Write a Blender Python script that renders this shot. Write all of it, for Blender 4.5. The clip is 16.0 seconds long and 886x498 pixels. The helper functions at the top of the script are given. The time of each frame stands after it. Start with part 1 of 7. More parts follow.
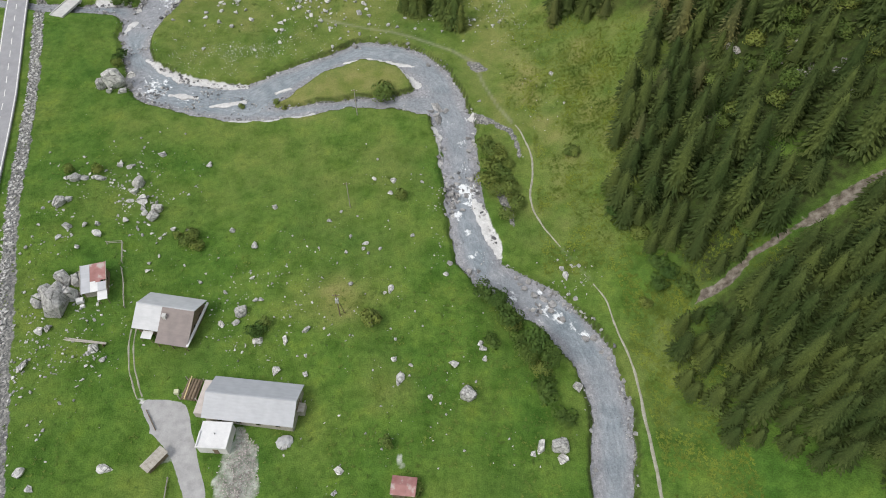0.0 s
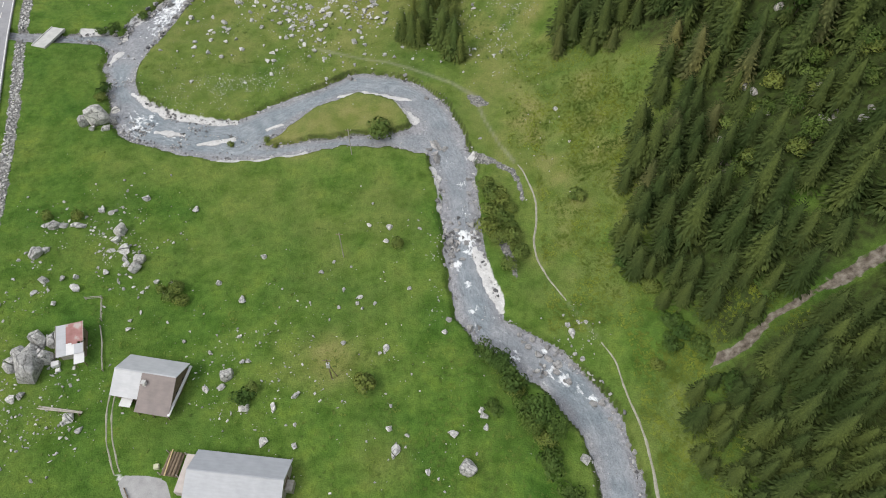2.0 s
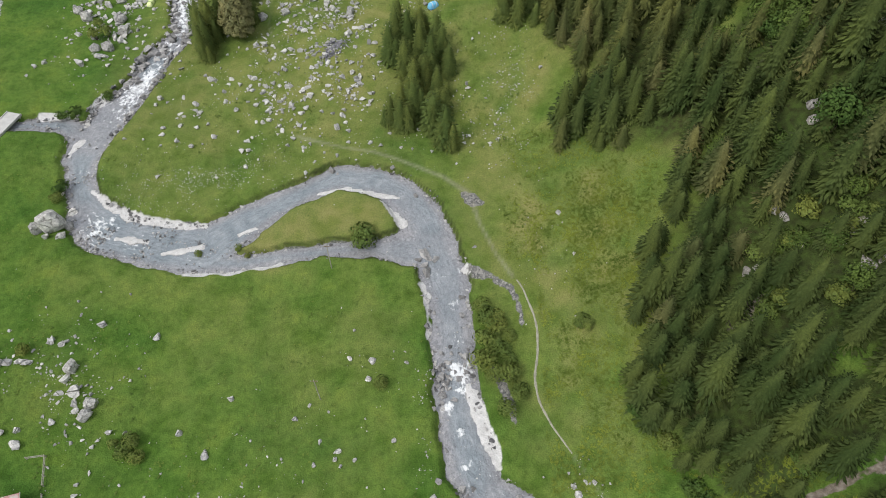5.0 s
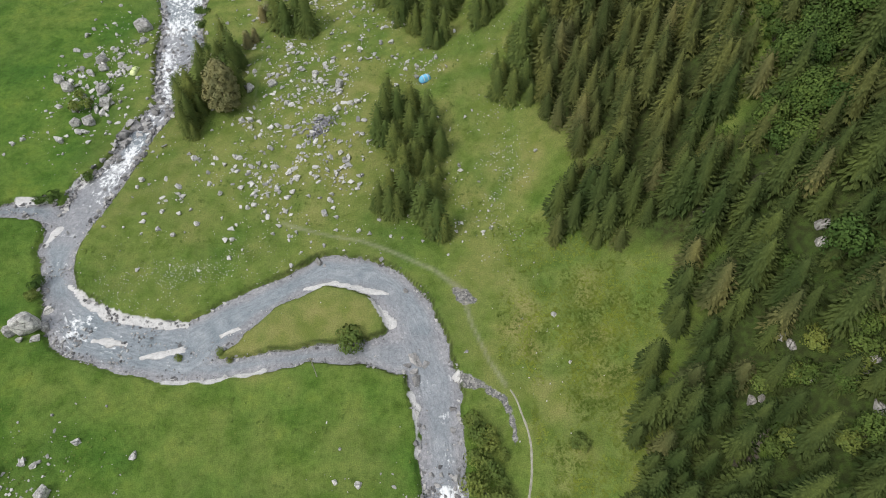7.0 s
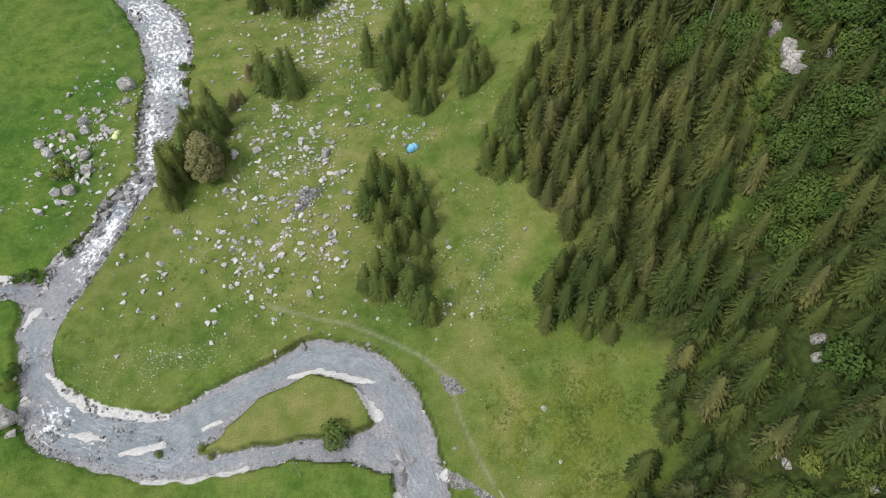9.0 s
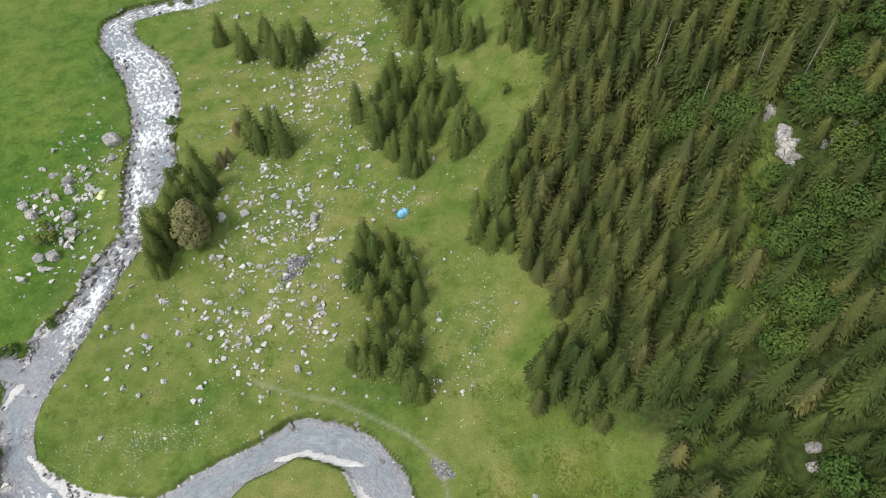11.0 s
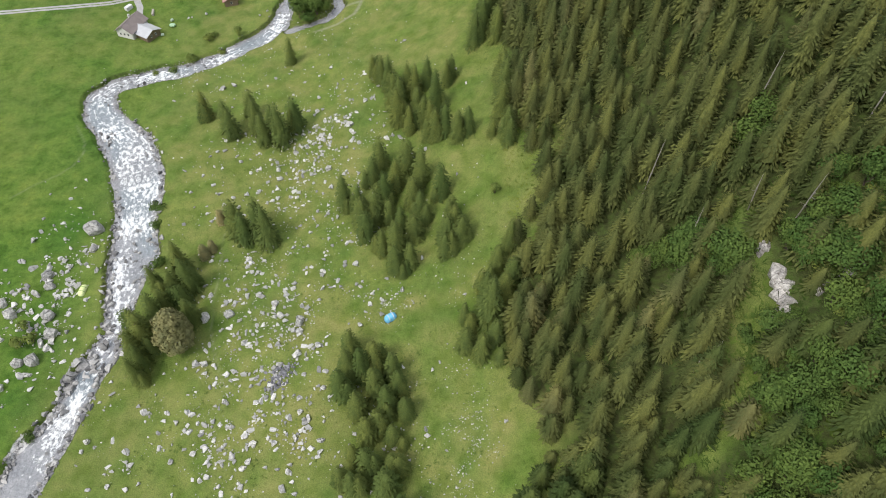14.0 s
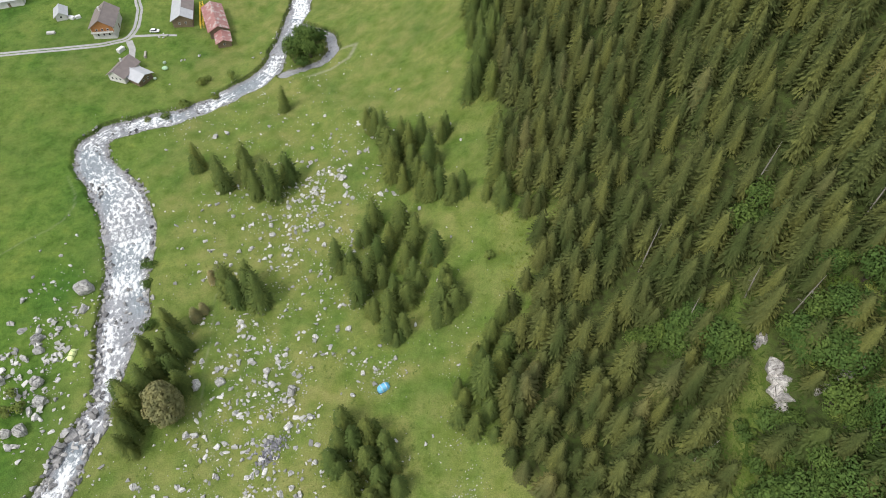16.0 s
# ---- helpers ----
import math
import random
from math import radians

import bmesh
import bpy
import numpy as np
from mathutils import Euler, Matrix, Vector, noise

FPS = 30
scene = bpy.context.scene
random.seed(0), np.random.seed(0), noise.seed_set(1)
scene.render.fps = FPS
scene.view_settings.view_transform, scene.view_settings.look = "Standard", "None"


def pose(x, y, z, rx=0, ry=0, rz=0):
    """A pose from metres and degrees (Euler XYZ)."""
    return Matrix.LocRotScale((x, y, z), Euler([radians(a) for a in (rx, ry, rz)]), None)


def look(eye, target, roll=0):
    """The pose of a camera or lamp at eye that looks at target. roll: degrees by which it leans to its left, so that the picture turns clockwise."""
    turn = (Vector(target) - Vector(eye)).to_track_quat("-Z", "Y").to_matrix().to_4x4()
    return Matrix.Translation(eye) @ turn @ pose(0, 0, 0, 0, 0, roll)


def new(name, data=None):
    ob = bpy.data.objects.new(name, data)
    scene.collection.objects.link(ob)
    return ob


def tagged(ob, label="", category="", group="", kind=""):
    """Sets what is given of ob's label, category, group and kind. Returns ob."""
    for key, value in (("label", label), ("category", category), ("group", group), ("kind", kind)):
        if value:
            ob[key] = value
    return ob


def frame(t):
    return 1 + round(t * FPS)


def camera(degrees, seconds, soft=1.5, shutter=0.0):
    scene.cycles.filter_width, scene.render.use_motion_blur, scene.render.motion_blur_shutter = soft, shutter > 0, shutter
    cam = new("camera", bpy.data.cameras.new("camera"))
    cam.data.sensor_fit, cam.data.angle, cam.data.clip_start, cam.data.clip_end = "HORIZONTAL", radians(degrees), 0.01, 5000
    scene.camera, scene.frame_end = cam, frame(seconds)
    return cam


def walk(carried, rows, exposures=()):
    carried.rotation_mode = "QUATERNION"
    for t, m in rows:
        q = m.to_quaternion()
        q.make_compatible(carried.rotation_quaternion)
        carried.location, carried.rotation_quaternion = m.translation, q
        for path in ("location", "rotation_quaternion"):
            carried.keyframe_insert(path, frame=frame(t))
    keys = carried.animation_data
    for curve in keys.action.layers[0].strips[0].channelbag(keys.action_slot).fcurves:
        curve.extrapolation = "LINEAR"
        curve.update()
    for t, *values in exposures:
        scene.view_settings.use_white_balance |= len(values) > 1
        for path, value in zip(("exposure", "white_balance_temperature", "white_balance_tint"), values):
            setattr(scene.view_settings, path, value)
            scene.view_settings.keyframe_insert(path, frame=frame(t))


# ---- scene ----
cam = camera(68.6, 16.0, soft=1.0)
METRES, EYE, TILT, LEAN, TURN = 170.0, 124.0, -51.5, 0.0, 0.0
ROWS = [
    (0.0, 0.0, 0.0, 0.0, -0.0, 0.0, -0.0),
    (0.5, 0.0006, 0.0103, 0.0142, 0.06, -0.05, -0.03),
    (1.0, 0.0017, 0.0228, 0.032, 0.12, -0.1, 0.02),
    (1.5, 0.0034, 0.0372, 0.0527, 0.18, -0.13, 0.08),
    (2.0, 0.0052, 0.0532, 0.076, 0.21, -0.18, 0.13),
    (2.5, 0.0077, 0.0705, 0.1012, 0.26, -0.21, 0.19),
    (3.0, 0.0106, 0.0888, 0.1285, 0.31, -0.26, 0.24),
    (3.5, 0.0134, 0.1078, 0.157, 0.34, -0.28, 0.3),
    (4.0, 0.0164, 0.127, 0.1871, 0.37, -0.28, 0.36),
    (6.5, 0.0347, 0.1918, 0.364, 0.53, -0.42, 0.63),
    (7.0, 0.039, 0.2001, 0.4002, 0.53, -0.41, 0.66),
    (7.5, 0.0428, 0.2065, 0.4314, 0.51, -0.44, 0.7),
    (8.0, 0.047, 0.2131, 0.4661, 0.42, -0.47, 0.75),
    (8.5, 0.0503, 0.2187, 0.4952, 0.33, -0.47, 0.81),
    (9.0, 0.0534, 0.2244, 0.5279, 0.21, -0.49, 0.86),
    (11.5, 0.066, 0.2465, 0.6741, -0.28, -0.6, 0.99),
    (12.0, 0.0682, 0.2508, 0.7051, -0.39, -0.61, 1.0),
    (12.5, 0.0703, 0.2544, 0.7324, -0.46, -0.64, 1.02),
    (13.0, 0.0724, 0.2585, 0.7635, -0.54, -0.65, 1.03),
    (13.5, 0.0749, 0.2623, 0.7907, -0.59, -0.66, 1.04),
    (14.0, 0.0776, 0.2665, 0.8217, -0.65, -0.69, 1.05),
    (14.5, 0.0799, 0.2702, 0.8491, -0.68, -0.71, 1.07),
    (15.0, 0.0829, 0.2743, 0.88, -0.72, -0.73, 1.09),
    (15.5, 0.0861, 0.2781, 0.9076, -0.72, -0.77, 1.1),
    (16.0, 0.0881, 0.2817, 0.9379, -0.78, -0.78, 1.09),
]
walk(cam, [(t, pose(0, 0, EYE, TILT, LEAN, TURN) @ pose(METRES * x, METRES * y, METRES * z, 90 + pitch, roll, yaw)) for t, x, y, z, yaw, pitch, roll in ROWS],
     exposures=[(0.0, -0.15), (4.0, -0.17), (9.0, -0.09), (12.0, 0.08), (16.0, 0.12)])

# ---- light: a bright overcast day, the thin sun high to the south-west ----
SUN_EL, SUN_AZ = radians(52), radians(232)      # azimuth clockwise from +y
world = bpy.data.worlds.new("sky")
scene.world = world
world.use_nodes = True
wn = world.node_tree.nodes
sky = wn.new("ShaderNodeTexSky")
sky.sky_type, sky.sun_disc, sky.sun_elevation, sky.sun_rotation = "NISHITA", False, SUN_EL, SUN_AZ
sky.dust_density = 4.0
cloud = wn.new("ShaderNodeMix")
cloud.data_type = "RGBA"
cloud.inputs[0].default_value = 0.7
cloud.inputs[7].default_value = (8.4, 8.7, 9.2, 1)
world.node_tree.links.new(sky.outputs[0], cloud.inputs[6])
world.node_tree.links.new(cloud.outputs[2], wn["Background"].inputs[0])
wn["Background"].inputs[1].default_value = 0.145
sun = new("sun", bpy.data.lights.new("sun", "SUN"))
sun.data.energy, sun.data.angle, sun.data.color = 2.0, radians(18), (1.0, 0.95, 0.87)
sun_from = Vector((math.sin(SUN_AZ) * math.cos(SUN_EL), math.cos(SUN_AZ) * math.cos(SUN_EL), math.sin(SUN_EL)))
sun.matrix_world = look(sun_from * 400, (0, 0, 0))


# ---- small helpers ----
def part(name, bm, material, parent, label="", smooth=False):
    me = bpy.data.meshes.new(name)
    bm.to_mesh(me)
    bm.free()
    return mesh_part(name, me, material, parent, label, smooth)


def mesh_part(name, me, material, parent=None, label="", smooth=False):
    if material and not me.materials:
        me.materials.append(material)
    if smooth:
        me.polygons.foreach_set("use_smooth", [True] * len(me.polygons))
    ob = new(name, me)
    if parent:
        ob.parent = parent
    if label:
        ob["label"] = label
    return ob


def empty(name, m, label, category, group="", kind=""):
    ob = new(name)
    ob.empty_display_size = 0.5
    ob.matrix_world = m
    return tagged(ob, label, category, group, kind)


def box(bm, x0, x1, y0, y1, z0, z1, m=None):
    vs = [bm.verts.new((x, y, z)) for x in (x0, x1) for y in (y0, y1) for z in (z0, z1)]
    for f in ((0, 1, 3, 2), (4, 6, 7, 5), (0, 4, 5, 1), (2, 3, 7, 6), (0, 2, 6, 4), (1, 5, 7, 3)):
        bm.faces.new([vs[i] for i in f])
    if m is not None:
        bmesh.ops.transform(bm, matrix=m, verts=vs)
    return vs


def slab(bm, quad, thick):
    """A sheet of some thickness under four corners."""
    a = [Vector(c) for c in quad]
    n = (a[1] - a[0]).cross(a[3] - a[0]).normalized()
    top = [bm.verts.new(c) for c in a]
    low = [bm.verts.new(c - n * thick) for c in a]
    bm.faces.new(top)
    bm.faces.new(low[::-1])
    for i in range(4):
        j = (i + 1) % 4
        bm.faces.new((top[i], low[i], low[j], top[j]))


def hull(bm, pts, faces):
    vs = [bm.verts.new(p) for p in pts]
    for f in faces:
        bm.faces.new([vs[i] for i in f])


def rod(bm, a, b, r0, r1=None, n=6):
    a, b = Vector(a), Vector(b)
    r1 = r0 if r1 is None else r1
    q = (b - a).to_track_quat("Z", "Y")
    ring = [[bm.verts.new(p + q @ Vector((r * math.cos(k * math.tau / n), r * math.sin(k * math.tau / n), 0))) for k in range(n)] for p, r in ((a, r0), (b, r1))]
    for k in range(n):
        bm.faces.new((ring[0][k], ring[0][(k + 1) % n], ring[1][(k + 1) % n], ring[1][k]))
    bm.faces.new(ring[0][::-1])
    bm.faces.new(ring[1])


# ---- value noise on arrays ----
def hashed(i, j, seed):
    h = (i * 374761393 + j * 668265263 + seed * 974634777) & 0x7FFFFFFF
    h = ((h ^ (h >> 13)) * 1274126177) & 0x7FFFFFFF
    return ((h ^ (h >> 16)) & 0xFFFF) / 65535.0


def lumps(x, y, size, seed=0):
    """Smooth noise, 0 to 1, with lumps of that size in metres."""
    x, y = np.asarray(x, float) / size, np.asarray(y, float) / size
    i, j = np.floor(x).astype(np.int64), np.floor(y).astype(np.int64)
    u, v = x - i, y - j
    u, v = u * u * (3 - 2 * u), v * v * (3 - 2 * v)
    return ((1 - u) * (1 - v) * hashed(i, j, seed) + u * (1 - v) * hashed(i + 1, j, seed) + (1 - u) * v * hashed(i, j + 1, seed) + u * v * hashed(i + 1, j + 1, seed))


def ease(a, b, v):
    t = np.clip((v - a) / (b - a), 0, 1)
    return t * t * (3 - 2 * t)


# ---- the lie of the land: heights at crossings of x and y ----
LAND_X = np.array([-150, -100, -60, -30, 0, 15, 30, 45, 60, 80, 120], float)
LAND_Y = np.array([0, 60, 100, 150, 190, 230, 290, 350, 430], float)
LAND = np.array([
    [4.0, 1.9, -1.1, -2.1, -3.1, -3.5, -3.9, -3.3, 0.4, 14.5, 48.7],
    [7.0, 4.0, -0.4, -0.9, -1.4, -2.1, -2.5, -2.6, 2.8, 17.1, 51.5],
    [9.0, 6.2, -0.3, 1.0, 1.6, -0.3, -0.3, 2.4, 11.8, 27.9, 62.5],
    [7.8, 3.3, 2.2, 3.4, 3.8, 3.4, 5.3, 13.6, 23.4, 45.1, 78.7],
    [9.6, 5.7, 5.0, 5.6, 5.5, 6.2, 11.5, 21.3, 33.0, 54.0, 89.1],
    [9.4, 6.6, 8.8, 15.2, 16.6, 19.1, 24.7, 33.1, 45.6, 61.5, 97.5],
    [10.8, 8.6, 10.6, 13.6, 21.1, 30.4, 38.4, 46.5, 58.0, 75.8, 111.7],
    [12.8, 10.0, 12.1, 17.5, 26.4, 33.1, 40.4, 49.3, 62.1, 81.9, 119.9],
    [16.7, 13.5, 10.8, 16.0, 25.5, 32.9, 42.2, 52.1, 66.1, 88.0, 127.9]], float)


def cell(v, k):
    i = np.clip(np.searchsorted(k, v) - 1, 0, len(k) - 2)
    return i, np.clip((v - k[i]) / (k[i + 1] - k[i]), 0, 1)


def land(x, y):
    """The ground without the river: rounded look-ups, with the valley sides going on outside."""
    x, y = np.asarray(x, float), np.asarray(y, float)
    z = 0.0
    for dx, dy, w in ((0, 0, 0.4), (-7, 0, 0.15), (7, 0, 0.15), (0, -14, 0.15), (0, 14, 0.15)):
        i, u = cell(x + dx, LAND_X)
        j, v = cell(y + dy, LAND_Y)
        z = z + w * ((1 - u) * (1 - v) * LAND[j, i] + u * (1 - v) * LAND[j, i + 1] + (1 - u) * v * LAND[j + 1, i] + u * v * LAND[j + 1, i + 1])
    far = np.clip(x - 120, 0, 700) * 0.8 + np.clip(-x - 330, 0, 900) * 0.55
    return z + far + np.clip(y - 430, 0, 2500) * 0.04 + np.clip(-y, 0, 2500) * -0.03


# ---- chains: (x, y, half width) along the middle of a watercourse, a path or a bar ----
LOWER = [(31.0, -30.0, 4.2), (32.5, 20.3, 4.2), (33.1, 40.3, 4.2), (34.4, 49.4, 4.4), (35.0, 59.0, 4.4), (34.5, 64.0, 4.2), (32.9, 69.2, 4.5), (30.6, 74.8, 5.0), (26.9, 79.6, 5.2), (22.6, 84.0, 4.9),
    (17.0, 88.8, 4.3), (10.7, 92.4, 4.6), (8.5, 97.4, 5.4), (6.7, 105.9, 4.6), (5.2, 115.0, 4.5), (4.7, 124.7, 4.5), (3.9, 135.2, 4.9), (2.7, 143.2, 5.8), (-0.3, 151.1, 6.0)]
NORTH = [(-0.3, 151.1, 6.2), (-3.6, 161.6, 5.6), (-8.6, 168.2, 5.2), (-15.2, 172.8, 5.0), (-25.4, 174.3, 4.6), (-34.5, 169.3, 3.7), (-42.7, 164.4, 4.4), (-49.3, 159.2, 6.0), (-57.0, 153.1, 7.2)]
SOUTH = [(-5.6, 150.4, 6.0), (-14.2, 150.6, 3.1), (-23.7, 150.6, 2.4), (-36.6, 148.9, 2.3), (-47.8, 147.2, 2.6), (-57.8, 148.2, 3.6)]
WEST = [(-57.0, 152.2, 8.1), (-66.7, 153.0, 7.3), (-74.9, 154.7, 7.2), (-82.4, 157.0, 7.4), (-88.6, 161.6, 6.4), (-92.9, 167.5, 4.0), (-96.2, 174.7, 3.8), (-97.7, 183.6, 4.9)]
RAPIDS = [(-97.6, 182.2, 5.0), (-96.8, 191.2, 6.2), (-93.7, 203.9, 6.2), (-88.8, 214.3, 4.4), (-87.4, 225.3, 4.6), (-83.9, 232.2, 4.2), (-83.0, 239.5, 3.2), (-83.9, 250.0, 4.4), (-84.7, 264.0, 7.4)]
UPPER = [(-84.5, 263.1, 7.4), (-84.6, 268.3, 8.0), (-87.8, 280.6, 6.7), (-89.9, 294.4, 8.0), (-93.5, 304.8, 8.8), (-100.0, 318.1, 8.6), (-107.6, 326.8, 7.2), (-114.9, 335.4, 6.6), (-118.3, 344.4, 5.6),
    (-113.2, 351.4, 5.2), (-101.5, 356.9, 5.0), (-87.9, 360.8, 4.6), (-79.7, 364.8, 4.2), (-70.5, 372.1, 4.4), (-59.5, 380.7, 4.8), (-53.1, 389.5, 4.8), (-51.7, 403.2, 3.7), (-49.2, 415.7, 4.1),
    (-46.4, 431.1, 4.8), (-45.8, 463.8, 4.8)]
SIDE = [(-97.8, 190.1, 4.0), (-105.8, 195.0, 3.4), (-113.4, 195.1, 2.4), (-118.2, 193.8, 2.0), (-124.4, 193.7, 2.2), (-141.4, 194.3, 2.2), (-190.8, 200.7, 2.2)]
BRANCH = [(-47.0, 383.3, 2.6), (-39.0, 384.2, 2.2), (-30.4, 387.9, 2.2), (-26.4, 394.3, 2.4), (-29.2, 407.1, 1.8), (-38.9, 416.2, 1.3), (-47.8, 423.4, 1.2)]
SPRING = [(8.6, 143.1, 1.6), (14.2, 141.4, 0.6), (18.6, 138.4, 0.4), (20.7, 132.4, 0.3), (20.5, 127.8, 0.2)]
COURSES = [(LOWER, 0.16, 1.2), (NORTH, 0.02, 1.1), (SOUTH, 0.06, 1.1), (WEST, 0.16, 1.1), (RAPIDS, 0.64, 1.2), (UPPER, 0.56, 1.2), (SIDE, 0.25, 1.1), (BRANCH, 0.3, 1.1)]


def along(chain, x, y):
    """Distance outside the chain's edge, and the way along it, to the nearest link."""
    best, way, at = np.full(x.shape, 1e9), np.zeros(x.shape), 0.0
    for (x0, y0, r0), (x1, y1, r1) in zip(chain, chain[1:]):
        ex, ey = x1 - x0, y1 - y0
        size = math.hypot(ex, ey)
        t = np.clip(((x - x0) * ex + (y - y0) * ey) / size**2, 0, 1)
        px, py = x - x0 - t * ex, y - y0 - t * ey
        d = np.hypot(px, py) - (r0 + t * (r1 - r0))
        nearer = d < best
        best = np.where(nearer, d, best)
        way = np.where(nearer, at + t * size, way)
        at += size
    return best, way


def river(x, y):
    """Distance outside the water's edge, the water's level and its whiteness."""
    x, y = np.asarray(x, float), np.asarray(y, float)
    edge = np.full(x.shape, 1e9)
    level, white, total = np.zeros(x.shape), np.zeros(x.shape), np.zeros(x.shape)
    for k, (chain, foam, drop) in enumerate(COURSES):
        d, s = along(chain, x, y)
        edge = np.minimum(edge, d)
        heights = land([p[0] for p in chain], [p[1] for p in chain]) - drop
        if k in (4, 5):
            heights = np.maximum.accumulate(heights)
        steps = np.cumsum([0] + [math.dist(a[:2], b[:2]) for a, b in zip(chain, chain[1:])])
        w = 1.0 / (np.maximum(d + 5.0, 0.6) ** 5)
        level += w * np.interp(s, steps, heights)
        white += w * foam
        total += w
    return edge, level / total, white / total


def current(x, y):
    """The way up the river and the distance from its edge, by which the water runs."""
    x, y = np.asarray(x, float), np.asarray(y, float)
    long = [sum(math.dist(a[:2], b[:2]) for a, b in zip(c, c[1:])) for c, foam, drop in COURSES]
    lower, north, south, west, rapids, upper, side, branch = long
    fork = lower + north
    starts = (0, lower, lower, fork, fork + west, fork + west + rapids, fork + west, 0)
    best, run = np.full(x.shape, 1e9), np.zeros(x.shape)
    for k, (chain, foam, drop) in enumerate(COURSES):
        d, s = along(chain, x, y)
        run = np.where(d < best, starts[k] + s * (north / south if k == 2 else 1.0), run)
        best = np.minimum(best, d)
    return run, best


# gravel bars: (x, y, half width)
BARS_LOW = [
    [(8.3, 114.0, 1.0), (10.6, 108.0, 2.2), (12.6, 103.1, 2.2), (13.7, 97.0, 0.8)],
    [(-30.3, 168.7, 0.6), (-23.2, 170.2, 1.0), (-16.2, 168.3, 1.0), (-9.1, 166.8, 0.7)],
    [(-13.6, 164.6, 0.8), (-10.1, 161.0, 1.3), (-7.7, 158.4, 1.5)],
    [(-91.4, 170.7, 0.6), (-86.4, 166.4, 1.1), (-79.1, 162.1, 1.5), (-68.5, 159.8, 1.3), (-59.1, 159.3, 0.9)],
    [(-61.2, 143.8, 0.6), (-53.0, 143.4, 1.0), (-45.8, 144.3, 1.0), (-37.5, 146.2, 0.7)],
]
BARS_HIGH = [
    [(-67.9, 150.6, 0.6), (-63.3, 151.4, 1.2), (-58.1, 152.4, 1.0)],
    [(-80.5, 154.9, 0.7), (-75.9, 154.5, 1.1), (-72.4, 154.0, 0.6)],
    [(-49.3, 156.1, 0.5), (-45.7, 158.0, 0.7)],
    [(-2.6, 140.5, 0.6), (-1.5, 137.1, 1.1), (-1.2, 131.8, 1.0), (-0.8, 125.7, 0.6)],
    [(8.3, 144.1, 1.2), (12.1, 142.8, 1.2)],
    [(-107.2, 198.9, 1.6), (-113.2, 198.2, 2.0), (-102.3, 202.0, 2.2), (-98.8, 207.2, 1.8)],
    [(-100.3, 189.0, 1.2), (-101.8, 183.9, 1.0)],
]
BARS = BARS_LOW + BARS_HIGH
PATHS = [
    [(42.0, -20.0, 0.8), (42.3, 30.3, 0.9), (41.7, 39.9, 1.0), (41.9, 46.6, 0.9), (41.4, 56.1, 0.9), (41.6, 62.2, 0.6), (41.0, 68.6, 0.5), (39.5, 73.4, 0.4), (38.4, 78.3, 0.4), (38.3, 81.9, 0.35), (36.3, 86.5, 0.3), (34.7, 89.5, 0.2)],
    [(29.1, 98.9, 0.2), (24.9, 105.7, 0.35), (22.7, 110.2, 0.5), (22.6, 115.6, 0.6), (24.2, 124.0, 0.55), (23.6, 131.0, 0.5), (21.4, 138.5, 0.4), (19.3, 141.5, 0.25), (15.6, 147.9, 0.1), (11.9, 157.4, 0.1), (10.4, 163.8, 0.3)],
    [(9.5, 167.3, 0.5), (2.8, 173.3, 0.3), (-7.8, 178.9, 0.2), (-17.0, 183.0, 0.2), (-28.1, 185.2, 0.1), (-35.3, 187.5, 0.3), (-38.6, 189.0, 0.1)],
]
PATHS = PATHS + [[(29.1, 98.9, -0.1), (31.2, 95.0, -0.25), (34.7, 89.5, -0.1)], [(-132.8, 291.8, -0.2), (-125.9, 298.2, -0.2), (-120.3, 302.0, -0.15), (-116.3, 307.0, -0.15), (-114.6, 313.0, -0.15), (-115.8, 318.6, -0.15), (-121.7, 328.1, -0.2)], [(-45.9, 218.3, -0.2), (-51.3, 230.5, -0.15), (-53.6, 238.3, -0.15), (-54.4, 254.6, -0.2), (-55.7, 273.3, -0.25)], [(-24.2, 392.4, 0.4), (-16.7, 394.3, 0.5), (-19.2, 385.3, 0.6), (-26.3, 379.4, 0.5), (-36.3, 377.9, 0.3)]]
DRIVES = [
    [(-43.0, -30.0, 2.0), (-45.6, 20.0, 2.0), (-46.8, 39.4, 2.0), (-49.9, 46.1, 2.2), (-52.6, 50.5, 2.8), (-55.6, 55.2, 4.2), (-58.4, 56.7, 2.7), (-61.0, 58.0, 1.3), (-62.8, 59.2, 0.6)],
    [(-62.2, 58.8, 0.6), (-64.6, 62.6, 0.3), (-66.9, 67.5, 0.3), (-68.2, 73.0, 0.5), (-68.4, 76.8, 0.6)],
    [(-260, 390, 1.5), (-171.4, 397.6, 1.5), (-148.1, 400.7, 1.5), (-130.1, 404.8, 1.7), (-120.3, 409.3, 2.0), (-118.3, 417.5, 1.5), (-119.8, 430.2, 1.5), (-124.3, 442.6, 1.5), (-135.3, 480.7, 1.5)],
    [(-119.7, 408.9, 1.8), (-115.7, 400.9, 1.6), (-114.7, 395.3, 1.4)],
    [(-119.7, 411.5, 1.0), (-108.7, 413.0, 0.9), (-98.3, 413.6, 0.8)],
]
SPOT = [(8.2, 167.2, 0.9), (10.2, 165.2, 2.0), (12.0, 164.0, 1.0)]
SCRUB = [(13.2, 118.5, 0.2), (15.6, 114.0, 0.9), (17.2, 109.0, 0.5), (17.6, 105.5, 0.1)]
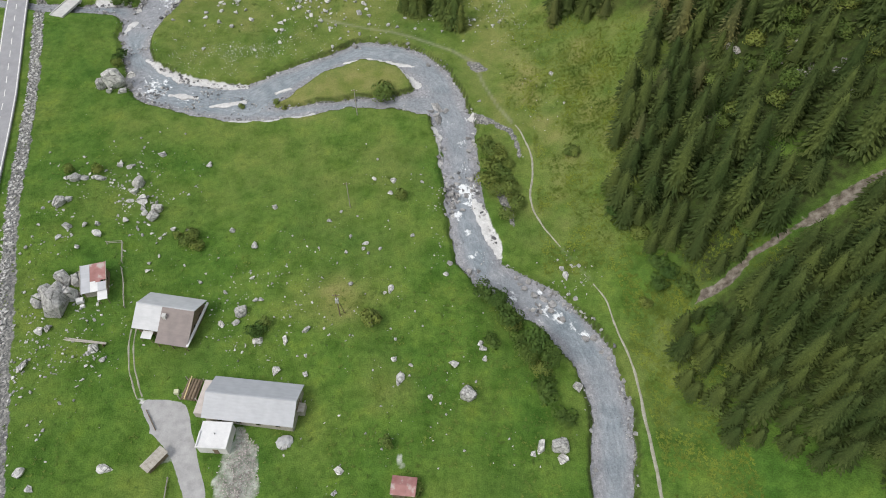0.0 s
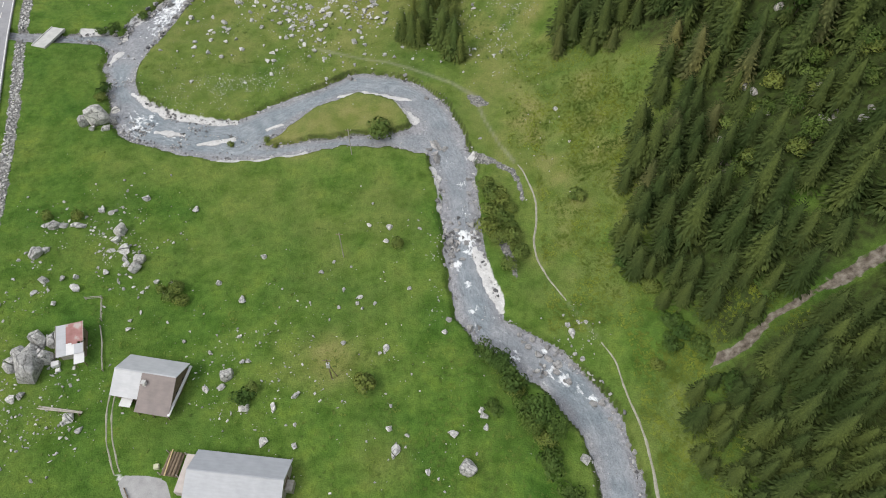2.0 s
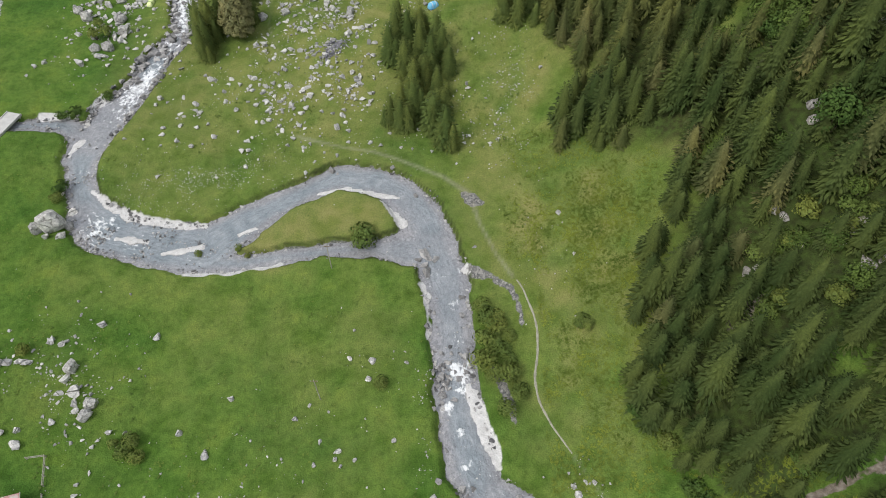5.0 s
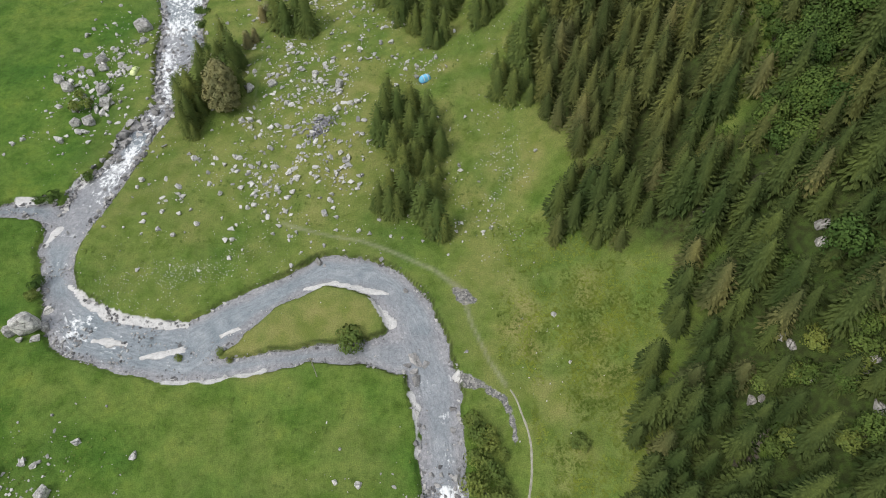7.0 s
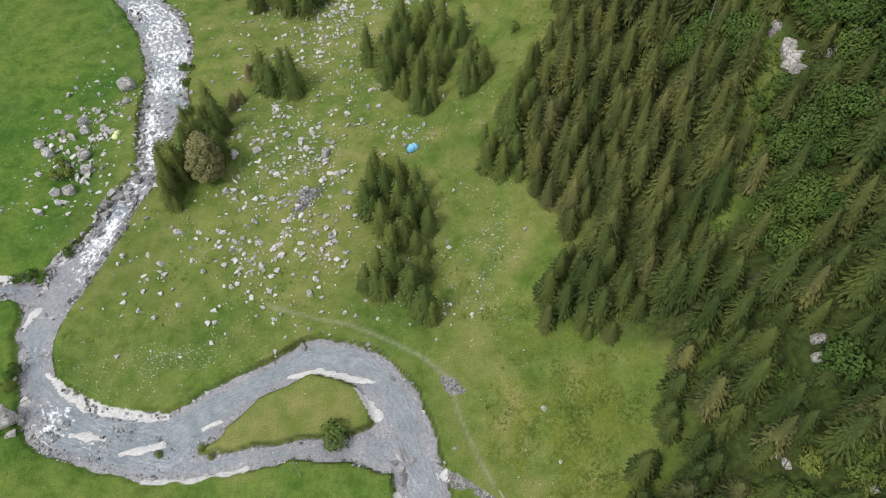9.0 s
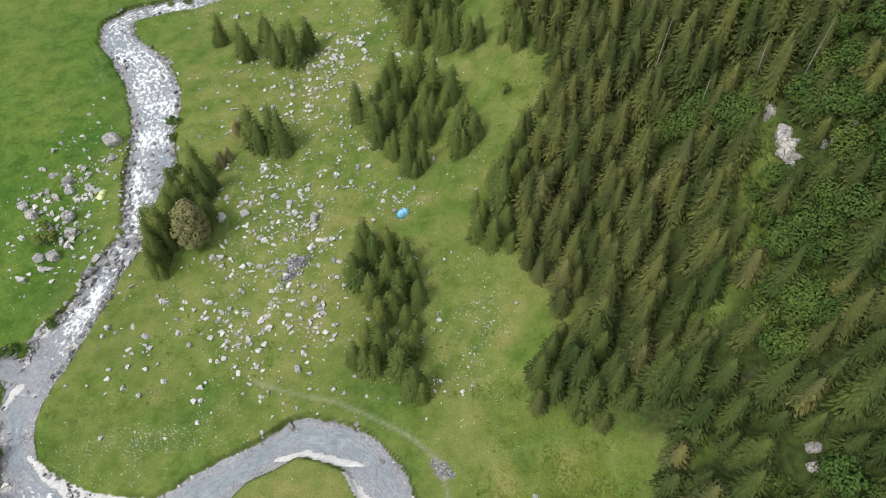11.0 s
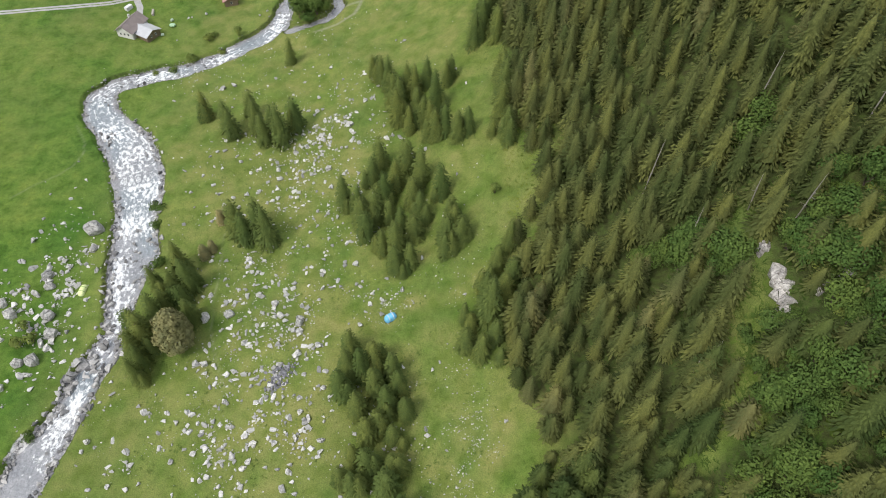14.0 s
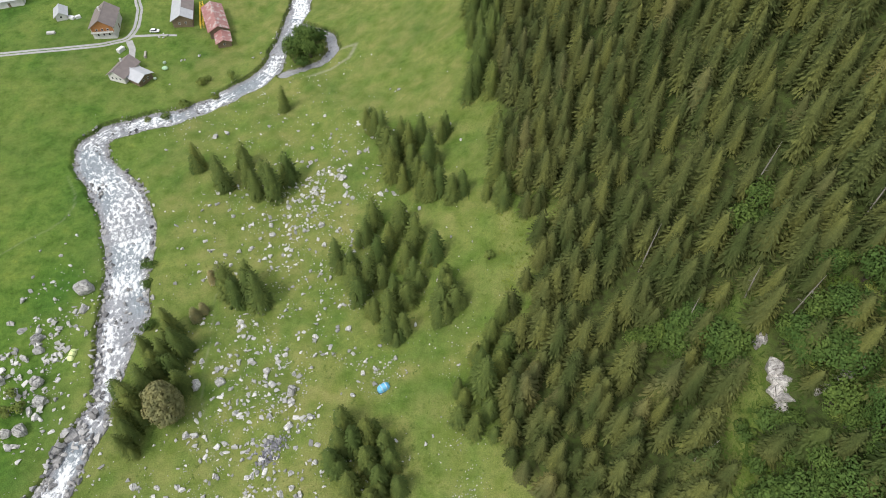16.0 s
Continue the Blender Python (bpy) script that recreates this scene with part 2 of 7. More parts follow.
RUBBLE = [
    SPRING,
    [(-40.8, 52.4, 0.8), (-39.6, 47.6, 3.4), (-39.4, 42.0, 4.2), (-39.2, 34.0, 4.0)],
    [(-51.6, 48.6, 1.0), (-54.6, 46.1, 1.0)],
    [(-8.4, 45.6, 0.6), (-8.6, 47.2, 0.7)],
]
GULLY = [(55.2, 79.6, 0.3), (57.6, 80.9, 0.9), (62.2, 82.8, 0.8), (66.4, 86.1, 0.5), (70.4, 87.2, 0.9), (75.0, 88.9, 0.6), (79.6, 89.0, 1.2), (84.0, 92.0, 0.8), (87.8, 92.4, 1.2),
    (110.9, 99.8, 1.6), (152.4, 111.8, 2)]
SCARS = [
    [(58.6, 166.8, 0.5), (62.2, 169.3, 0.9), (67.0, 170.6, 0.6), (72.2, 170.4, 1.0)],
    [(69.4, 172.6, 0.6), (70.2, 173.6, 0.5)],
    [(61.8, 119.0, 1.5), (64.4, 121.8, 1.2)],
    [(71.1, 116.0, 1.0), (72.7, 117.9, 0.8)],
]
ROAD = [(-38.0, -120.0), (-115.0, 114.6), (-138.7, 195.6), (-214.0, 450.0), (-300.0, 740.0)]
ROAD_HALF = 3.3


def chains_edge(chains, x, y):
    d = np.full(np.shape(x), 1e9)
    for c in chains:
        d = np.minimum(d, along(c, x, y)[0])
    return d


def road_edge(x, y):
    return along([(a, b, ROAD_HALF) for a, b in ROAD], x, y)[0]


def ground(x, y, cover=False):
    """Height of the ground with the river bed; with cover also what lies on it."""
    x, y = np.asarray(x, float), np.asarray(y, float)
    z = land(x, y)
    steep = ease(20, 60, x + 20 * np.clip((y - 190) / 50, 0, 1))
    rough = (lumps(x, y, 17, 1) - 0.5) * (0.8 + 2.2 * steep) + (lumps(x, y, 6, 2) - 0.5) * (0.35 + 1.2 * steep) + (lumps(x, y, 2.2, 3) - 0.5) * (0.16 + 0.5 * steep)
    stony = ease(-80, -60, x) * (1 - ease(-5, 10, x)) * ease(185, 205, y)
    rough = rough + stony * (lumps(x, y, 8, 4) - 0.5) * 1.6
    wander = (lumps(x, y, 4.5, 5) - 0.5) * 1.4 + (lumps(x, y, 1.8, 6) - 0.5) * 0.4
    edge, level, white = river(x, y)
    edge = edge + wander
    road_d = road_edge(x, y)
    calm = ease(0.5, 7, road_d) * ease(0, 3, chains_edge(DRIVES, x, y))
    z = z + rough * calm * ease(0, 6, edge)
    z = z - np.clip(0.4 - along(GULLY, x, y)[0], 0, 1.2) * 0.8
    steep_bank = np.maximum(ease(0.3, 0.6, lumps(x, y, 22, 15)), np.exp(-(((x + 28) / 34) ** 2 + ((y - 177) / 11) ** 2)))
    lifted = np.maximum(z, level + 0.75 + 0.85 * steep_bank)
    z = z + (lifted - z) * (1 - ease(4, 12, edge))
    bed = level - 0.12 - np.clip(-edge, 0, 3) * 0.13 + (lumps(x, y, 1.6, 7) - 0.5) * (0.3 + 0.7 * white)
    bank = ease(0.0, 1.3 - 0.55 * steep_bank, edge)
    z = bed + (z - bed) * bank
    bars = chains_edge(BARS, x, y) + (lumps(x, y, 1.5, 8) - 0.5) * 0.9
    bar = 1 - ease(-0.5, 0.5, bars)
    z = np.maximum(z, level - 0.3 + 0.5 * bar - 3.0 * ease(0.4, 2.0, edge))
    if not cover:
        return z
    gravel = 1 - ease(-0.2, 0.35, edge)
    pale = bar * (1 - ease(0.5, 1.5, edge))
    trail = 1 - ease(-0.3, 0.7, chains_edge([PATHS[1][7:]] + PATHS[2:], x, y))
    drives = 1 - ease(-0.4, 0.5, chains_edge(DRIVES[:1], x, y) + 0.5 + (lumps(x, y, 3.0, 9) - 0.5) * 0.3)
    stones = 1 - ease(-0.3, 1.0, chains_edge([SPRING, SPOT, SCRUB], x, y) + (lumps(x, y, 1.7, 10) - 0.5) * 0.7)
    heap = 1 - ease(-0.3, 1.0, chains_edge(RUBBLE[1:], x, y) + (lumps(x, y, 1.7, 10) - 0.5) * 1.6)
    verge = (1 - ease(4.6, 5.6, road_d + (lumps(x, y, 2, 11) - 0.5))) * ease(1.6, 2.6, road_d + (lumps(x, y, 2, 16) - 0.5))
    earth = np.maximum(1 - ease(-0.4, 0.5, along(GULLY, x, y)[0] + 0.25 + (lumps(x, y, 2.4, 12) - 0.5) * 1.8), 1 - ease(-0.5, 1.0, chains_edge(SCARS, x, y) + (lumps(x, y, 2, 13) - 0.5) * 2))
    # Dark soil and the shade under the turf edge, painted along cut banks.
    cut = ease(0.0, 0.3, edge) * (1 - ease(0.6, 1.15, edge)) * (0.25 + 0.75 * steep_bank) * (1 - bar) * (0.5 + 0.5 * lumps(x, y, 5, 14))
    return z, np.clip(np.maximum.reduce([gravel, stones * 0.8, verge]), 0, 1), np.clip(np.maximum.reduce([pale, drives, heap * 0.55]), 0, 1), np.clip(earth, 0, 1), trail, np.clip(1.3 * cut, 0, 1)


def ground_at(x, y):
    return float(ground(np.array([x]), np.array([y]))[0])


def water_at(x, y):
    return float(river(np.array([x]), np.array([y]))[1][0])


# ---- materials ----
def material(name, rough=0.9, metal=0.0, spec=0.3):
    m = bpy.data.materials.new(name)
    m.use_nodes = True
    b = m.node_tree.nodes["Principled BSDF"]
    b.inputs["Roughness"].default_value, b.inputs["Metallic"].default_value = rough, metal
    b.inputs["Specular IOR Level"].default_value = spec
    return m, m.node_tree.nodes, m.node_tree.links, b


def noise_of(nodes, links, size, detail=4.0, stretch=None, coords="Object", rough=0.55, source=None):
    """Noise with lumps of that size in metres."""
    co = nodes.new("ShaderNodeTexCoord")
    tex = nodes.new("ShaderNodeTexNoise")
    tex.inputs["Scale"].default_value, tex.inputs["Detail"].default_value, tex.inputs["Roughness"].default_value = 1.0 / size, detail, rough
    source = source or co.outputs[coords]
    if stretch:
        mp = nodes.new("ShaderNodeMapping")
        mp.inputs["Scale"].default_value = stretch
        links.new(source, mp.inputs[0])
        source = mp.outputs[0]
    links.new(source, tex.inputs["Vector"])
    return tex.outputs["Fac"]


def ramp(nodes, links, fac, stops):
    r = nodes.new("ShaderNodeValToRGB")
    while len(r.color_ramp.elements) < len(stops):
        r.color_ramp.elements.new(0.5)
    for e, (at, c) in zip(r.color_ramp.elements, stops):
        e.position, e.color = at, (*c, 1) if len(c) == 3 else c
    links.new(fac, r.inputs[0])
    return r.outputs[0]


def blend(nodes, links, fac, a, b, kind="MIX"):
    mx = nodes.new("ShaderNodeMix")
    mx.data_type, mx.blend_type = "RGBA", kind
    for socket, v in ((mx.inputs[0], fac), (mx.inputs[6], a), (mx.inputs[7], b)):
        if hasattr(v, "is_linked"):
            links.new(v, socket)
        elif isinstance(v, (int, float)):
            socket.default_value = v
        else:
            socket.default_value = (*v, 1)
    return mx.outputs[2]


def maths(nodes, links, op, a, b=0.0, clamp=False):
    n = nodes.new("ShaderNodeMath")
    n.operation, n.use_clamp = op, clamp
    for socket, v in ((n.inputs[0], a), (n.inputs[1], b)):
        if hasattr(v, "is_linked"):
            links.new(v, socket)
        else:
            socket.default_value = v
    return n.outputs[0]


def bump(nodes, links, bsdf, height, strength, distance):
    b = nodes.new("ShaderNodeBump")
    b.inputs["Strength"].default_value, b.inputs["Distance"].default_value = strength, distance
    links.new(height, b.inputs["Height"])
    links.new(b.outputs[0], bsdf.inputs["Normal"])


def plain(name, dark, light, size, rough=0.85, metal=0.0, relief=0.03, spec=0.3, stretch=None, vary=0.0, coords="Object"):
    """A surface between two colours, at two scales, with relief; vary: how far single pieces differ."""
    m, n, l, b = material(name, rough, metal, spec)
    coarse, fine = noise_of(n, l, size, 5, stretch, coords), noise_of(n, l, size * 0.12, 3, stretch, coords)
    both = maths(n, l, "MULTIPLY_ADD", fine, 0.5)
    n[-1].inputs[2].default_value = 0.0
    l.new(coarse, n[-1].inputs[2])
    col = ramp(n, l, both, [(0.45, dark), (1.0, light)])
    if vary:
        info = n.new("ShaderNodeObjectInfo")
        shade = ramp(n, l, info.outputs["Random"], [(0.0, (1 - vary,) * 3), (1.0, (1 + vary,) * 3)])
        col = blend(n, l, 1.0, col, shade, "MULTIPLY")
    l.new(col, b.inputs["Base Color"])
    if relief:
        bump(n, l, b, both, 0.7, relief)
    return m


def ground_material():
    m, n, l, b = material("meadow_and_gravel", 0.95, 0, 0.15)
    at = n.new("ShaderNodeAttribute")
    at.attribute_name = "cover"
    sep = n.new("ShaderNodeSeparateColor")
    l.new(at.outputs["Color"], sep.inputs[0])
    lush = at.outputs["Alpha"]
    wide, mid, small, grain = noise_of(n, l, 22, 4), noise_of(n, l, 5, 4), noise_of(n, l, 1.3, 4), noise_of(n, l, 0.28, 2)
    grass = ramp(n, l, wide, [(0.32, (0.054, 0.126, 0.020)), (0.5, (0.086, 0.160, 0.027)), (0.68, (0.122, 0.183, 0.037))])
    patch = ramp(n, l, mid, [(0.34, (0.60, 0.70, 0.52)), (0.52, (1, 1, 1)), (0.70, (1.28, 1.14, 1.0))])
    grass = blend(n, l, 0.8, grass, patch, "MULTIPLY")
    tuft = ramp(n, l, small, [(0.34, (0.52, 0.58, 0.45)), (0.5, (1, 1, 1)), (0.66, (1.35, 1.28, 1.2))])
    grass = blend(n, l, 0.45, grass, tuft, "MULTIPLY")
    blade = ramp(n, l, grain, [(0.3, (0.6, 0.62, 0.55)), (0.5, (1, 1, 1)), (0.7, (1.4, 1.35, 1.3))])
    grass = blend(n, l, 0.6, grass, blade, "MULTIPLY")
    dry = ramp(n, l, mid, [(0.35, (0.152, 0.182, 0.044)), (0.65, (0.238, 0.232, 0.086))])
    dry = blend(n, l, 0.6, dry, blade, "MULTIPLY")
    thin = maths(n, l, "MULTIPLY", lush, 1.0)
    grass = blend(n, l, thin, grass, dry)
    pebble = n.new("ShaderNodeTexVoronoi")
    pebble.inputs["Scale"].default_value = 2.6
    co = n.new("ShaderNodeTexCoord")
    l.new(co.outputs["Object"], pebble.inputs["Vector"])
    shingle = ramp(n, l, pebble.outputs["Color"], [(0.1, (0.10, 0.102, 0.105)), (0.6, (0.20, 0.198, 0.192)), (0.95, (0.36, 0.352, 0.335))])
    shingle = blend(n, l, 0.5, shingle, blade, "MULTIPLY")
    sand = ramp(n, l, small, [(0.3, (0.50, 0.495, 0.495)), (0.6, (0.61, 0.605, 0.605)), (0.8, (0.70, 0.695, 0.69))])
    sand = blend(n, l, 0.3, sand, blade, "MULTIPLY")
    soil = ramp(n, l, small, [(0.3, (0.075, 0.060, 0.047)), (0.5, (0.185, 0.158, 0.135)), (0.72, (0.33, 0.30, 0.265))])

    def sharp(channel, spread, hard=5.0):
        j = maths(n, l, "SUBTRACT", small, 0.5)
        j = maths(n, l, "MULTIPLY", j, spread)
        s = maths(n, l, "ADD", channel, j)
        s = maths(n, l, "SUBTRACT", s, 0.38)
        return maths(n, l, "MULTIPLY", s, hard, True)

    col = blend(n, l, sharp(sep.outputs[2], 1.2), grass, soil)
    col = blend(n, l, sharp(sep.outputs[0], 0.9), col, shingle)
    col = blend(n, l, sharp(sep.outputs[1], 0.35, 3.0), col, sand)
    worn = n.new("ShaderNodeAttribute")
    worn.attribute_name = "trail"
    tan = ramp(n, l, small, [(0.3, (0.26, 0.245, 0.19)), (0.7, (0.40, 0.38, 0.32))])
    col = blend(n, l, maths(n, l, "MULTIPLY", worn.outputs["Fac"], 0.42), col, tan)
    # Wood litter and the banks' painted soil and shade share this dark colour.
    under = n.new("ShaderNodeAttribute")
    under.attribute_name = "dark_ground"
    duff_shade = ramp(n, l, small, [(0.35, (0.028, 0.030, 0.014)), (0.5, (0.042, 0.056, 0.018)), (0.66, (0.058, 0.090, 0.023))])
    col = blend(n, l, maths(n, l, "MULTIPLY", under.outputs["Fac"], 0.85), col, duff_shade)
    l.new(col, b.inputs["Base Color"])
    high = maths(n, l, "ADD", small, grain)
    bump(n, l, b, high, 0.9, 0.22)
    return m


def water_material():
    m, n, l, b = material("glacial_water", 0.16, 0, 0.5)
    foam_at, deep_at, flow_at = (n.new("ShaderNodeAttribute") for _ in range(3))
    foam_at.attribute_name, deep_at.attribute_name, flow_at.attribute_name = "white", "deep", "flow"
    run = flow_at.outputs["Vector"]
    chop = noise_of(n, l, 0.8, 4, (1.0, 0.7, 1.0), rough=0.6)
    streak = noise_of(n, l, 0.9, 4, (0.38, 1.0, 1.0), source=run)
    churn = noise_of(n, l, 1.15, 6, (0.62, 1.0, 1.0), rough=0.66, source=run)
    fine = noise_of(n, l, 0.3, 3)
    wide = noise_of(n, l, 7, 3)
    bed = n.new("ShaderNodeTexVoronoi")
    bed.inputs["Scale"].default_value = 1.7
    co = n.new("ShaderNodeTexCoord")
    l.new(co.outputs["Object"], bed.inputs["Vector"])
    shoal = ramp(n, l, wide, [(0.35, (0.252, 0.254, 0.272)), (0.65, (0.325, 0.324, 0.340))])
    shoal = blend(n, l, 0.55, shoal, ramp(n, l, bed.outputs["Color"], [(0.1, (0.55, 0.56, 0.58)), (0.5, (0.95, 0.95, 0.95)), (0.8, (1.1, 1.1, 1.1)), (0.97, (1.7, 1.66, 1.6))]), "MULTIPLY")
    pool = ramp(n, l, wide, [(0.35, (0.205, 0.240, 0.266)), (0.65, (0.264, 0.292, 0.318))])
    pool = blend(n, l, 0.7, pool, ramp(n, l, streak, [(0.34, (0.74, 0.76, 0.78)), (0.5, (1, 1, 1)), (0.66, (1.32, 1.3, 1.28))]), "MULTIPLY")
    deep = blend(n, l, deep_at.outputs["Fac"], shoal, pool)
    speck = ramp(n, l, fine, [(0.35, (0.8, 0.81, 0.82)), (0.55, (1, 1, 1)), (0.72, (1.22, 1.2, 1.18))])
    deep = blend(n, l, 0.7, deep, speck, "MULTIPLY")
    f = maths(n, l, "MULTIPLY", foam_at.outputs["Fac"], 0.42)
    f = maths(n, l, "ADD", f, churn)
    f = maths(n, l, "SUBTRACT", f, 0.725)
    f = maths(n, l, "MULTIPLY", f, 8.0, True)
    col = blend(n, l, f, deep, (0.78, 0.80, 0.82))
    l.new(col, b.inputs["Base Color"])
    l.new(ramp(n, l, f, [(0.0, (0.14,) * 3), (1.0, (0.7,) * 3)]), b.inputs["Roughness"])
    bump(n, l, b, maths(n, l, "ADD", maths(n, l, "ADD", chop, streak), churn), 0.8, 0.3)
    return m


def through_light(n, l, b, col):
    """Thin leaves: part of the light comes through."""
    tr = n.new("ShaderNodeBsdfTranslucent")
    mx = n.new("ShaderNodeMixShader")
    mx.inputs[0].default_value = 0.12
    l.new(col, tr.inputs[0])
    l.new(b.outputs[0], mx.inputs[1])
    l.new(tr.outputs[0], mx.inputs[2])
    l.new(mx.outputs[0], n["Material Output"].inputs[0])


def needle_material(name, dark, light, size=3.0):
    m, n, l, b = material(name, 0.85, 0, 0.15)
    info = n.new("ShaderNodeObjectInfo")
    geo = n.new("ShaderNodeNewGeometry")
    coarse, fine = noise_of(n, l, size, 3, coords="Object"), noise_of(n, l, 0.35, 3)
    col = ramp(n, l, fine, [(0.15, dark), (0.85, light)])
    tint = ramp(n, l, info.outputs["Random"], [(0.0, (0.68, 0.80, 0.72)), (0.4, (0.90, 0.95, 0.88)), (0.8, (1.04, 1.03, 0.92)), (1.0, (1.22, 1.14, 0.98))])
    col = blend(n, l, 1.0, col, tint, "MULTIPLY")
    frond = ramp(n, l, geo.outputs["Random Per Island"], [(0.0, (0.88, 0.89, 0.89)), (0.5, (1.0, 1.0, 1.0)), (1.0, (1.13, 1.12, 1.09))])
    col = blend(n, l, 0.9, col, frond, "MULTIPLY")
    big = ramp(n, l, coarse, [(0.35, (0.8, 0.85, 0.85)), (0.65, (1.2, 1.12, 1.0))])
    col = blend(n, l, 0.8, col, big, "MULTIPLY")
    l.new(col, b.inputs["Base Color"])
    through_light(n, l, b, col)
    return m


def sheet_metal(name, dark, light, rough=0.45, pitch=0.25, rust=None):
    """Ribbed roof sheet: ribs run along local y of the roof's own coordinates."""
    m, n, l, b = material(name, rough, 0.0, 0.5)
    coarse, fine = noise_of(n, l, 2.2, 5), noise_of(n, l, 0.4, 3, (0.2, 1, 1))
    col = ramp(n, l, coarse, [(0.3, dark), (0.7, light)])
    col = blend(n, l, 0.2, col, ramp(n, l, fine, [(0.3, (0.7, 0.7, 0.7)), (0.7, (1.2, 1.2, 1.2))]), "MULTIPLY")
    if rust:
        col = blend(n, l, ramp(n, l, coarse, [(0.52, (0, 0, 0)), (0.62, (1, 1, 1))]), col, rust)
    l.new(col, b.inputs["Base Color"])
    bump(n, l, b, fine, 0.4, 0.02)
    return m


def cracked(name, dark, light, crack, fine_by=1.0):
    """Weathered rock: blotches, grain, lichen and dark joints along split planes."""
    m, n, l, b = material(name, 0.9, 0, 0.25)
    co, info = n.new("ShaderNodeTexCoord"), n.new("ShaderNodeObjectInfo")
    blot, fine, warp = (noise_of(n, l, size / fine_by, detail) for size, detail in ((0.35, 5), (0.06, 3), (0.4, 2)))
    col = ramp(n, l, blot, [(0.3, dark), (0.5, tuple((p + q) / 2 for p, q in zip(dark, light))), (0.68, light)])
    col = blend(n, l, 0.6, col, ramp(n, l, fine, [(0.3, (0.6, 0.6, 0.6)), (0.5, (1, 1, 1)), (0.7, (1.2, 1.2, 1.18))]), "MULTIPLY")
    mp = n.new("ShaderNodeMapping")
    mp.inputs["Scale"].default_value, mp.inputs["Rotation"].default_value = tuple(fine_by * k for k in (0.8, 1.7, 1.1)), (0.4, 0.3, 0.5)
    l.new(co.outputs["Object"], mp.inputs[0])
    push = n.new("ShaderNodeVectorMath")
    push.operation = "ADD"
    l.new(mp.outputs[0], push.inputs[0])
    l.new(warp, push.inputs[1])
    joints = n.new("ShaderNodeTexVoronoi")
    joints.feature = "DISTANCE_TO_EDGE"
    joints.inputs["Scale"].default_value = 1.0
    l.new(push.outputs[0], joints.inputs["Vector"])
    line = ramp(n, l, joints.outputs["Distance"], [(0.0, (1, 1, 1)), (0.03, (0.5, 0.5, 0.5)), (0.06, (0, 0, 0))])
    broken = maths(n, l, "MULTIPLY", line, ramp(n, l, warp, [(0.42, (0, 0, 0)), (0.6, (0.8, 0.8, 0.8))]))
    streak = noise_of(n, l, 0.22 / fine_by, 4, (0.5, 2.6, 1.2))
    col = blend(n, l, 0.3, col, ramp(n, l, streak, [(0.36, (0.5, 0.5, 0.51)), (0.5, (1, 1, 1)), (0.66, (1.15, 1.14, 1.12))]), "MULTIPLY")
    col = blend(n, l, broken, col, crack)
    shade = ramp(n, l, info.outputs["Random"], [(0.0, (0.78, 0.78, 0.78)), (0.6, (1, 1, 1)), (1.0, (1.16, 1.15, 1.13))])
    col = blend(n, l, 1.0, col, shade, "MULTIPLY")
    l.new(col, b.inputs["Base Color"])
    bump(n, l, b, maths(n, l, "SUBTRACT", blot, line), 0.8, 0.25)
    return m


M_GROUND, M_WATER = ground_material(), water_material()
M_ROCK = cracked("grey_gneiss", (0.36, 0.357, 0.35), (0.78, 0.77, 0.75), (0.08, 0.075, 0.07))
M_WETROCK = plain("river_rock", (0.085, 0.085, 0.088), (0.42, 0.41, 0.40), 0.9, 0.6, relief=0.08, vary=0.3)
M_CLIFF = cracked("pale_limestone", (0.30, 0.285, 0.27), (0.66, 0.635, 0.615), (0.12, 0.10, 0.085), 1.6)
M_NEEDLE = needle_material("spruce_needles", (0.068, 0.096, 0.029), (0.176, 0.220, 0.068))
# Darker copy of the same needles: the southern wood's darkness is put in colour.
M_NEEDLE_DARK = needle_material("dark_spruce_needles", (0.041, 0.062, 0.020), (0.122, 0.162, 0.050))
M_NEEDLE_BROWN = needle_material("dry_spruce_needles", (0.192, 0.184, 0.095), (0.335, 0.319, 0.173))
M_LEAF = needle_material("alder_leaves", (0.055, 0.102, 0.025), (0.132, 0.196, 0.056), 2.0)
M_LEAF_OLIVE = needle_material("willow_leaves", (0.112, 0.156, 0.037), (0.242, 0.288, 0.088), 2.0)
M_BARK = plain("spruce_bark", (0.06, 0.045, 0.035), (0.16, 0.13, 0.105), 0.6, 0.95, relief=0.03)
M_DEADWOOD = plain("bare_grey_wood", (0.17, 0.155, 0.14), (0.34, 0.315, 0.28), 0.8, 0.9, relief=0.02)
M_TIMBER = plain("weathered_timber", (0.10, 0.075, 0.05), (0.26, 0.20, 0.14), 0.7, 0.9, relief=0.03, stretch=(1, 1, 5))
M_PALEWOOD = plain("silvered_timber", (0.26, 0.24, 0.21), (0.48, 0.45, 0.40), 0.6, 0.9, relief=0.02)
M_ORANGE = plain("honey_stained_timber", (0.30, 0.13, 0.05), (0.48, 0.23, 0.09), 0.9, 0.8, relief=0.02, stretch=(1, 1, 6))
M_PLASTER = plain("white_plaster", (0.54, 0.53, 0.52), (0.70, 0.69, 0.68), 1.6, 0.9, relief=0.01)
M_ROOF_GREY = sheet_metal("grey_roof_sheet", (0.325, 0.340, 0.370), (0.385, 0.400, 0.432))
M_ROOF_PALE = sheet_metal("pale_grey_roof_sheet", (0.40, 0.412, 0.440), (0.48, 0.490, 0.515))
M_ROOF_BROWN = sheet_metal("brown_roof_sheet", (0.185, 0.155, 0.15), (0.245, 0.205, 0.195), 0.6)
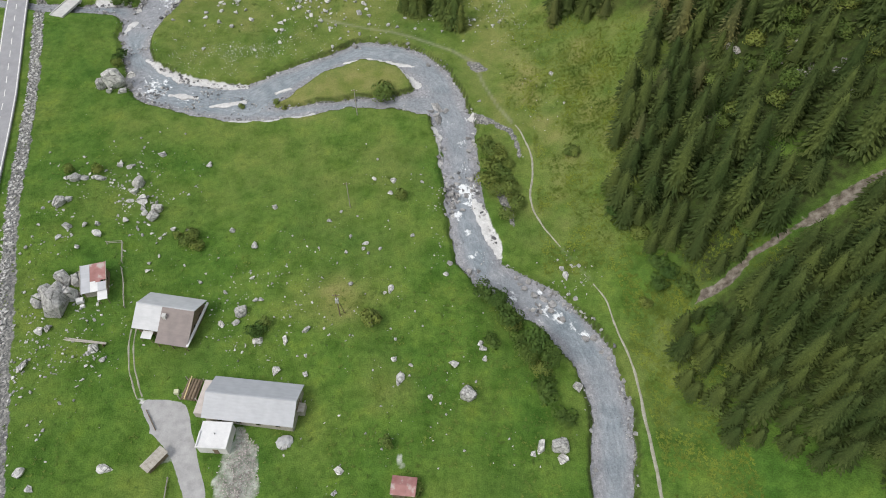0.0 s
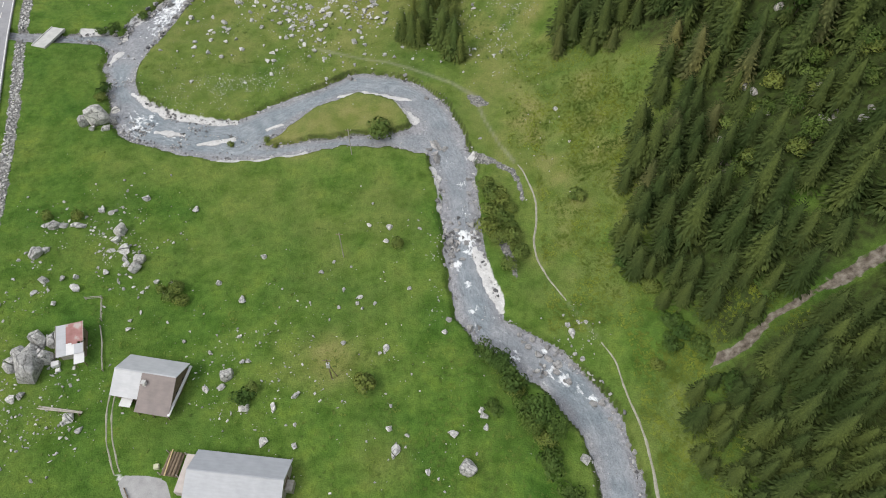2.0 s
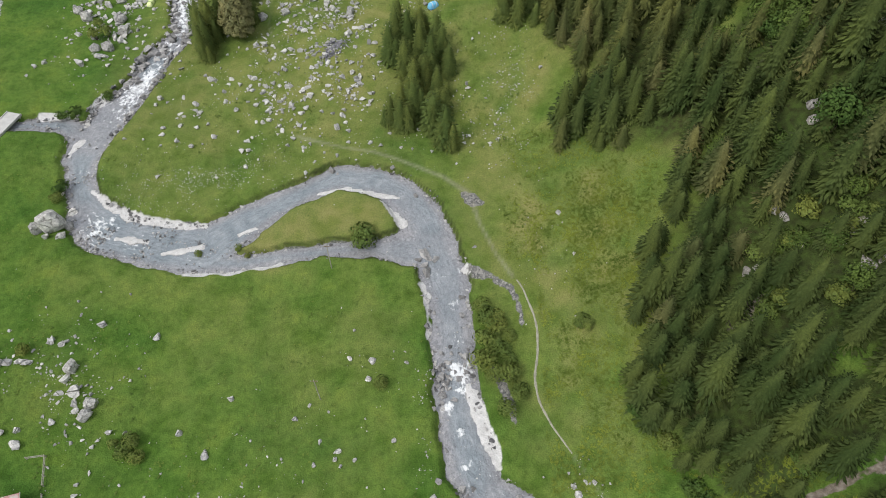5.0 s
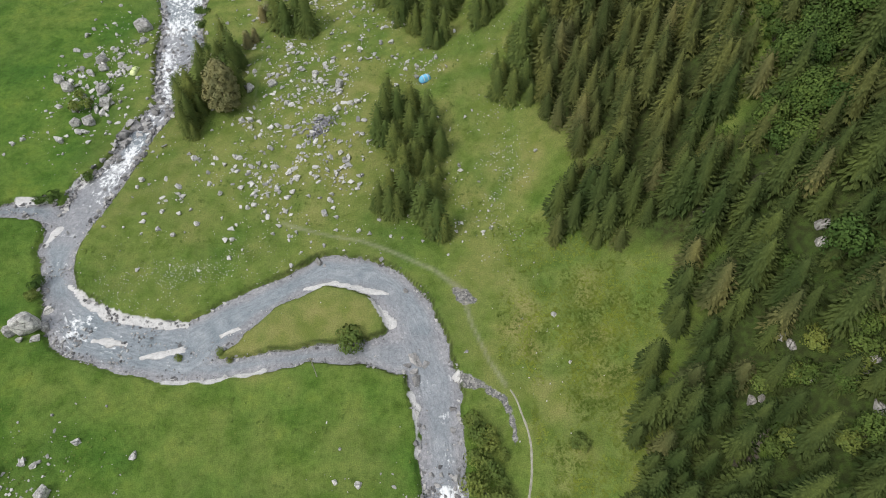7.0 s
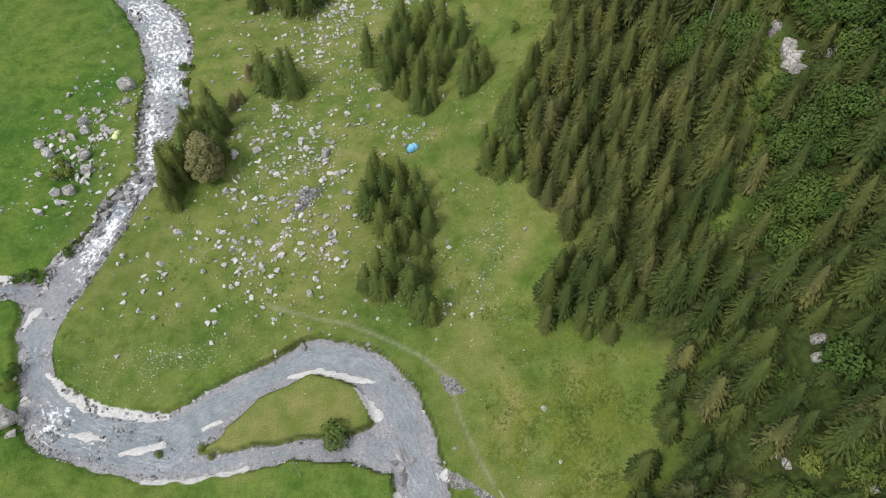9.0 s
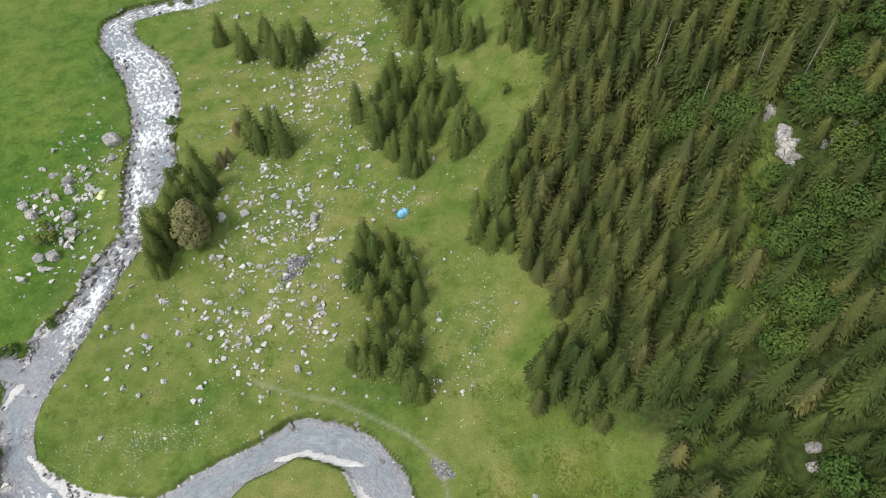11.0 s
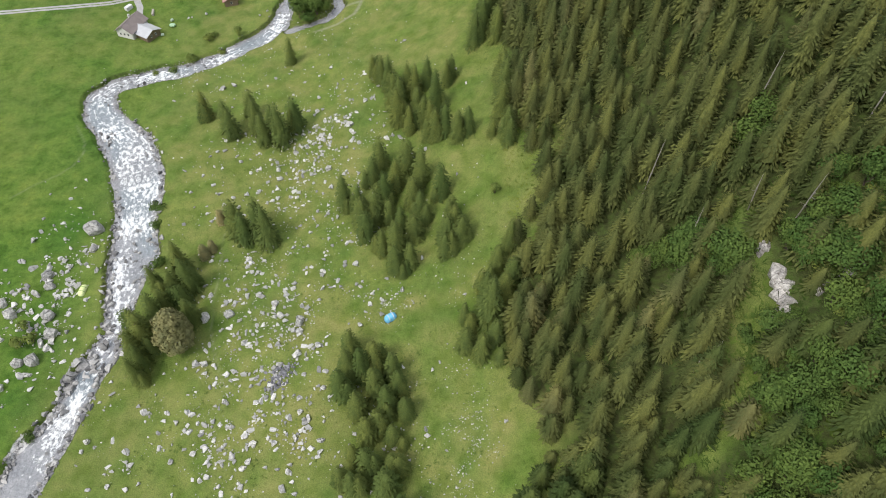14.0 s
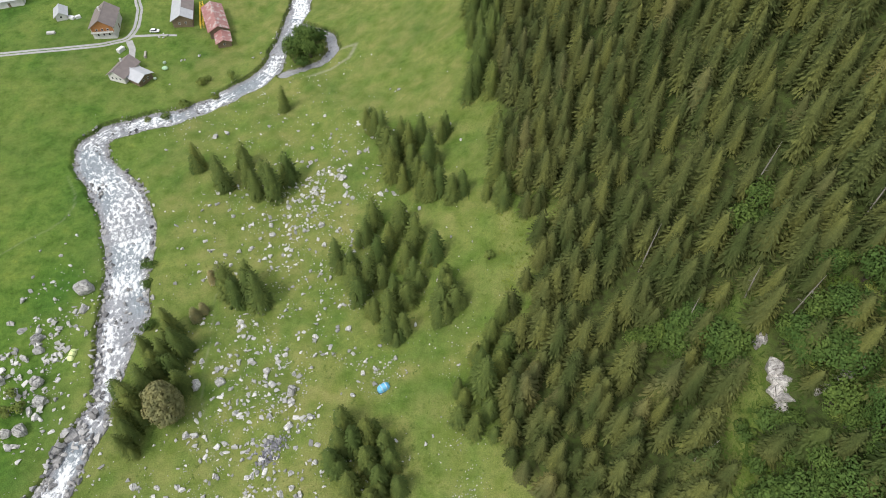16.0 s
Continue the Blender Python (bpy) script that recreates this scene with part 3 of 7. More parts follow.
M_ROOF_RED = sheet_metal("faded_red_roof_sheet", (0.27, 0.115, 0.105), (0.40, 0.21, 0.20), 0.55, rust=(0.42, 0.36, 0.34))
M_WHITE = plain("white_sheeting", (0.58, 0.58, 0.59), (0.72, 0.72, 0.72), 1.5, 0.6, relief=0.01)
M_GLASS = plain("dark_window_glass", (0.02, 0.022, 0.025), (0.05, 0.055, 0.06), 1.0, 0.1, relief=0.0, spec=0.6)
M_ASPHALT = plain("worn_asphalt", (0.255, 0.255, 0.272), (0.335, 0.335, 0.352), 2.5, 0.9, relief=0.01)
M_PAINT = plain("road_paint", (0.62, 0.62, 0.60), (0.80, 0.80, 0.78), 0.8, 0.7, relief=0.0)
M_CONCRETE = plain("pale_concrete", (0.40, 0.40, 0.39), (0.56, 0.555, 0.54), 1.5, 0.85, relief=0.01)
M_TENT_BLUE = plain("light_blue_tent_cloth", (0.11, 0.40, 0.66), (0.22, 0.56, 0.80), 0.9, 0.6, relief=0.03)
M_TENT_DARK = plain("dark_blue_tent_cloth", (0.02, 0.09, 0.22), (0.05, 0.16, 0.32), 0.9, 0.6, relief=0.03)
M_TENT_LIME = plain("lime_tent_cloth", (0.62, 0.70, 0.30), (0.76, 0.82, 0.44), 0.9, 0.6, relief=0.03)
M_TENT_GREEN = plain("green_tent_cloth", (0.10, 0.22, 0.05), (0.18, 0.32, 0.09), 0.9, 0.6, relief=0.03)
M_YELLOW = plain("yellow_crane_paint", (0.55, 0.36, 0.02), (0.72, 0.50, 0.05), 0.8, 0.5, relief=0.0)
M_CARWHITE = plain("white_car_paint", (0.72, 0.72, 0.72), (0.82, 0.82, 0.82), 2.0, 0.25, relief=0.0, spec=0.6)
M_RUBBER = plain("black_rubber", (0.02, 0.02, 0.02), (0.04, 0.04, 0.04), 0.5, 0.9, relief=0.0)
M_WIRE = plain("grey_wire", (0.12, 0.12, 0.12), (0.2, 0.2, 0.2), 1.0, 0.5, relief=0.0)


# ---- ground: one sheet, fine in the valley and coarse to the horizon ----
def spaced(lo, hi, step, reach):
    core = list(np.arange(lo, hi, step))
    grow, s = [], step
    at = core[-1]
    while at < reach:
        s *= 1.22
        at += s
        grow.append(at)
    before, s, at = [], step, lo
    while at > -reach:
        s *= 1.22
        at -= s
        before.append(at)
    return np.array(before[::-1] + core + grow)


def grid_mesh(name, gx, gy, keep=None):
    """A sheet over the crossings; z to be set. keep: which crossings are wanted."""
    nx, ny = len(gx), len(gy)
    index = np.arange(nx * ny).reshape(ny, nx)
    quads = np.stack([index[:-1, :-1], index[:-1, 1:], index[1:, 1:], index[1:, :-1]], -1).reshape(-1, 4)
    if keep is not None:
        quads = quads[keep.ravel()[quads].any(1)]
    used, quads = np.unique(quads, return_inverse=True)
    quads = quads.reshape(-1, 4)
    xx, yy = np.meshgrid(gx, gy)
    return used, quads, xx.ravel()[used], yy.ravel()[used]


def sheet(name, quads, x, y, z):
    me = bpy.data.meshes.new(name)
    me.vertices.add(len(x))
    me.vertices.foreach_set("co", np.stack([x, y, z], -1).astype(np.float32).ravel())
    me.loops.add(quads.size)
    me.loops.foreach_set("vertex_index", quads.astype(np.int32).ravel())
    me.polygons.add(len(quads))
    me.polygons.foreach_set("loop_start", np.arange(0, quads.size, 4, dtype=np.int32))
    me.update(calc_edges=True)
    me.polygons.foreach_set("use_smooth", np.ones(len(quads), bool))
    return me


GX, GY = spaced(-150.0, 62.0, 0.72, 3000.0), spaced(26.0, 440.0, 0.72, 3000.0)
used, quads, gx, gy = grid_mesh("ground", GX, GY)
gz, c_gravel, c_pale, c_soil, c_trail, c_bank_soil_shade = ground(gx, gy, cover=True)
DRY_SPOTS = [(31, 156, 5), (27, 197, 7), (29, 205, 8), (33, 186, 6), (26, 150, 10), (-32, 205, 26), (-25, 235, 26), (-30, 300, 30), (-14, 290, 12), (5, 240, 8), (-40, 340, 14), (17, 118, 5), (-26, 158, 9), (-40, 150, 8), (-15, 157, 5), (60, 165, 9), (-12, 62, 5), (-24, 84, 7)]
dryness = np.zeros(len(gx))
for sx, sy, sr in DRY_SPOTS:
    dryness = np.maximum(dryness, 0.85 * np.exp(-((gx - sx) ** 2 + (gy - sy) ** 2) / sr**2))
# The spot at (-130, 385) only lightens the far meadow; its grass isn't dry.
for sx, sy, sr, amount in ((-25, 128, 30, 0.3), (-130, 385, 60, 0.3), (-60, 365, 40, 0.45), (28, 160, 30, 0.8), (15, 300, 30, 0.4), (10, 215, 14, 0.35), (33, 110, 16, 0.65), (38, 138, 24, 0.85), (48, 70, 14, 0.5)):
    dryness = np.maximum(dryness, amount * np.exp(-((gx - sx) ** 2 + (gy - sy) ** 2) / sr**2))
dryness = np.maximum(dryness, 0.58 * ease(120, 215, gy) * ease(-110, -80, gx))
dryness = np.clip(dryness * (0.35 + lumps(gx, gy, 5, 21)) + 0.25 * (lumps(gx, gy, 14, 22) - 0.45), 0, 1)
for sx, sy, sr in ((-17, 160, 7), (-25, 160, 8), (-34, 156, 7), (-43, 153, 6)):
    dryness = np.maximum(dryness, 1.0 * np.exp(-((gx - sx) ** 2 + (gy - sy) ** 2) / (1.25 * sr) ** 2))
me = sheet("ground", quads, gx, gy, gz)
layer = me.color_attributes.new("cover", "FLOAT_COLOR", "POINT")
layer.data.foreach_set("color", np.stack([c_gravel, c_pale, c_soil, dryness], -1).astype(np.float32).ravel())
me.attributes.new("trail", "FLOAT", "POINT").data.foreach_set("value", c_trail.astype(np.float32))
foot_x = np.interp(gy, [20, 40, 60, 76, 94, 104, 130, 150, 160, 167, 186, 200, 215, 233, 250, 275, 300, 334, 361, 480], [82, 68, 53, 53, 48, 42, 47, 53, 59, 47, 38, 40, 29, 24, 39, 45, 36, 30, 28, 34])
GLADES = [[(83, 234, 1.5), (81, 216, 2.5), (79.5, 205, 2.5), (75.5, 197, 2), (71.5, 188, 2), (61, 179, 2.5)], [(52, 274, 3), (44, 272, 3)], [(71, 109, 1.5), (76, 105, 1.5)], [(63, 119, 2.0), (65.5, 124, 2.0)]]
dark_ground = ease(-0.5, 2.0, chains_edge(GLADES, gx, gy)) * ease(0.0, 7.0, gx - foot_x - 2.0 + 5 * (lumps(gx, gy, 6, 23) - 0.5)) * ease(-1.0, 3.0, along(GULLY, gx, gy)[0])
# Wood litter joined with the painted soil-and-shade line of the cut banks.
me.attributes.new("dark_ground", "FLOAT", "POINT").data.foreach_set("value", np.maximum(dark_ground, c_bank_soil_shade).astype(np.float32))
tagged(mesh_part("ground", me, M_GROUND), "green alpine valley meadow with gravel river bed and worn tracks", "ground", kind="structure")

# ---- water: one sheet at the river's level ----
WX, WY = np.arange(-150.0, 60.0, 0.7), np.arange(-26.0, 446.0, 0.7)
xx, yy = np.meshgrid(WX, WY)
edge_w, level_w, white_w = river(xx, yy)
used, quads, wx, wy = grid_mesh("water", WX, WY, edge_w < 1.4)
level_w, white_w, edge_w = (a.ravel()[used] for a in (level_w, white_w, edge_w))
white_w = white_w * (0.25 + 0.75 * ease(-0.4, 2.4, -edge_w + 2.2 * (lumps(wx, wy, 4.5, 33) - 0.5))) * (0.55 + 0.9 * lumps(wx, wy, 9, 34))
white_w = white_w * np.where((wx < -75) & (wy < 240), 0.3 + 0.7 * ease(192, 218, wy + 1.3 * (wx + 95)), 1.0)
for fx, fy, fr, fv in ((6.4, 117.6, 3.2, 1.0), (7.4, 113.5, 2.4, 0.9), (3.4, 109.1, 1.8, 0.95), (5.0, 134.7, 1.8, 0.7), (6.1, 104.1, 1.6, 0.75), (7.0, 97.1, 1.5, 0.8), (6, 125, 3.5, 0.5), (15.9, 85.5, 1.8, 0.85), (19.8, 77.0, 1.8, 0.7), (26.6, 80.4, 2.4, 0.85), (32.2, 75.9, 1.8, 0.8), (22.9, 87.2, 2.0, 0.6), (24, 82, 5, 0.5), (29.5, 78.5, 2.0, 0.6), (-86, 158, 7, 0.66), (-97, 186, 6, 0.4), (-75, 153, 6, 0.42), (-64, 150, 5, 0.36), (-48, 158, 5, 0.3), (-96, 176, 4, 0.35), (1, 143, 5, 0.4)):
    white_w = np.maximum(white_w, fv * np.exp(-((wx - fx) ** 2 + (wy - fy) ** 2) / fr**2))
wz = level_w + (lumps(wx, wy, 1.6, 31) - 0.5) * (0.08 + 0.55 * white_w) + (lumps(wx, wy, 4, 32) - 0.5) * 0.5 * white_w
me = sheet("water", quads, wx, wy, wz)
me.attributes.new("white", "FLOAT", "POINT").data.foreach_set("value", white_w.astype(np.float32))
run_w, off_w = current(wx, wy)
me.attributes.new("flow", "FLOAT_VECTOR", "POINT").data.foreach_set("vector", np.stack([run_w, off_w, 0 * run_w], -1).astype(np.float32).ravel())
deep_w = ease(0.6, 3.2, -edge_w + 1.6 * (lumps(wx, wy, 5, 35) - 0.5)) * (0.25 + 0.75 * ease(0.35, 0.62, lumps(wx, wy, 16, 36)))
for chain, amount in ((LOWER, 1.0), (NORTH, 0.75), (SOUTH, 0.8)):
    deep_w = np.maximum(deep_w, amount * ease(1.0, 3.4, -along(chain, wx, wy)[0] + 1.2 * (lumps(wx, wy, 6, 37) - 0.5)) * (0.5 + 0.5 * lumps(wx, wy, 11, 38)))
me.attributes.new("deep", "FLOAT", "POINT").data.foreach_set("value", np.clip(deep_w, 0, 1).astype(np.float32))
tagged(mesh_part("water", me, M_WATER), "milky grey-blue mountain river with white rapids", "river", kind="structure")


# ---- road with painted lines ----
def ribbon(name, mid, half, lift, mat, parent=None, offset=0.0, dash=None):
    """A strip along a line of points, laid on the ground."""
    pts = []
    for (x0, y0), (x1, y1) in zip(mid, mid[1:]):
        n = max(1, int(math.hypot(x1 - x0, y1 - y0) / 3))
        pts += [(x0 + (x1 - x0) * k / n, y0 + (y1 - y0) * k / n) for k in range(n)]
    pts.append(mid[-1])
    bm = bmesh.new()
    rows = []
    run = 0.0
    for k, (x, y) in enumerate(pts):
        a, b = pts[max(0, k - 1)], pts[min(len(pts) - 1, k + 1)]
        d = Vector((b[0] - a[0], b[1] - a[1])).normalized()
        s = Vector((d.y, -d.x))
        z = float(land(np.array([x]), np.array([y]))[0]) + 0.35 + lift
        c = Vector((x, y)) + s * offset
        rows.append([bm.verts.new((c.x + s.x * h, c.y + s.y * h, zz)) for h, zz in ((-half, z - 0.5 if lift < 0.01 else z - 0.02), (-half, z), (half, z), (half, z - 0.5 if lift < 0.01 else z - 0.02))])
    for k, (a, b) in enumerate(zip(rows, rows[1:])):
        if dash and k % dash[1] >= dash[0]:
            continue
        for j in range(3):
            bm.faces.new((a[j], b[j], b[j + 1], a[j + 1]))
    bmesh.ops.recalc_face_normals(bm, faces=bm.faces)
    return part(name, bm, mat, parent)


def footpath(chain, label, name="footpath", mat=None, base=0.10, share=0.28):
    """A worn strip laid on the turf, its edges uneven."""
    pts = []
    for (x0, y0, r0), (x1, y1, r1) in zip(chain, chain[1:]):
        n = max(1, int(math.hypot(x1 - x0, y1 - y0) / 0.6))
        pts += [(x0 + (x1 - x0) * k / n, y0 + (y1 - y0) * k / n, r0 + (r1 - r0) * k / n) for k in range(n)]
    p = np.array(pts)
    keep = np.ones(9) / 9
    xs, ys = (np.convolve(np.pad(p[:, q], 4, "edge"), keep, "valid") for q in (0, 1))
    xs = xs + (lumps(xs, ys, 4, 71) - 0.5) * 0.5
    dx, dy = np.gradient(xs), np.gradient(ys)
    size = np.hypot(dx, dy)
    nx, ny = dy / size, -dx / size
    half = base + share * p[:, 2] + 0.14 * (lumps(xs, ys, 1.2, 72) - 0.5)
    rows = []
    for o in (-1.0, -0.4, 0.4, 1.0):
        px, py = xs + nx * half * o, ys + ny * half * o
        rows.append(np.stack([px, py, ground(px, py) + (0.08 if abs(o) < 0.9 else 0.0)], -1))
    n = len(xs)
    verts = np.concatenate(rows)
    faces = [(j * n + k, j * n + k + 1, (j + 1) * n + k + 1, (j + 1) * n + k) for j in range(3) for k in range(n - 1)]
    me = bpy.data.meshes.new(name)
    me.from_pydata([tuple(q) for q in verts], [], faces)
    me.update()
    return tagged(mesh_part(name, me, mat or M_TRAIL, smooth=True), label, "path", kind="structure")


M_TRAIL = plain("trodden_earth", (0.20, 0.20, 0.14), (0.40, 0.385, 0.32), 1.2, 0.95, relief=0.03)
for chain in (PATHS[0], PATHS[1][:8]):
    footpath(chain, "narrow trodden earth footpath through the grass")
M_LANE = plain("pale_lane_gravel", (0.27, 0.268, 0.268), (0.42, 0.416, 0.416), 1.5, 0.95, relief=0.02)


def beside(chain, off, half):
    """A wheel rut that runs beside the middle of a lane."""
    p = np.array(chain)
    d = np.gradient(p[:, :2], axis=0)
    d /= np.linalg.norm(d, axis=1)[:, None]
    return [(x + off * dy, y - off * dx, half) for (x, y, r), (dx, dy) in zip(p, d)]


for k, chain in enumerate(DRIVES[1:]):
    if k < 2:
        for side in (-1, 1):
            footpath(beside(chain, side * (0.5 if k == 0 else 0.85), 0.15 if k == 0 else 0.62), "pale wheel rut of the grassy lane across the meadow", "gravel_lane", M_TRAIL if k == 0 else M_LANE, 0.0, 1.0)
    else:
        footpath(chain, "pale gravel lane between green meadows", "gravel_lane", M_LANE, 0.0, 0.82)
footpath(DRIVES[0], "pale grey gravel drive widening into the farmyard", "gravel_drive", M_LANE, 0.0, 1.0)

road = tagged(ribbon("road", ROAD, ROAD_HALF, 0.0, M_ASPHALT), "grey two-lane mountain road with white lines", "road", kind="structure")
for off in (-ROAD_HALF + 0.35, ROAD_HALF - 0.35):
    ribbon("edge_line", ROAD, 0.11, 0.012, M_PAINT, road, off)
ribbon("centre_line", ROAD, 0.10, 0.012, M_PAINT, road, 0.0, (1, 2))


# ---- rocks ----
def island_stone(name, dark, light, rough=0.9):
    m, n, l, b = material(name, rough, 0, 0.3)
    geo = n.new("ShaderNodeNewGeometry")
    fine = noise_of(n, l, 0.3, 3)
    col = ramp(n, l, geo.outputs["Random Per Island"], [(0.0, dark), (0.55, tuple((a + c) / 2 for a, c in zip(dark, light))), (1.0, light)])
    col = blend(n, l, 0.6, col, ramp(n, l, fine, [(0.35, (0.6, 0.6, 0.6)), (0.65, (1.15, 1.15, 1.15))]), "MULTIPLY")
    l.new(col, b.inputs["Base Color"])
    bump(n, l, b, fine, 0.6, 0.05)
    return m


M_PEBBLES = island_stone("scattered_field_stones", (0.26, 0.26, 0.252), (0.66, 0.65, 0.63))
M_COBBLES = island_stone("river_cobbles", (0.09, 0.09, 0.095), (0.50, 0.49, 0.48), 0.7)


def rock_points(rng, corners, flat=0.7, boxy=0.8, split=0):
    """Corners and triangles of an angular stone about 1 m across, a little sunk; split: how often frost has cleft it."""
    bm = bmesh.new()
    skew = rng.uniform(-0.25, 0.25, 2)
    for _ in range(corners):
        q = rng.normal(size=3)
        q /= np.linalg.norm(q)
        q = np.sign(q) * np.abs(q) ** boxy * rng.uniform(0.72, 1.0)
        q[:2] += skew * q[2]
        q[2] = min(q[2], rng.uniform(0.6, 0.85))
        bm.verts.new(q)
    hull_made = bmesh.ops.convex_hull(bm, input=bm.verts[:])
    bmesh.ops.delete(bm, geom=[g for g in hull_made["geom_interior"] if isinstance(g, bmesh.types.BMVert)], context="VERTS")
    for k in range(split):
        a = rng.uniform(0, 3.1)
        n = Vector((math.cos(a), math.sin(a), rng.uniform(-0.35, 0.35))).normalized()
        off = n * rng.uniform(-0.25, 0.25)
        twin = bm.copy()
        for b, side in ((bm, 1), (twin, -1)):
            cut = bmesh.ops.bisect_plane(b, geom=b.verts[:] + b.edges[:] + b.faces[:], plane_co=off, plane_no=n, clear_inner=side > 0, clear_outer=side < 0)
            rim = [g for g in cut["geom_cut"] if isinstance(g, bmesh.types.BMEdge)]
            if rim:
                bmesh.ops.edgenet_fill(b, edges=rim)
            drop = Vector((0, 0, rng.uniform(-0.16, 0.0) if side < 0 else 0))
            bmesh.ops.translate(b, vec=n * side * rng.uniform(0.03, 0.07) + drop, verts=b.verts[:])
        tm = bpy.data.meshes.new("half")
        twin.to_mesh(tm)
        twin.free()
        bm.from_mesh(tm)
        bpy.data.meshes.remove(tm)
    if corners > 16:
        bmesh.ops.bevel(bm, geom=bm.edges[:], offset=0.03, segments=1, affect="EDGES")
    bmesh.ops.triangulate(bm, faces=bm.faces[:])
    bmesh.ops.recalc_face_normals(bm, faces=bm.faces[:])
    bm.verts.index_update()
    v = np.array([q.co[:] for q in bm.verts])
    f = [[q.index for q in p.verts] for p in bm.faces]
    bm.free()
    v *= (0.56 * rng.uniform(0.9, 1.12), 0.56 * rng.uniform(0.72, 1.0), 0.56 * flat * rng.uniform(0.8, 1.2))
    v[:, 2] -= v[:, 2].min() * 0.55
    return v, f


def mesh_of(name, verts, faces, mat):
    m = bpy.data.meshes.new(name)
    m.from_pydata([tuple(p) for p in verts], [], faces)
    m.materials.append(mat)
    m.update()
    return m


rng = np.random.default_rng(11)
ROCKS = [mesh_of("boulder", *rock_points(rng, 13 + k % 4, 0.8, 0.7, split=(0, 1, 0, 2, 1)[k % 5]), M_ROCK) for k in range(12)]
ROCKS_WET = [mesh_of("river_boulder", *rock_points(rng, 11 + k % 4, 0.7, 0.65, split=k % 2), M_WETROCK) for k in range(8)]


M_ROCK_GREAT = cracked("dark_grey_gneiss", (0.29, 0.287, 0.28), (0.66, 0.65, 0.63), (0.06, 0.056, 0.05), 3.2)
ROCKS_GREAT = [mesh_of("great_boulder", *rock_points(rng, 34, 0.85, 0.9, split=k % 2), M_ROCK_GREAT) for k in range(4)]


def boulder(x, y, size, label, group="", wet=False, tall=1.0, name="boulder"):
    kinds = ROCKS_WET if wet else ROCKS_GREAT if size > 3.3 else ROCKS
    ob = new(name, kinds[int(rng.integers(len(kinds)))])
    z = max(ground_at(x, y), water_at(x, y) - 0.02) if wet else ground_at(x, y)
    s = size * rng.uniform(0.85, 1.05)
    ob.matrix_world = pose(x, y, z - 0.06 * size, rng.uniform(-9, 9), rng.uniform(-9, 9), rng.uniform(0, 360)) @ Matrix.Diagonal((s, s, s * tall * rng.uniform(0.8, 1.15), 1))
    return tagged(ob, label, "boulder", group)


MEADOW_WEST = [(-85.2, 124.7, 2.4), (-83.0, 123.9, 1.9), (-78.7, 118.0, 3.4), (-79.3, 115.4, 2.1), (-76.2, 112.4, 2.3), (-79.2, 111.9, 2.0), (-75.3, 110.0, 1.8), (-72.2, 109.9, 2.8), (-74.7, 108.2, 1.8),
    (-72.4, 107.4, 3.0), (-78.5, 105.8, 1.7), (-88.5, 118.9, 2.3), (-90.2, 119.0, 1.6), (-94.5, 118.3, 2.8), (-96.7, 118.5, 1.8), (-92.6, 118.8, 1.8), (-95.1, 109.2, 3.0), (-93.4, 110.7, 1.8),
    (-90.5, 101.9, 2.2), (-86.8, 102.5, 1.2), (-84.3, 103.3, 1.5), (-83.6, 100.0, 2.7), (-91.3, 98.0, 1.7), (-86.6, 95.8, 1.4), (-75.8, 129.3, 2.2), (-62.5, 126.7, 1.9), (-42.8, 111.2, 1.5)]
MEADOW_HOUSES = [(-66.6, 103.8, 2.0), (-52.2, 103.7, 2.0), (-45.7, 99.4, 2.4), (-69.2, 90.8, 1.6), (-56.8, 88.6, 1.5), (-50.3, 85.6, 1.3), (-45.5, 80.0, 3.6), (-49.5, 76.8, 2.0), (-46.3, 77.5, 2.0),
    (-41.6, 83.3, 1.6), (-43.0, 83.1, 1.4), (-40.7, 73.1, 2.6), (-34.6, 73.2, 2.2), (-30.3, 75.7, 1.8), (-44.6, 89.5, 1.6)]
MEADOW_EAST = [(-18.1, 120.0, 1.6), (-13.0, 119.5, 2.1), (-13.5, 115.3, 1.6), (-5.4, 118.9, 1.1), (-25.6, 109.4, 1.3), (-28.4, 106.4, 1.5), (-22.8, 101.5, 1.2), (-19.1, 99.8, 1.7), (-19.2, 98.1, 1.1),
    (-23.3, 97.1, 1.2), (-18.1, 96.7, 1.1), (-15.3, 97.9, 1.3), (-7.5, 101.7, 1.2), (-12.4, 86.2, 2.3), (-13.5, 85.3, 1.1), (0.8, 90.6, 1.6), (-17.5, 127.1, 0.9), (28.9, 90.6, 2.3),
    (30.7, 93.5, 1.4), (28.3, 93.0, 1.4), (32.4, 93.5, 1.2), (30.7, 84.6, 1.1), (29.2, 85.8, 1.0), (31.3, 157.6, 1.8), (33.8, 145.3, 1.3)]
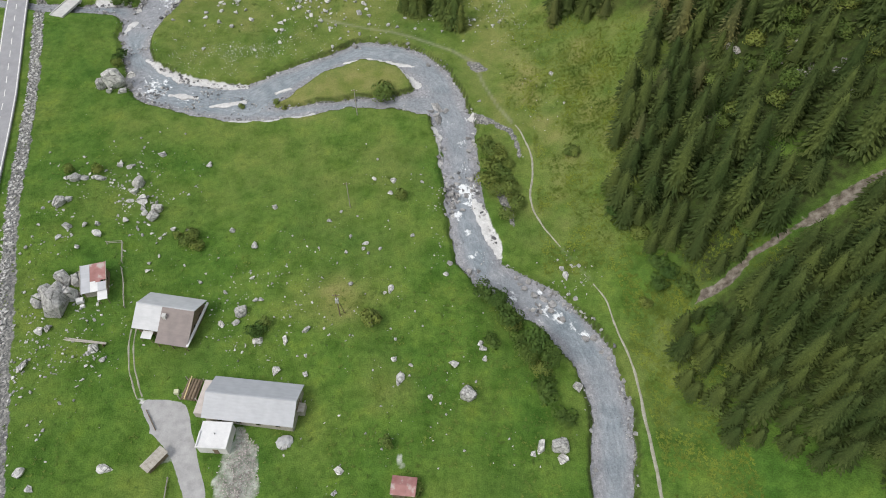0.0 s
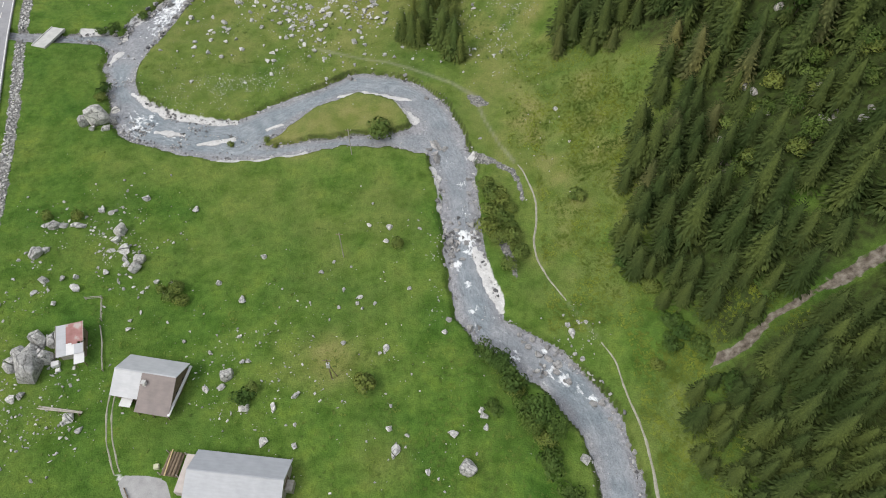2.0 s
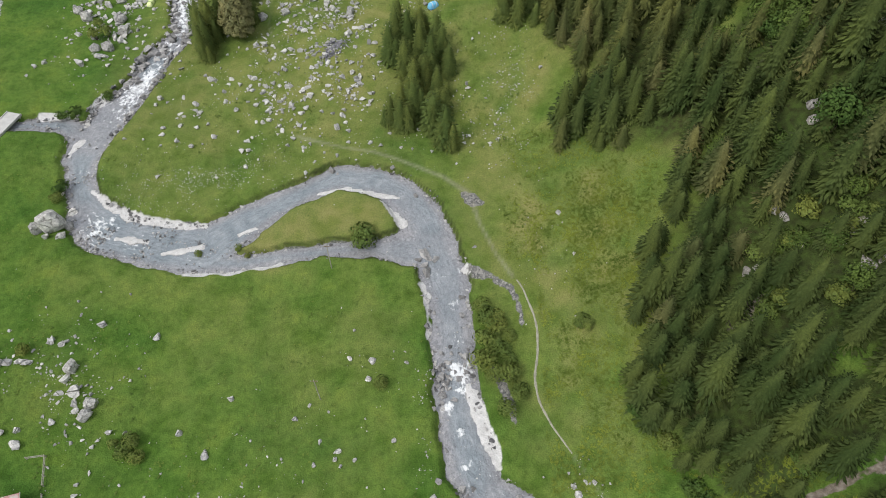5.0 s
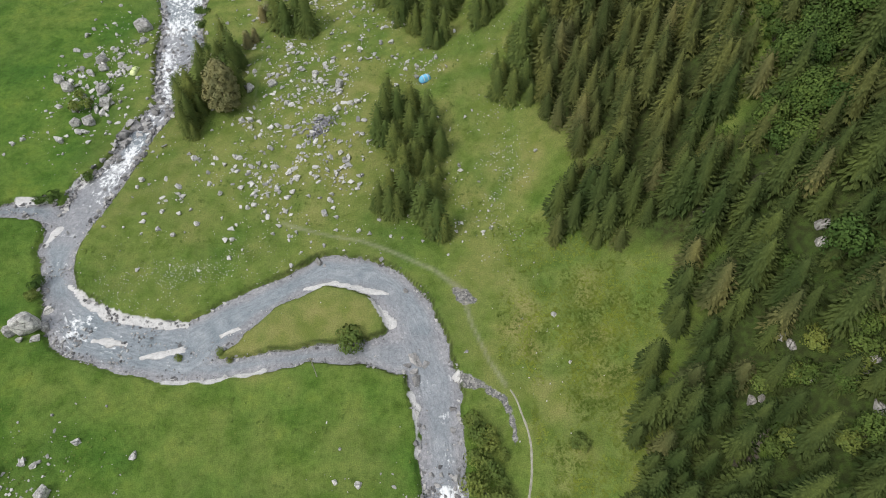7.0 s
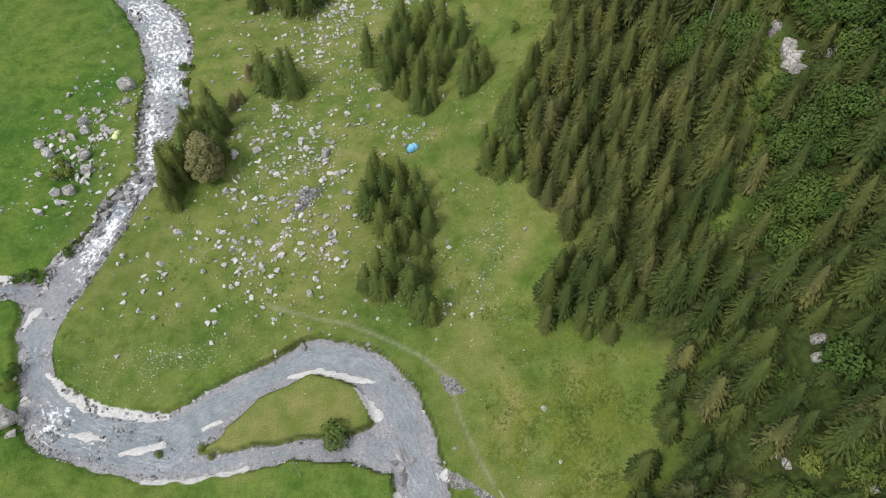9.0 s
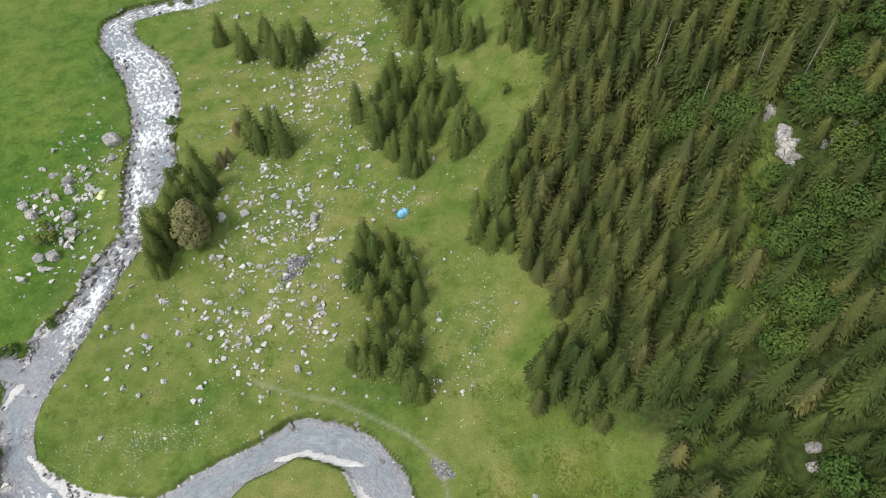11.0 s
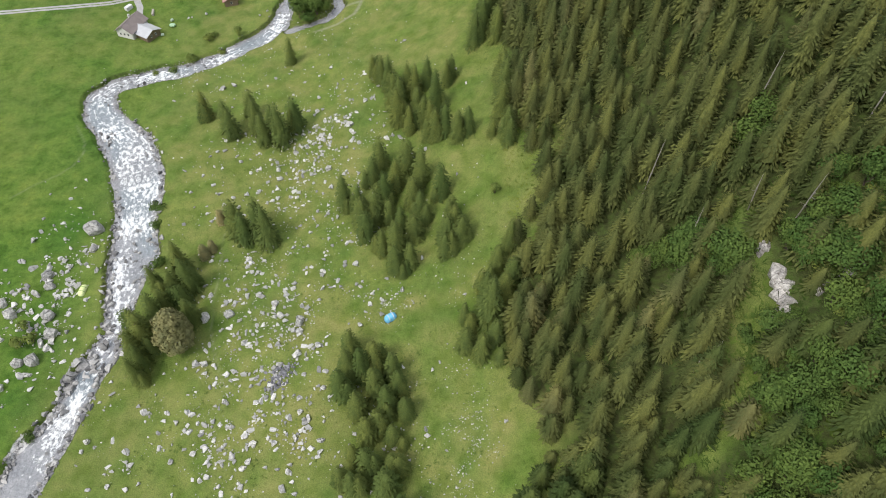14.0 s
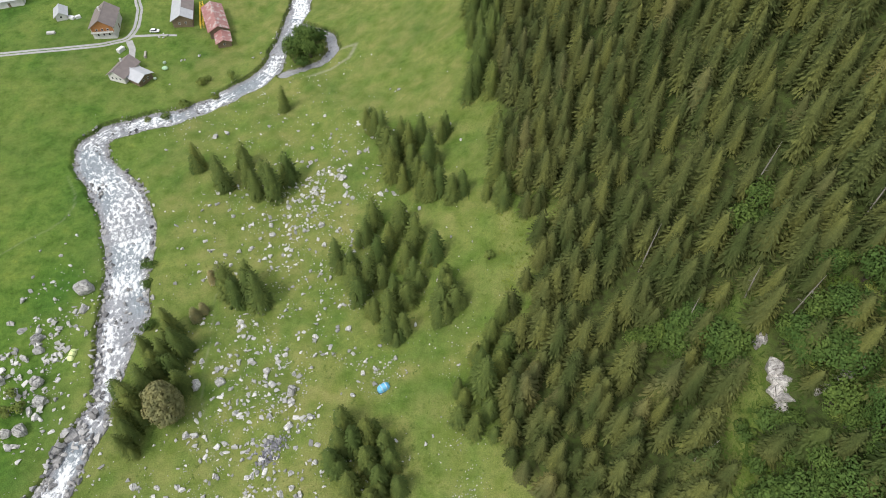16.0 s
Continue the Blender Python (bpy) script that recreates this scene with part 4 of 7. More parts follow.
MEADOW_SOUTH = [(5.2, 60.6, 4.3), (2.3, 68.0, 2.2), (8.8, 71.4, 2.0), (8.2, 72.8, 1.7), (9.3, 69.4, 1.7), (-2.8, 59.8, 1.6), (-9.5, 63.8, 3.1), (-10.4, 68.7, 1.5), (-6.9, 67.2, 1.2),
    (-31.8, 49.8, 2.4), (-35.6, 65.8, 2.4), (-29.3, 65.0, 1.9), (-20.2, 44.9, 2.4), (-29.9, 69.4, 1.2), (-65.0, 44.4, 2.8), (-80.3, 43.3, 2.1), (-77.4, 40.0, 1.9),
    (-75.0, 70.0, 2.7), (-72.1, 67.7, 1.7), (-75.8, 68.9, 1.4), (-87.0, 73.3, 2.0), (-85.6, 74.1, 2.0), (-87.9, 65.4, 2.6), (-87.8, 64.3, 1.9), (19.9, 49.9, 3.1), (23.5, 50.1, 4.5),
    (23.5, 47.3, 2.2), (18.1, 48.5, 1.3), (-20.8, 40.4, 1.7), (28.4, 62.7, 2.4), (-10.5, 73.3, 1.0), (-21.6, 87.9, 1.2)]
CAIRN_WEST = [(-85.6, 80.2, 7.6), (-89.0, 83.3, 4.2), (-86.4, 86.6, 4.0), (-83.2, 86.8, 3.6), (-89.6, 80.6, 4.0), (-87.0, 83.4, 4.6), (-83.6, 82.6, 4.2), (-96.6, 158.0, 7.6), (-100.2, 156.4, 3.6), (-93.4, 158.6, 3.8), (-94.2, 163.2, 2.4), (-94.2, 154.8, 2.8), (-99.2, 161.0, 2.6), (-97.4, 154.2, 2.4)]
FIELD_SOUTH = [(-81.4, 205.5, 2.3), (-72.6, 193.5, 1.6), (-77.5, 192.7, 1.6), (-67.6, 185.5, 1.9), (-82.0, 188.5, 1.2), (-61.9, 189.4, 2.0), (-57.4, 199.4, 1.6), (-52.1, 201.4, 1.8), (-51.4, 184.1, 1.7),
    (-72.1, 187.5, 1.4), (-67.8, 213.3, 1.9), (-61.2, 212.5, 2.3), (-52.6, 223.3, 1.7), (-38.7, 193.1, 1.4), (-36.0, 184.5, 1.7), (-48.9, 194.4, 1.6), (-27.1, 191.9, 3.0), (-29.0, 196.7, 1.4),
    (-18.1, 200.5, 1.8), (-30.8, 224.0, 2.4)]
FIELD_NORTH = [(-23.8, 201.8, 1.4), (-36.5, 210.0, 1.3), (-26.2, 233.5, 2.7), (1.6, 200.9, 2.0), (-8.9, 184.1, 1.0), (8.6, 184.9, 1.5), (-21.4, 243.8, 1.5), (-40.5, 260.5, 1.6), (-40.4, 247.6, 2.2),
    (-38.3, 265.5, 1.4), (-11.3, 255.8, 2.0), (-9.3, 247.5, 1.6), (-6.0, 240.7, 2.0), (-2.7, 241.9, 1.8), (3.2, 244.5, 1.6), (-55.9, 241.6, 4.4), (-55.4, 226.1, 2.4), (-53.1, 226.0, 2.4),
    (-55.2, 248.6, 2.0), (-48.1, 241.3, 3.6), (-32.1, 238.9, 2.9), (-26.6, 236.7, 3.7)]
FIELD_GROVE = [(-42.2, 231.5, 2.4), (-44.4, 223.7, 2.4), (-36.5, 213.9, 2.0), (-34.8, 214.3, 2.2), (-26.4, 226.9, 3.1), (-23.9, 221.1, 1.8), (-17.9, 221.0, 2.5), (-45.4, 214.7, 2.3), (-24.0, 210.7, 2.2),
    (-24.9, 204.2, 2.0), (-18.2, 203.7, 2.6), (-27.1, 209.0, 2.7), (-21.6, 209.1, 2.0), (1.5, 203.6, 2.4), (0.1, 207.5, 1.4), (6.3, 209.6, 1.4), (9.8, 205.3, 1.6), (-30.3, 213.1, 1.7),
    (-24.7, 214.2, 1.7), (-18.1, 217.1, 1.7), (-20.3, 228.7, 3.1), (-35.8, 202.9, 2.2), (-38.7, 205.2, 2.0)]
FIELD_UPPER = [(-30.0, 327.4, 2.2), (-26.1, 320.4, 2.4), (-24.0, 312.1, 2.2), (-15.7, 312.3, 2.6), (-17.3, 305.6, 1.8), (-35.2, 303.3, 1.8), (-57.3, 308.3, 1.6), (-52.1, 306.0, 1.2), (-69.8, 346.8, 2.2),
    (-65.6, 348.9, 2.4), (-26.2, 350.4, 2.2), (-88.0, 341.2, 1.4), (-29.7, 248.5, 2.0), (-32.3, 247.8, 1.6), (-57.4, 277.4, 1.8), (-59.9, 280.3, 1.6)]
RAPID_WEST = [(-99.5, 277.1, 6.2), (-108.6, 273.7, 1.8), (-118.7, 273.2, 2.0), (-105.7, 260.6, 1.2), (-120.4, 256.5, 1.0), (-122.2, 251.7, 1.4), (-97.8, 269.4, 3.9), (-109.2, 259.0, 3.6), (-107.2, 255.1, 3.5),
    (-110.6, 252.4, 2.9), (-104.7, 244.8, 4.3), (-101.9, 238.6, 4.6), (-101.3, 234.0, 2.4), (-104.0, 235.7, 2.7), (-116.1, 237.0, 3.1), (-108.2, 228.8, 3.9), (-104.2, 229.7, 4.5), (-106.3, 224.6, 3.0),
    (-104.1, 225.2, 2.6), (-110.5, 221.3, 3.0), (-120.0, 248.9, 3.9), (-115.8, 244.9, 4.4), (-94.7, 260.6, 2.5), (-100.8, 254.0, 2.2), (-119.3, 264.5, 2.6), (-114.7, 262.1, 3.3)]
RIVER_ROCKS = [(-91.2, 215.0, 3.6), (-93.5, 212.0, 2.2), (-95.5, 209.0, 1.8), (-27.6, 177.2, 2.6), (-25.8, 175.8, 1.6), (8.8, 92.8, 1.9), (1.6, 93.6, 1.4), (-1.6, 148.6, 4.0), (-2.2, 145.6, 2.6),
    (-1.4, 143.2, 3.2), (0.6, 147.4, 2.4), (-3.6, 147.2, 2.0), (7.0, 131.6, 1.4), (5.6, 127.5, 1.0), (-1.2, 128.4, 1.6), (2.0, 118.6, 1.4), (1.6, 115.5, 1.6), (3.4, 113.8, 1.4),
    (2.4, 112.2, 1.8), (5.0, 111.2, 1.4), (7.9, 117.6, 1.6), (3.6, 116.4, 1.2), (-4.6, 167.8, 1.4), (10.2, 149.8, 1.4), (-92.2, 224.8, 4.6), (-89.6, 228.3, 4.6), (-84.9, 234.9, 3.4),
    (-84.7, 227.0, 2.4), (-91.8, 221.8, 3.7)]
RIVER_ROCKS_LOW = [(17.6, 91.2, 1.6), (19.3, 88.2, 1.7), (21.3, 86.3, 2.0), (23.4, 85.3, 2.2), (25.4, 83.9, 2.0), (25.0, 82.1, 1.6), (27.5, 80.0, 1.8), (32.0, 74.9, 1.7), (33.9, 75.2, 2.0), (35.1, 71.7, 1.5), (38.9, 64.7, 1.6), (39.7, 60.9, 1.3), (26.4, 87.1, 1.6), (29.5, 83.6, 1.5), (6.5, 92.5, 1.8),
    (7.2, 136.5, 1.7), (0.5, 132.4, 1.3), (7.6, 121.3, 2.2), (0.5, 122.5, 1.5), (0.2, 117.2, 1.5), (2.4, 116.1, 1.9), (3.6, 119.7, 1.4), (0.6, 108.7, 1.2), (3.3, 100.4, 1.2), (1.6, 104.0, 1.1), (18.3, 89.4, 1.5), (21.9, 84.0, 1.3), (20.4, 90.2, 1.4), (36.6, 70.2, 1.2), (39.4, 53.0, 1.2), (26.6, 80.2, 1.2), (23.6, 88.2, 1.6), (28.2, 85.6, 1.4)]
for rows, text, group, tall in (
        (MEADOW_WEST, "pale grey angular boulder on the green meadow", "boulders in the western meadow", 1.0),
        (MEADOW_HOUSES, "pale grey boulder in grass near the farm buildings", "boulders near the farm", 1.0),
        (MEADOW_EAST, "light grey stone lying in short grass", "stones beside the river meadow", 0.9),
        (MEADOW_SOUTH, "rough light grey boulder in the lower meadow", "boulders in the lower meadow", 0.95),
        (CAIRN_WEST, "huge weathered grey boulder with cracked top", "great boulders", 1.25),
        (FIELD_SOUTH, "grey boulder among grass on the stony slope", "boulders of the stone field", 1.0),
        (FIELD_NORTH, "grey boulder beside spruces on the stony slope", "boulders of the stone field", 1.0),
        (FIELD_GROVE, "grey boulder in grass between the groves", "boulders of the stone field", 1.0),
        (FIELD_UPPER, "grey boulder on the upper stony pasture", "boulders of the stone field", 1.0),
        (RAPID_WEST, "grey angular boulder west of the rapids", "boulders beside the rapids", 1.1)):
    for x, y, s in rows:
        boulder(x, y, s * (1.2 if rows is MEADOW_WEST else 1.0), text, group, tall=tall)
for rows in (RIVER_ROCKS, RIVER_ROCKS_LOW):
    for x, y, s in rows:
        boulder(x, y, s, "wet grey boulder standing in the river", "boulders in the river", wet=True, name="river_boulder")

# middle-sized rocks strewn about, each a thing of its own: x, y, spread in x and y, how many, smallest, largest
STREWN = [(-40, 200, 24, 10, 12, 1.4, 2.6), (-30, 250, 22, 16, 14, 1.4, 2.6), (-32, 305, 26, 24, 30, 1.4, 3.0), (-106, 260, 13, 14, 8, 1.4, 2.6)]


def free_spot(x, y, room=0.6):
    a = np.array([x]), np.array([y])
    return river(*a)[0][0] > room and chains_edge(PATHS + DRIVES, *a)[0] > 0.3 and road_edge(*a)[0] > 1


for cx, cy, rx, ry, count, lo, hi in STREWN:
    made = 0
    while made < count:
        x, y = cx + rx * rng.normal() * 0.6, cy + ry * rng.normal() * 0.6
        if free_spot(x, y, 1.0):
            boulder(x, y, lo + (hi - lo) * rng.random() ** 2.5, "small grey boulder half sunk in the turf", "strewn small boulders")
            made += 1


def joined(name, pieces, mat, label, category, smooth=False):
    """Many small pieces (points, faces, poses as 3x4 arrays) in one mesh of kind stuff."""
    vs, fs, ns, at = [], [], [], 0
    for v, f, m, *nr in pieces:
        if nr:
            turn = m[:3, :2] / np.linalg.norm(m[:3, 0])
            ns.append(nr[0][:, :2] @ turn.T + nr[0][:, 2:] * (0, 0, 1))
        vs.append(v @ m[:3, :3].T + m[:3, 3])
        fs.append(np.asarray(f) + at)
        at += len(v)
    v, f = np.concatenate(vs), np.concatenate(fs)
    m = bpy.data.meshes.new(name)
    m.vertices.add(len(v))
    m.vertices.foreach_set("co", v.astype(np.float32).ravel())
    m.loops.add(f.size)
    m.loops.foreach_set("vertex_index", f.astype(np.int32).ravel())
    m.polygons.add(len(f))
    m.polygons.foreach_set("loop_start", np.arange(0, f.size, f.shape[1], dtype=np.int32))
    m.polygons.foreach_set("use_smooth", np.full(len(f), smooth))
    m.update(calc_edges=True)
    if ns:
        soften(m, np.concatenate(ns))
    return tagged(mesh_part(name, m, mat), label, category, kind="stuff")


def placed(x, y, z, sx, sy, sz, turn, tx=0.0, ty=0.0):
    c, s = math.cos(turn), math.sin(turn)
    return np.array([[c * sx, -s * sy, tx * sz, x], [s * sx, c * sy, ty * sz, y], [0, 0, sz, z]])


PEBBLES = [rock_points(rng, 11, 0.6) for _ in range(8)]


def strew(name, spots, mat, label, wet=False, rim=1.2):
    """spots: x, y, spread x, spread y, count, smallest, largest."""
    xs, ys, ss = [], [], []
    for cx, cy, rx, ry, count, lo, hi in spots:
        xs.append(cx + rx * rng.normal(size=count) * 0.6)
        ys.append(cy + ry * rng.normal(size=count) * 0.6)
        ss.append(lo + (hi - lo) * rng.random(count) ** (2.2 if wet else 3.2))
    x, y, s = np.concatenate(xs), np.concatenate(ys), np.concatenate(ss)
    e = river(x, y)[0]
    ok = ((e > 0.8) if not wet else (e < rim)) & (chains_edge(PATHS + DRIVES, x, y) > 0.2) & (road_edge(x, y) > 0.2)
    clump = 0.6 * lumps(x, y, 6, 41) + 0.4 * lumps(x, y, 2.2, 42) + 0.3 * rng.random(len(x))
    ok &= clump > (0.62 if not wet else 0.35 + 0.16 * np.clip(-e, 0, 3))
    x, y, s = x[ok], y[ok], s[ok]
    z = ground(x, y)
    if wet:
        z = np.maximum(z, river(x, y)[1] + 0.02)
    pieces = []
    for k in range(len(x)):
        v, f = PEBBLES[int(rng.integers(8))]
        pieces.append((v, f, placed(x[k], y[k], z[k] - 0.05 * s[k], s[k] * rng.uniform(0.85, 1.15), s[k] * rng.uniform(0.8, 1.1), s[k] * rng.uniform(0.8, 1.2), rng.uniform(0, 6.3), rng.uniform(-0.15, 0.15), rng.uniform(-0.15, 0.15))))
    return joined(name, pieces, mat, label, "stones")


strew("field_stones", [(-40, 208, 36, 22, 1700, 0.3, 2.2), (-30, 250, 26, 30, 1000, 0.3, 2.2), (-32, 305, 34, 36, 1500, 0.3, 2.2), (-106, 250, 14, 28, 900, 0.35, 2.4), (-22, 232, 8, 10, 200, 0.5, 1.6), (-20, 315, 10, 14, 260, 0.5, 2.0), (-38, 208, 40, 26, 1100, 0.22, 0.7), (-28, 250, 30, 34, 900, 0.22, 0.7), (-30, 305, 38, 40, 1100, 0.22, 0.7), (-45, 375, 24, 14, 240, 0.3, 1.0), (-75, 350, 24, 12, 200, 0.3, 1.0)],
      M_PEBBLES, "loose pale grey stones strewn over the rough pasture")
strew("meadow_stones", [(-84, 110, 15, 18, 900, 0.25, 1.2), (-84, 68, 12, 18, 640, 0.22, 1.0), (-44, 82, 16, 16, 460, 0.2, 0.8), (-14, 98, 22, 26, 260, 0.2, 0.7), (-10, 60, 26, 20, 260, 0.2, 0.8), (21, 203, 6, 18, 900, 0.2, 0.6), (13, 192, 8, 10, 160, 0.25, 1.0), (20, 250, 10, 24, 160, 0.2, 0.6), (-1, 106, 2.0, 10, 120, 0.25, 0.7), (30, 90, 5, 6, 110, 0.2, 0.8), (28, 150, 10, 18, 90, 0.2, 0.5), (-62, 172, 24, 10, 2400, 0.16, 0.42), (-2, 240, 8, 5, 140, 0.3, 1.1), (14, 177, 14, 9, 80, 0.2, 0.6)],
      M_PEBBLES, "small pale stones lying in the meadow grass")
strew("river_stones", [(-93, 203, 12, 14, 700, 0.35, 2.2), (-99, 200, 4, 8, 500, 0.3, 1.6), (-92, 218, 3, 7, 200, 0.6, 2.6), (-86, 228, 8, 20, 700, 0.35, 2.8), (-86, 275, 14, 34, 1500, 0.35, 2.4), (-100, 325, 18, 22, 900, 0.35, 2.2), (-112, 348, 12, 9, 360, 0.3, 1.5), (-80, 364, 28, 12, 620, 0.3, 1.3), (-52, 400, 8, 30, 160, 0.25, 1.0), (-30, 395, 12, 20, 140, 0.2, 0.8)],
      M_COBBLES, "grey cobbles and rocks in the foaming rapids", wet=True)
strew("shoal_stones", [(4.5, 116, 5, 7, 260, 0.4, 1.5), (26, 82, 9, 6, 260, 0.3, 1.4), (-80, 156, 15, 8, 800, 0.25, 1.1), (-88, 160, 6, 6, 260, 0.3, 1.5), (-64, 151, 14, 6, 460, 0.25, 0.8), (-96, 176, 4, 12, 260, 0.3, 1.0), (-12, 155, 10, 8, 180, 0.2, 0.6), (-45, 157, 16, 10, 160, 0.2, 0.5), (-112, 194, 14, 4, 160, 0.25, 0.9), (3, 138, 6, 12, 110, 0.2, 0.9), (17, 137, 5, 5, 50, 0.2, 0.6), (38.4, 62, 1.2, 16, 240, 0.25, 0.8), (34, 62, 6, 18, 60, 0.2, 0.5), (10, 98, 6, 8, 90, 0.2, 0.5), (-97, 182, 6, 10, 120, 0.25, 0.9)],
      M_COBBLES, "grey cobbles on the shoals and edges of the river", wet=True, rim=0.1)

# stones washed along the banks, joined
bank_spots = []
for chain, foam, drop in COURSES:
    for (x0, y0, r0), (x1, y1, r1) in zip(chain, chain[1:]):
        far, t = math.dist((x0, y0), (x1, y1)), rng.random(int(2.4 * math.dist((x0, y0), (x1, y1))))
        side, nx, ny = rng.choice((-1, 1), len(t)), (y1 - y0) / far, -(x1 - x0) / far
        out = (r0 + (r1 - r0) * t + rng.normal(size=len(t)) * 0.45 - 0.1) * side
        bank_spots.append(np.stack([x0 + (x1 - x0) * t + nx * out, y0 + (y1 - y0) * t + ny * out], -1))
bank_spots = np.concatenate(bank_spots)
bank_spots = bank_spots[(lumps(*bank_spots.T, 7, 43) + 0.3 * rng.random(len(bank_spots)) > 0.62) & (np.abs(river(*bank_spots.T)[0]) < 1.4)]
heights = np.maximum(ground(*bank_spots.T), river(*bank_spots.T)[1])
pieces = []
for (xv, yv), zv in zip(bank_spots, heights):
    v, fc = PEBBLES[int(rng.integers(8))]
    s = 0.3 + 1.1 * rng.random() ** 2.2
    pieces.append((v, fc, placed(xv, yv, zv - 0.1 * s, s * rng.uniform(0.9, 1.4), s, s * rng.uniform(0.8, 1.2), rng.uniform(0, 6.3))))
joined("bank_stones", pieces, M_COBBLES, "grey stones washed along the river banks", "stones")

strew("dark_stone_heap", [(-31.9, 218.2, 2.2, 2.4, 130, 0.4, 1.6), (-30.4, 221.1, 2.2, 2.2, 130, 0.4, 1.6), (-28.4, 223.6, 2.0, 2.0, 110, 0.4, 1.5)], island_stone("dark_blue_grey_stone", (0.10, 0.10, 0.115), (0.36, 0.36, 0.39)), "dark blue-grey stones heaped in the stone field")

# stones of the road's embankment and of the rubble heap
pieces = []
t_road = rng.uniform(60, 260, 1500)
for yv in t_road:
    f = (yv - ROAD[1][1]) / (ROAD[2][1] - ROAD[1][1])
    xv = ROAD[1][0] + f * (ROAD[2][0] - ROAD[1][0]) + 5.7 + rng.uniform(0, 2.9) * 1.04
    if abs(yv - 193) < 4:
        continue
    v, fc = PEBBLES[int(rng.integers(8))]
    s = rng.uniform(0.35, 1.1)
    pieces.append((v, fc, placed(xv, yv, ground_at(xv, yv) - 0.05, s, s * 0.9, s, rng.uniform(0, 6.3))))
joined("embankment_stones", pieces, M_PEBBLES, "grey broken stone along the road embankment", "stones")
pieces = []
for k in range(1700):
    xv, yv = -39.4 + rng.normal() * 2.1, rng.uniform(33, 53)
    w = float(along(RUBBLE[1], np.array([xv]), np.array([yv]))[0][0])
    if w > 0.3 or (xv > -49 and xv < -41 and yv > 47.5):
        continue
    v, fc = PEBBLES[int(rng.integers(8))]
    s = rng.uniform(0.12, 0.42)
    pieces.append((v, fc, placed(xv, yv, ground_at(xv, yv) + max(0, -w) * 0.06, s, s, s, rng.uniform(0, 6.3))))
joined("rubble_heap", pieces, island_stone("pinkish_rubble", (0.26, 0.235, 0.22), (0.60, 0.55, 0.52)), "heap of pinkish grey rubble beside the barn", "rubble")


# ---- spruces ----
def spruce_points(rng, tall, wide, whorls, per, top_power=0.8, foot=0.05):
    """A spruce crown: a dense lobed inside and whorls of drooping, winged boughs.
    Gives points, triangles and the soft outward turn of the needles at each point."""
    v, f, nr = [], [], []
    sides, rings = 8, 5
    for q in range(rings):
        h = q / rings
        for k in range(sides):
            a = k * math.tau / sides + 0.35 * q
            rr = 0.52 * wide * (1 - h) ** top_power * rng.uniform(0.75, 1.15) + 0.05
            v.append((rr * math.cos(a), rr * math.sin(a), tall * (foot + 0.02 + (0.93 - foot) * h)))
            nr.append((math.cos(a), math.sin(a), 0.45))
    v.append((0, 0, tall * 0.95))
    nr.append((0, 0, 1))
    for q in range(rings - 1):
        for k in range(sides):
            a, b = q * sides + k, q * sides + (k + 1) % sides
            f += [(a, b, b + sides), (a, b + sides, a + sides)]
    f += [((rings - 1) * sides + k, (rings - 1) * sides + (k + 1) % sides, rings * sides) for k in range(sides)]
    for w in range(whorls):
        h = w / (whorls - 1)
        reach = wide * (1 - h) ** top_power * rng.uniform(0.86, 1.1) + 0.22
        z = tall * (foot + (0.985 - foot) * h)
        n = max(9, round(3.4 * per * (1 - 0.6 * h)))
        turn = rng.uniform(0, 6.3)
        for k in range(n):
            a = turn + (k + rng.uniform(-0.45, 0.45)) * math.tau / n
            c, s = math.cos(a), math.sin(a)
            size = reach * rng.uniform(0.8, 1.1)
            rise = -0.32 + 0.95 * h**1.4 + rng.uniform(-0.14, 0.14)
            z0 = z + rng.uniform(-0.5, 0.5) * tall / whorls
            wing = 0.04 * size + rng.uniform(0.07, 0.15)
            root = rng.uniform(0.3, 0.7)
            b, tilt = len(v), rng.uniform(-0.05, 0.05)
            for out, across, up in ((root, 0, 0.03), (root + 0.2, wing, tilt), (root + 0.2, -wing, -tilt), (root + rng.uniform(0.3, 0.42), rng.uniform(-0.5, 0.5) * wing, -0.05)):
                q = size * out
                v.append((q * c - across * s, q * s + across * c, z0 + q * rise + up * size))
                nr.append(np.array((0.85 * c, 0.85 * s, 0.42 + 0.25 * h + 0.3 * (out - root))) + rng.normal(size=3) * 0.08)
            f += [(b, b + 2, b + 3), (b, b + 3, b + 1)]
    nr = np.array(nr)
    return np.array(v), f, nr / np.linalg.norm(nr, axis=1)[:, None]


def soften(me, normals):
    """Needles scatter light as a soft mass: points turn as the crown does."""
    me.polygons.foreach_set("use_smooth", [True] * len(me.polygons))
    me.normals_split_custom_set_from_vertices([tuple(q) for q in normals])


def trunk_mesh(name, tall, r, mat):
    bm = bmesh.new()
    rod(bm, (0, 0, -0.6), (0, 0, tall * 0.5), r, r * 0.6, 7)
    rod(bm, (0, 0, tall * 0.5), (0, 0, tall * 0.97), r * 0.6, 0.03, 6)
    m = bpy.data.meshes.new(name)
    bm.to_mesh(m)
    bm.free()
    m.materials.append(mat)
    return m


rng = np.random.default_rng(5)
DARK_CROWNS = []   # the same crowns with darker needles
SPRUCES = []      # prototypes: (height, crown points, crown faces, crown mesh, trunk mesh)
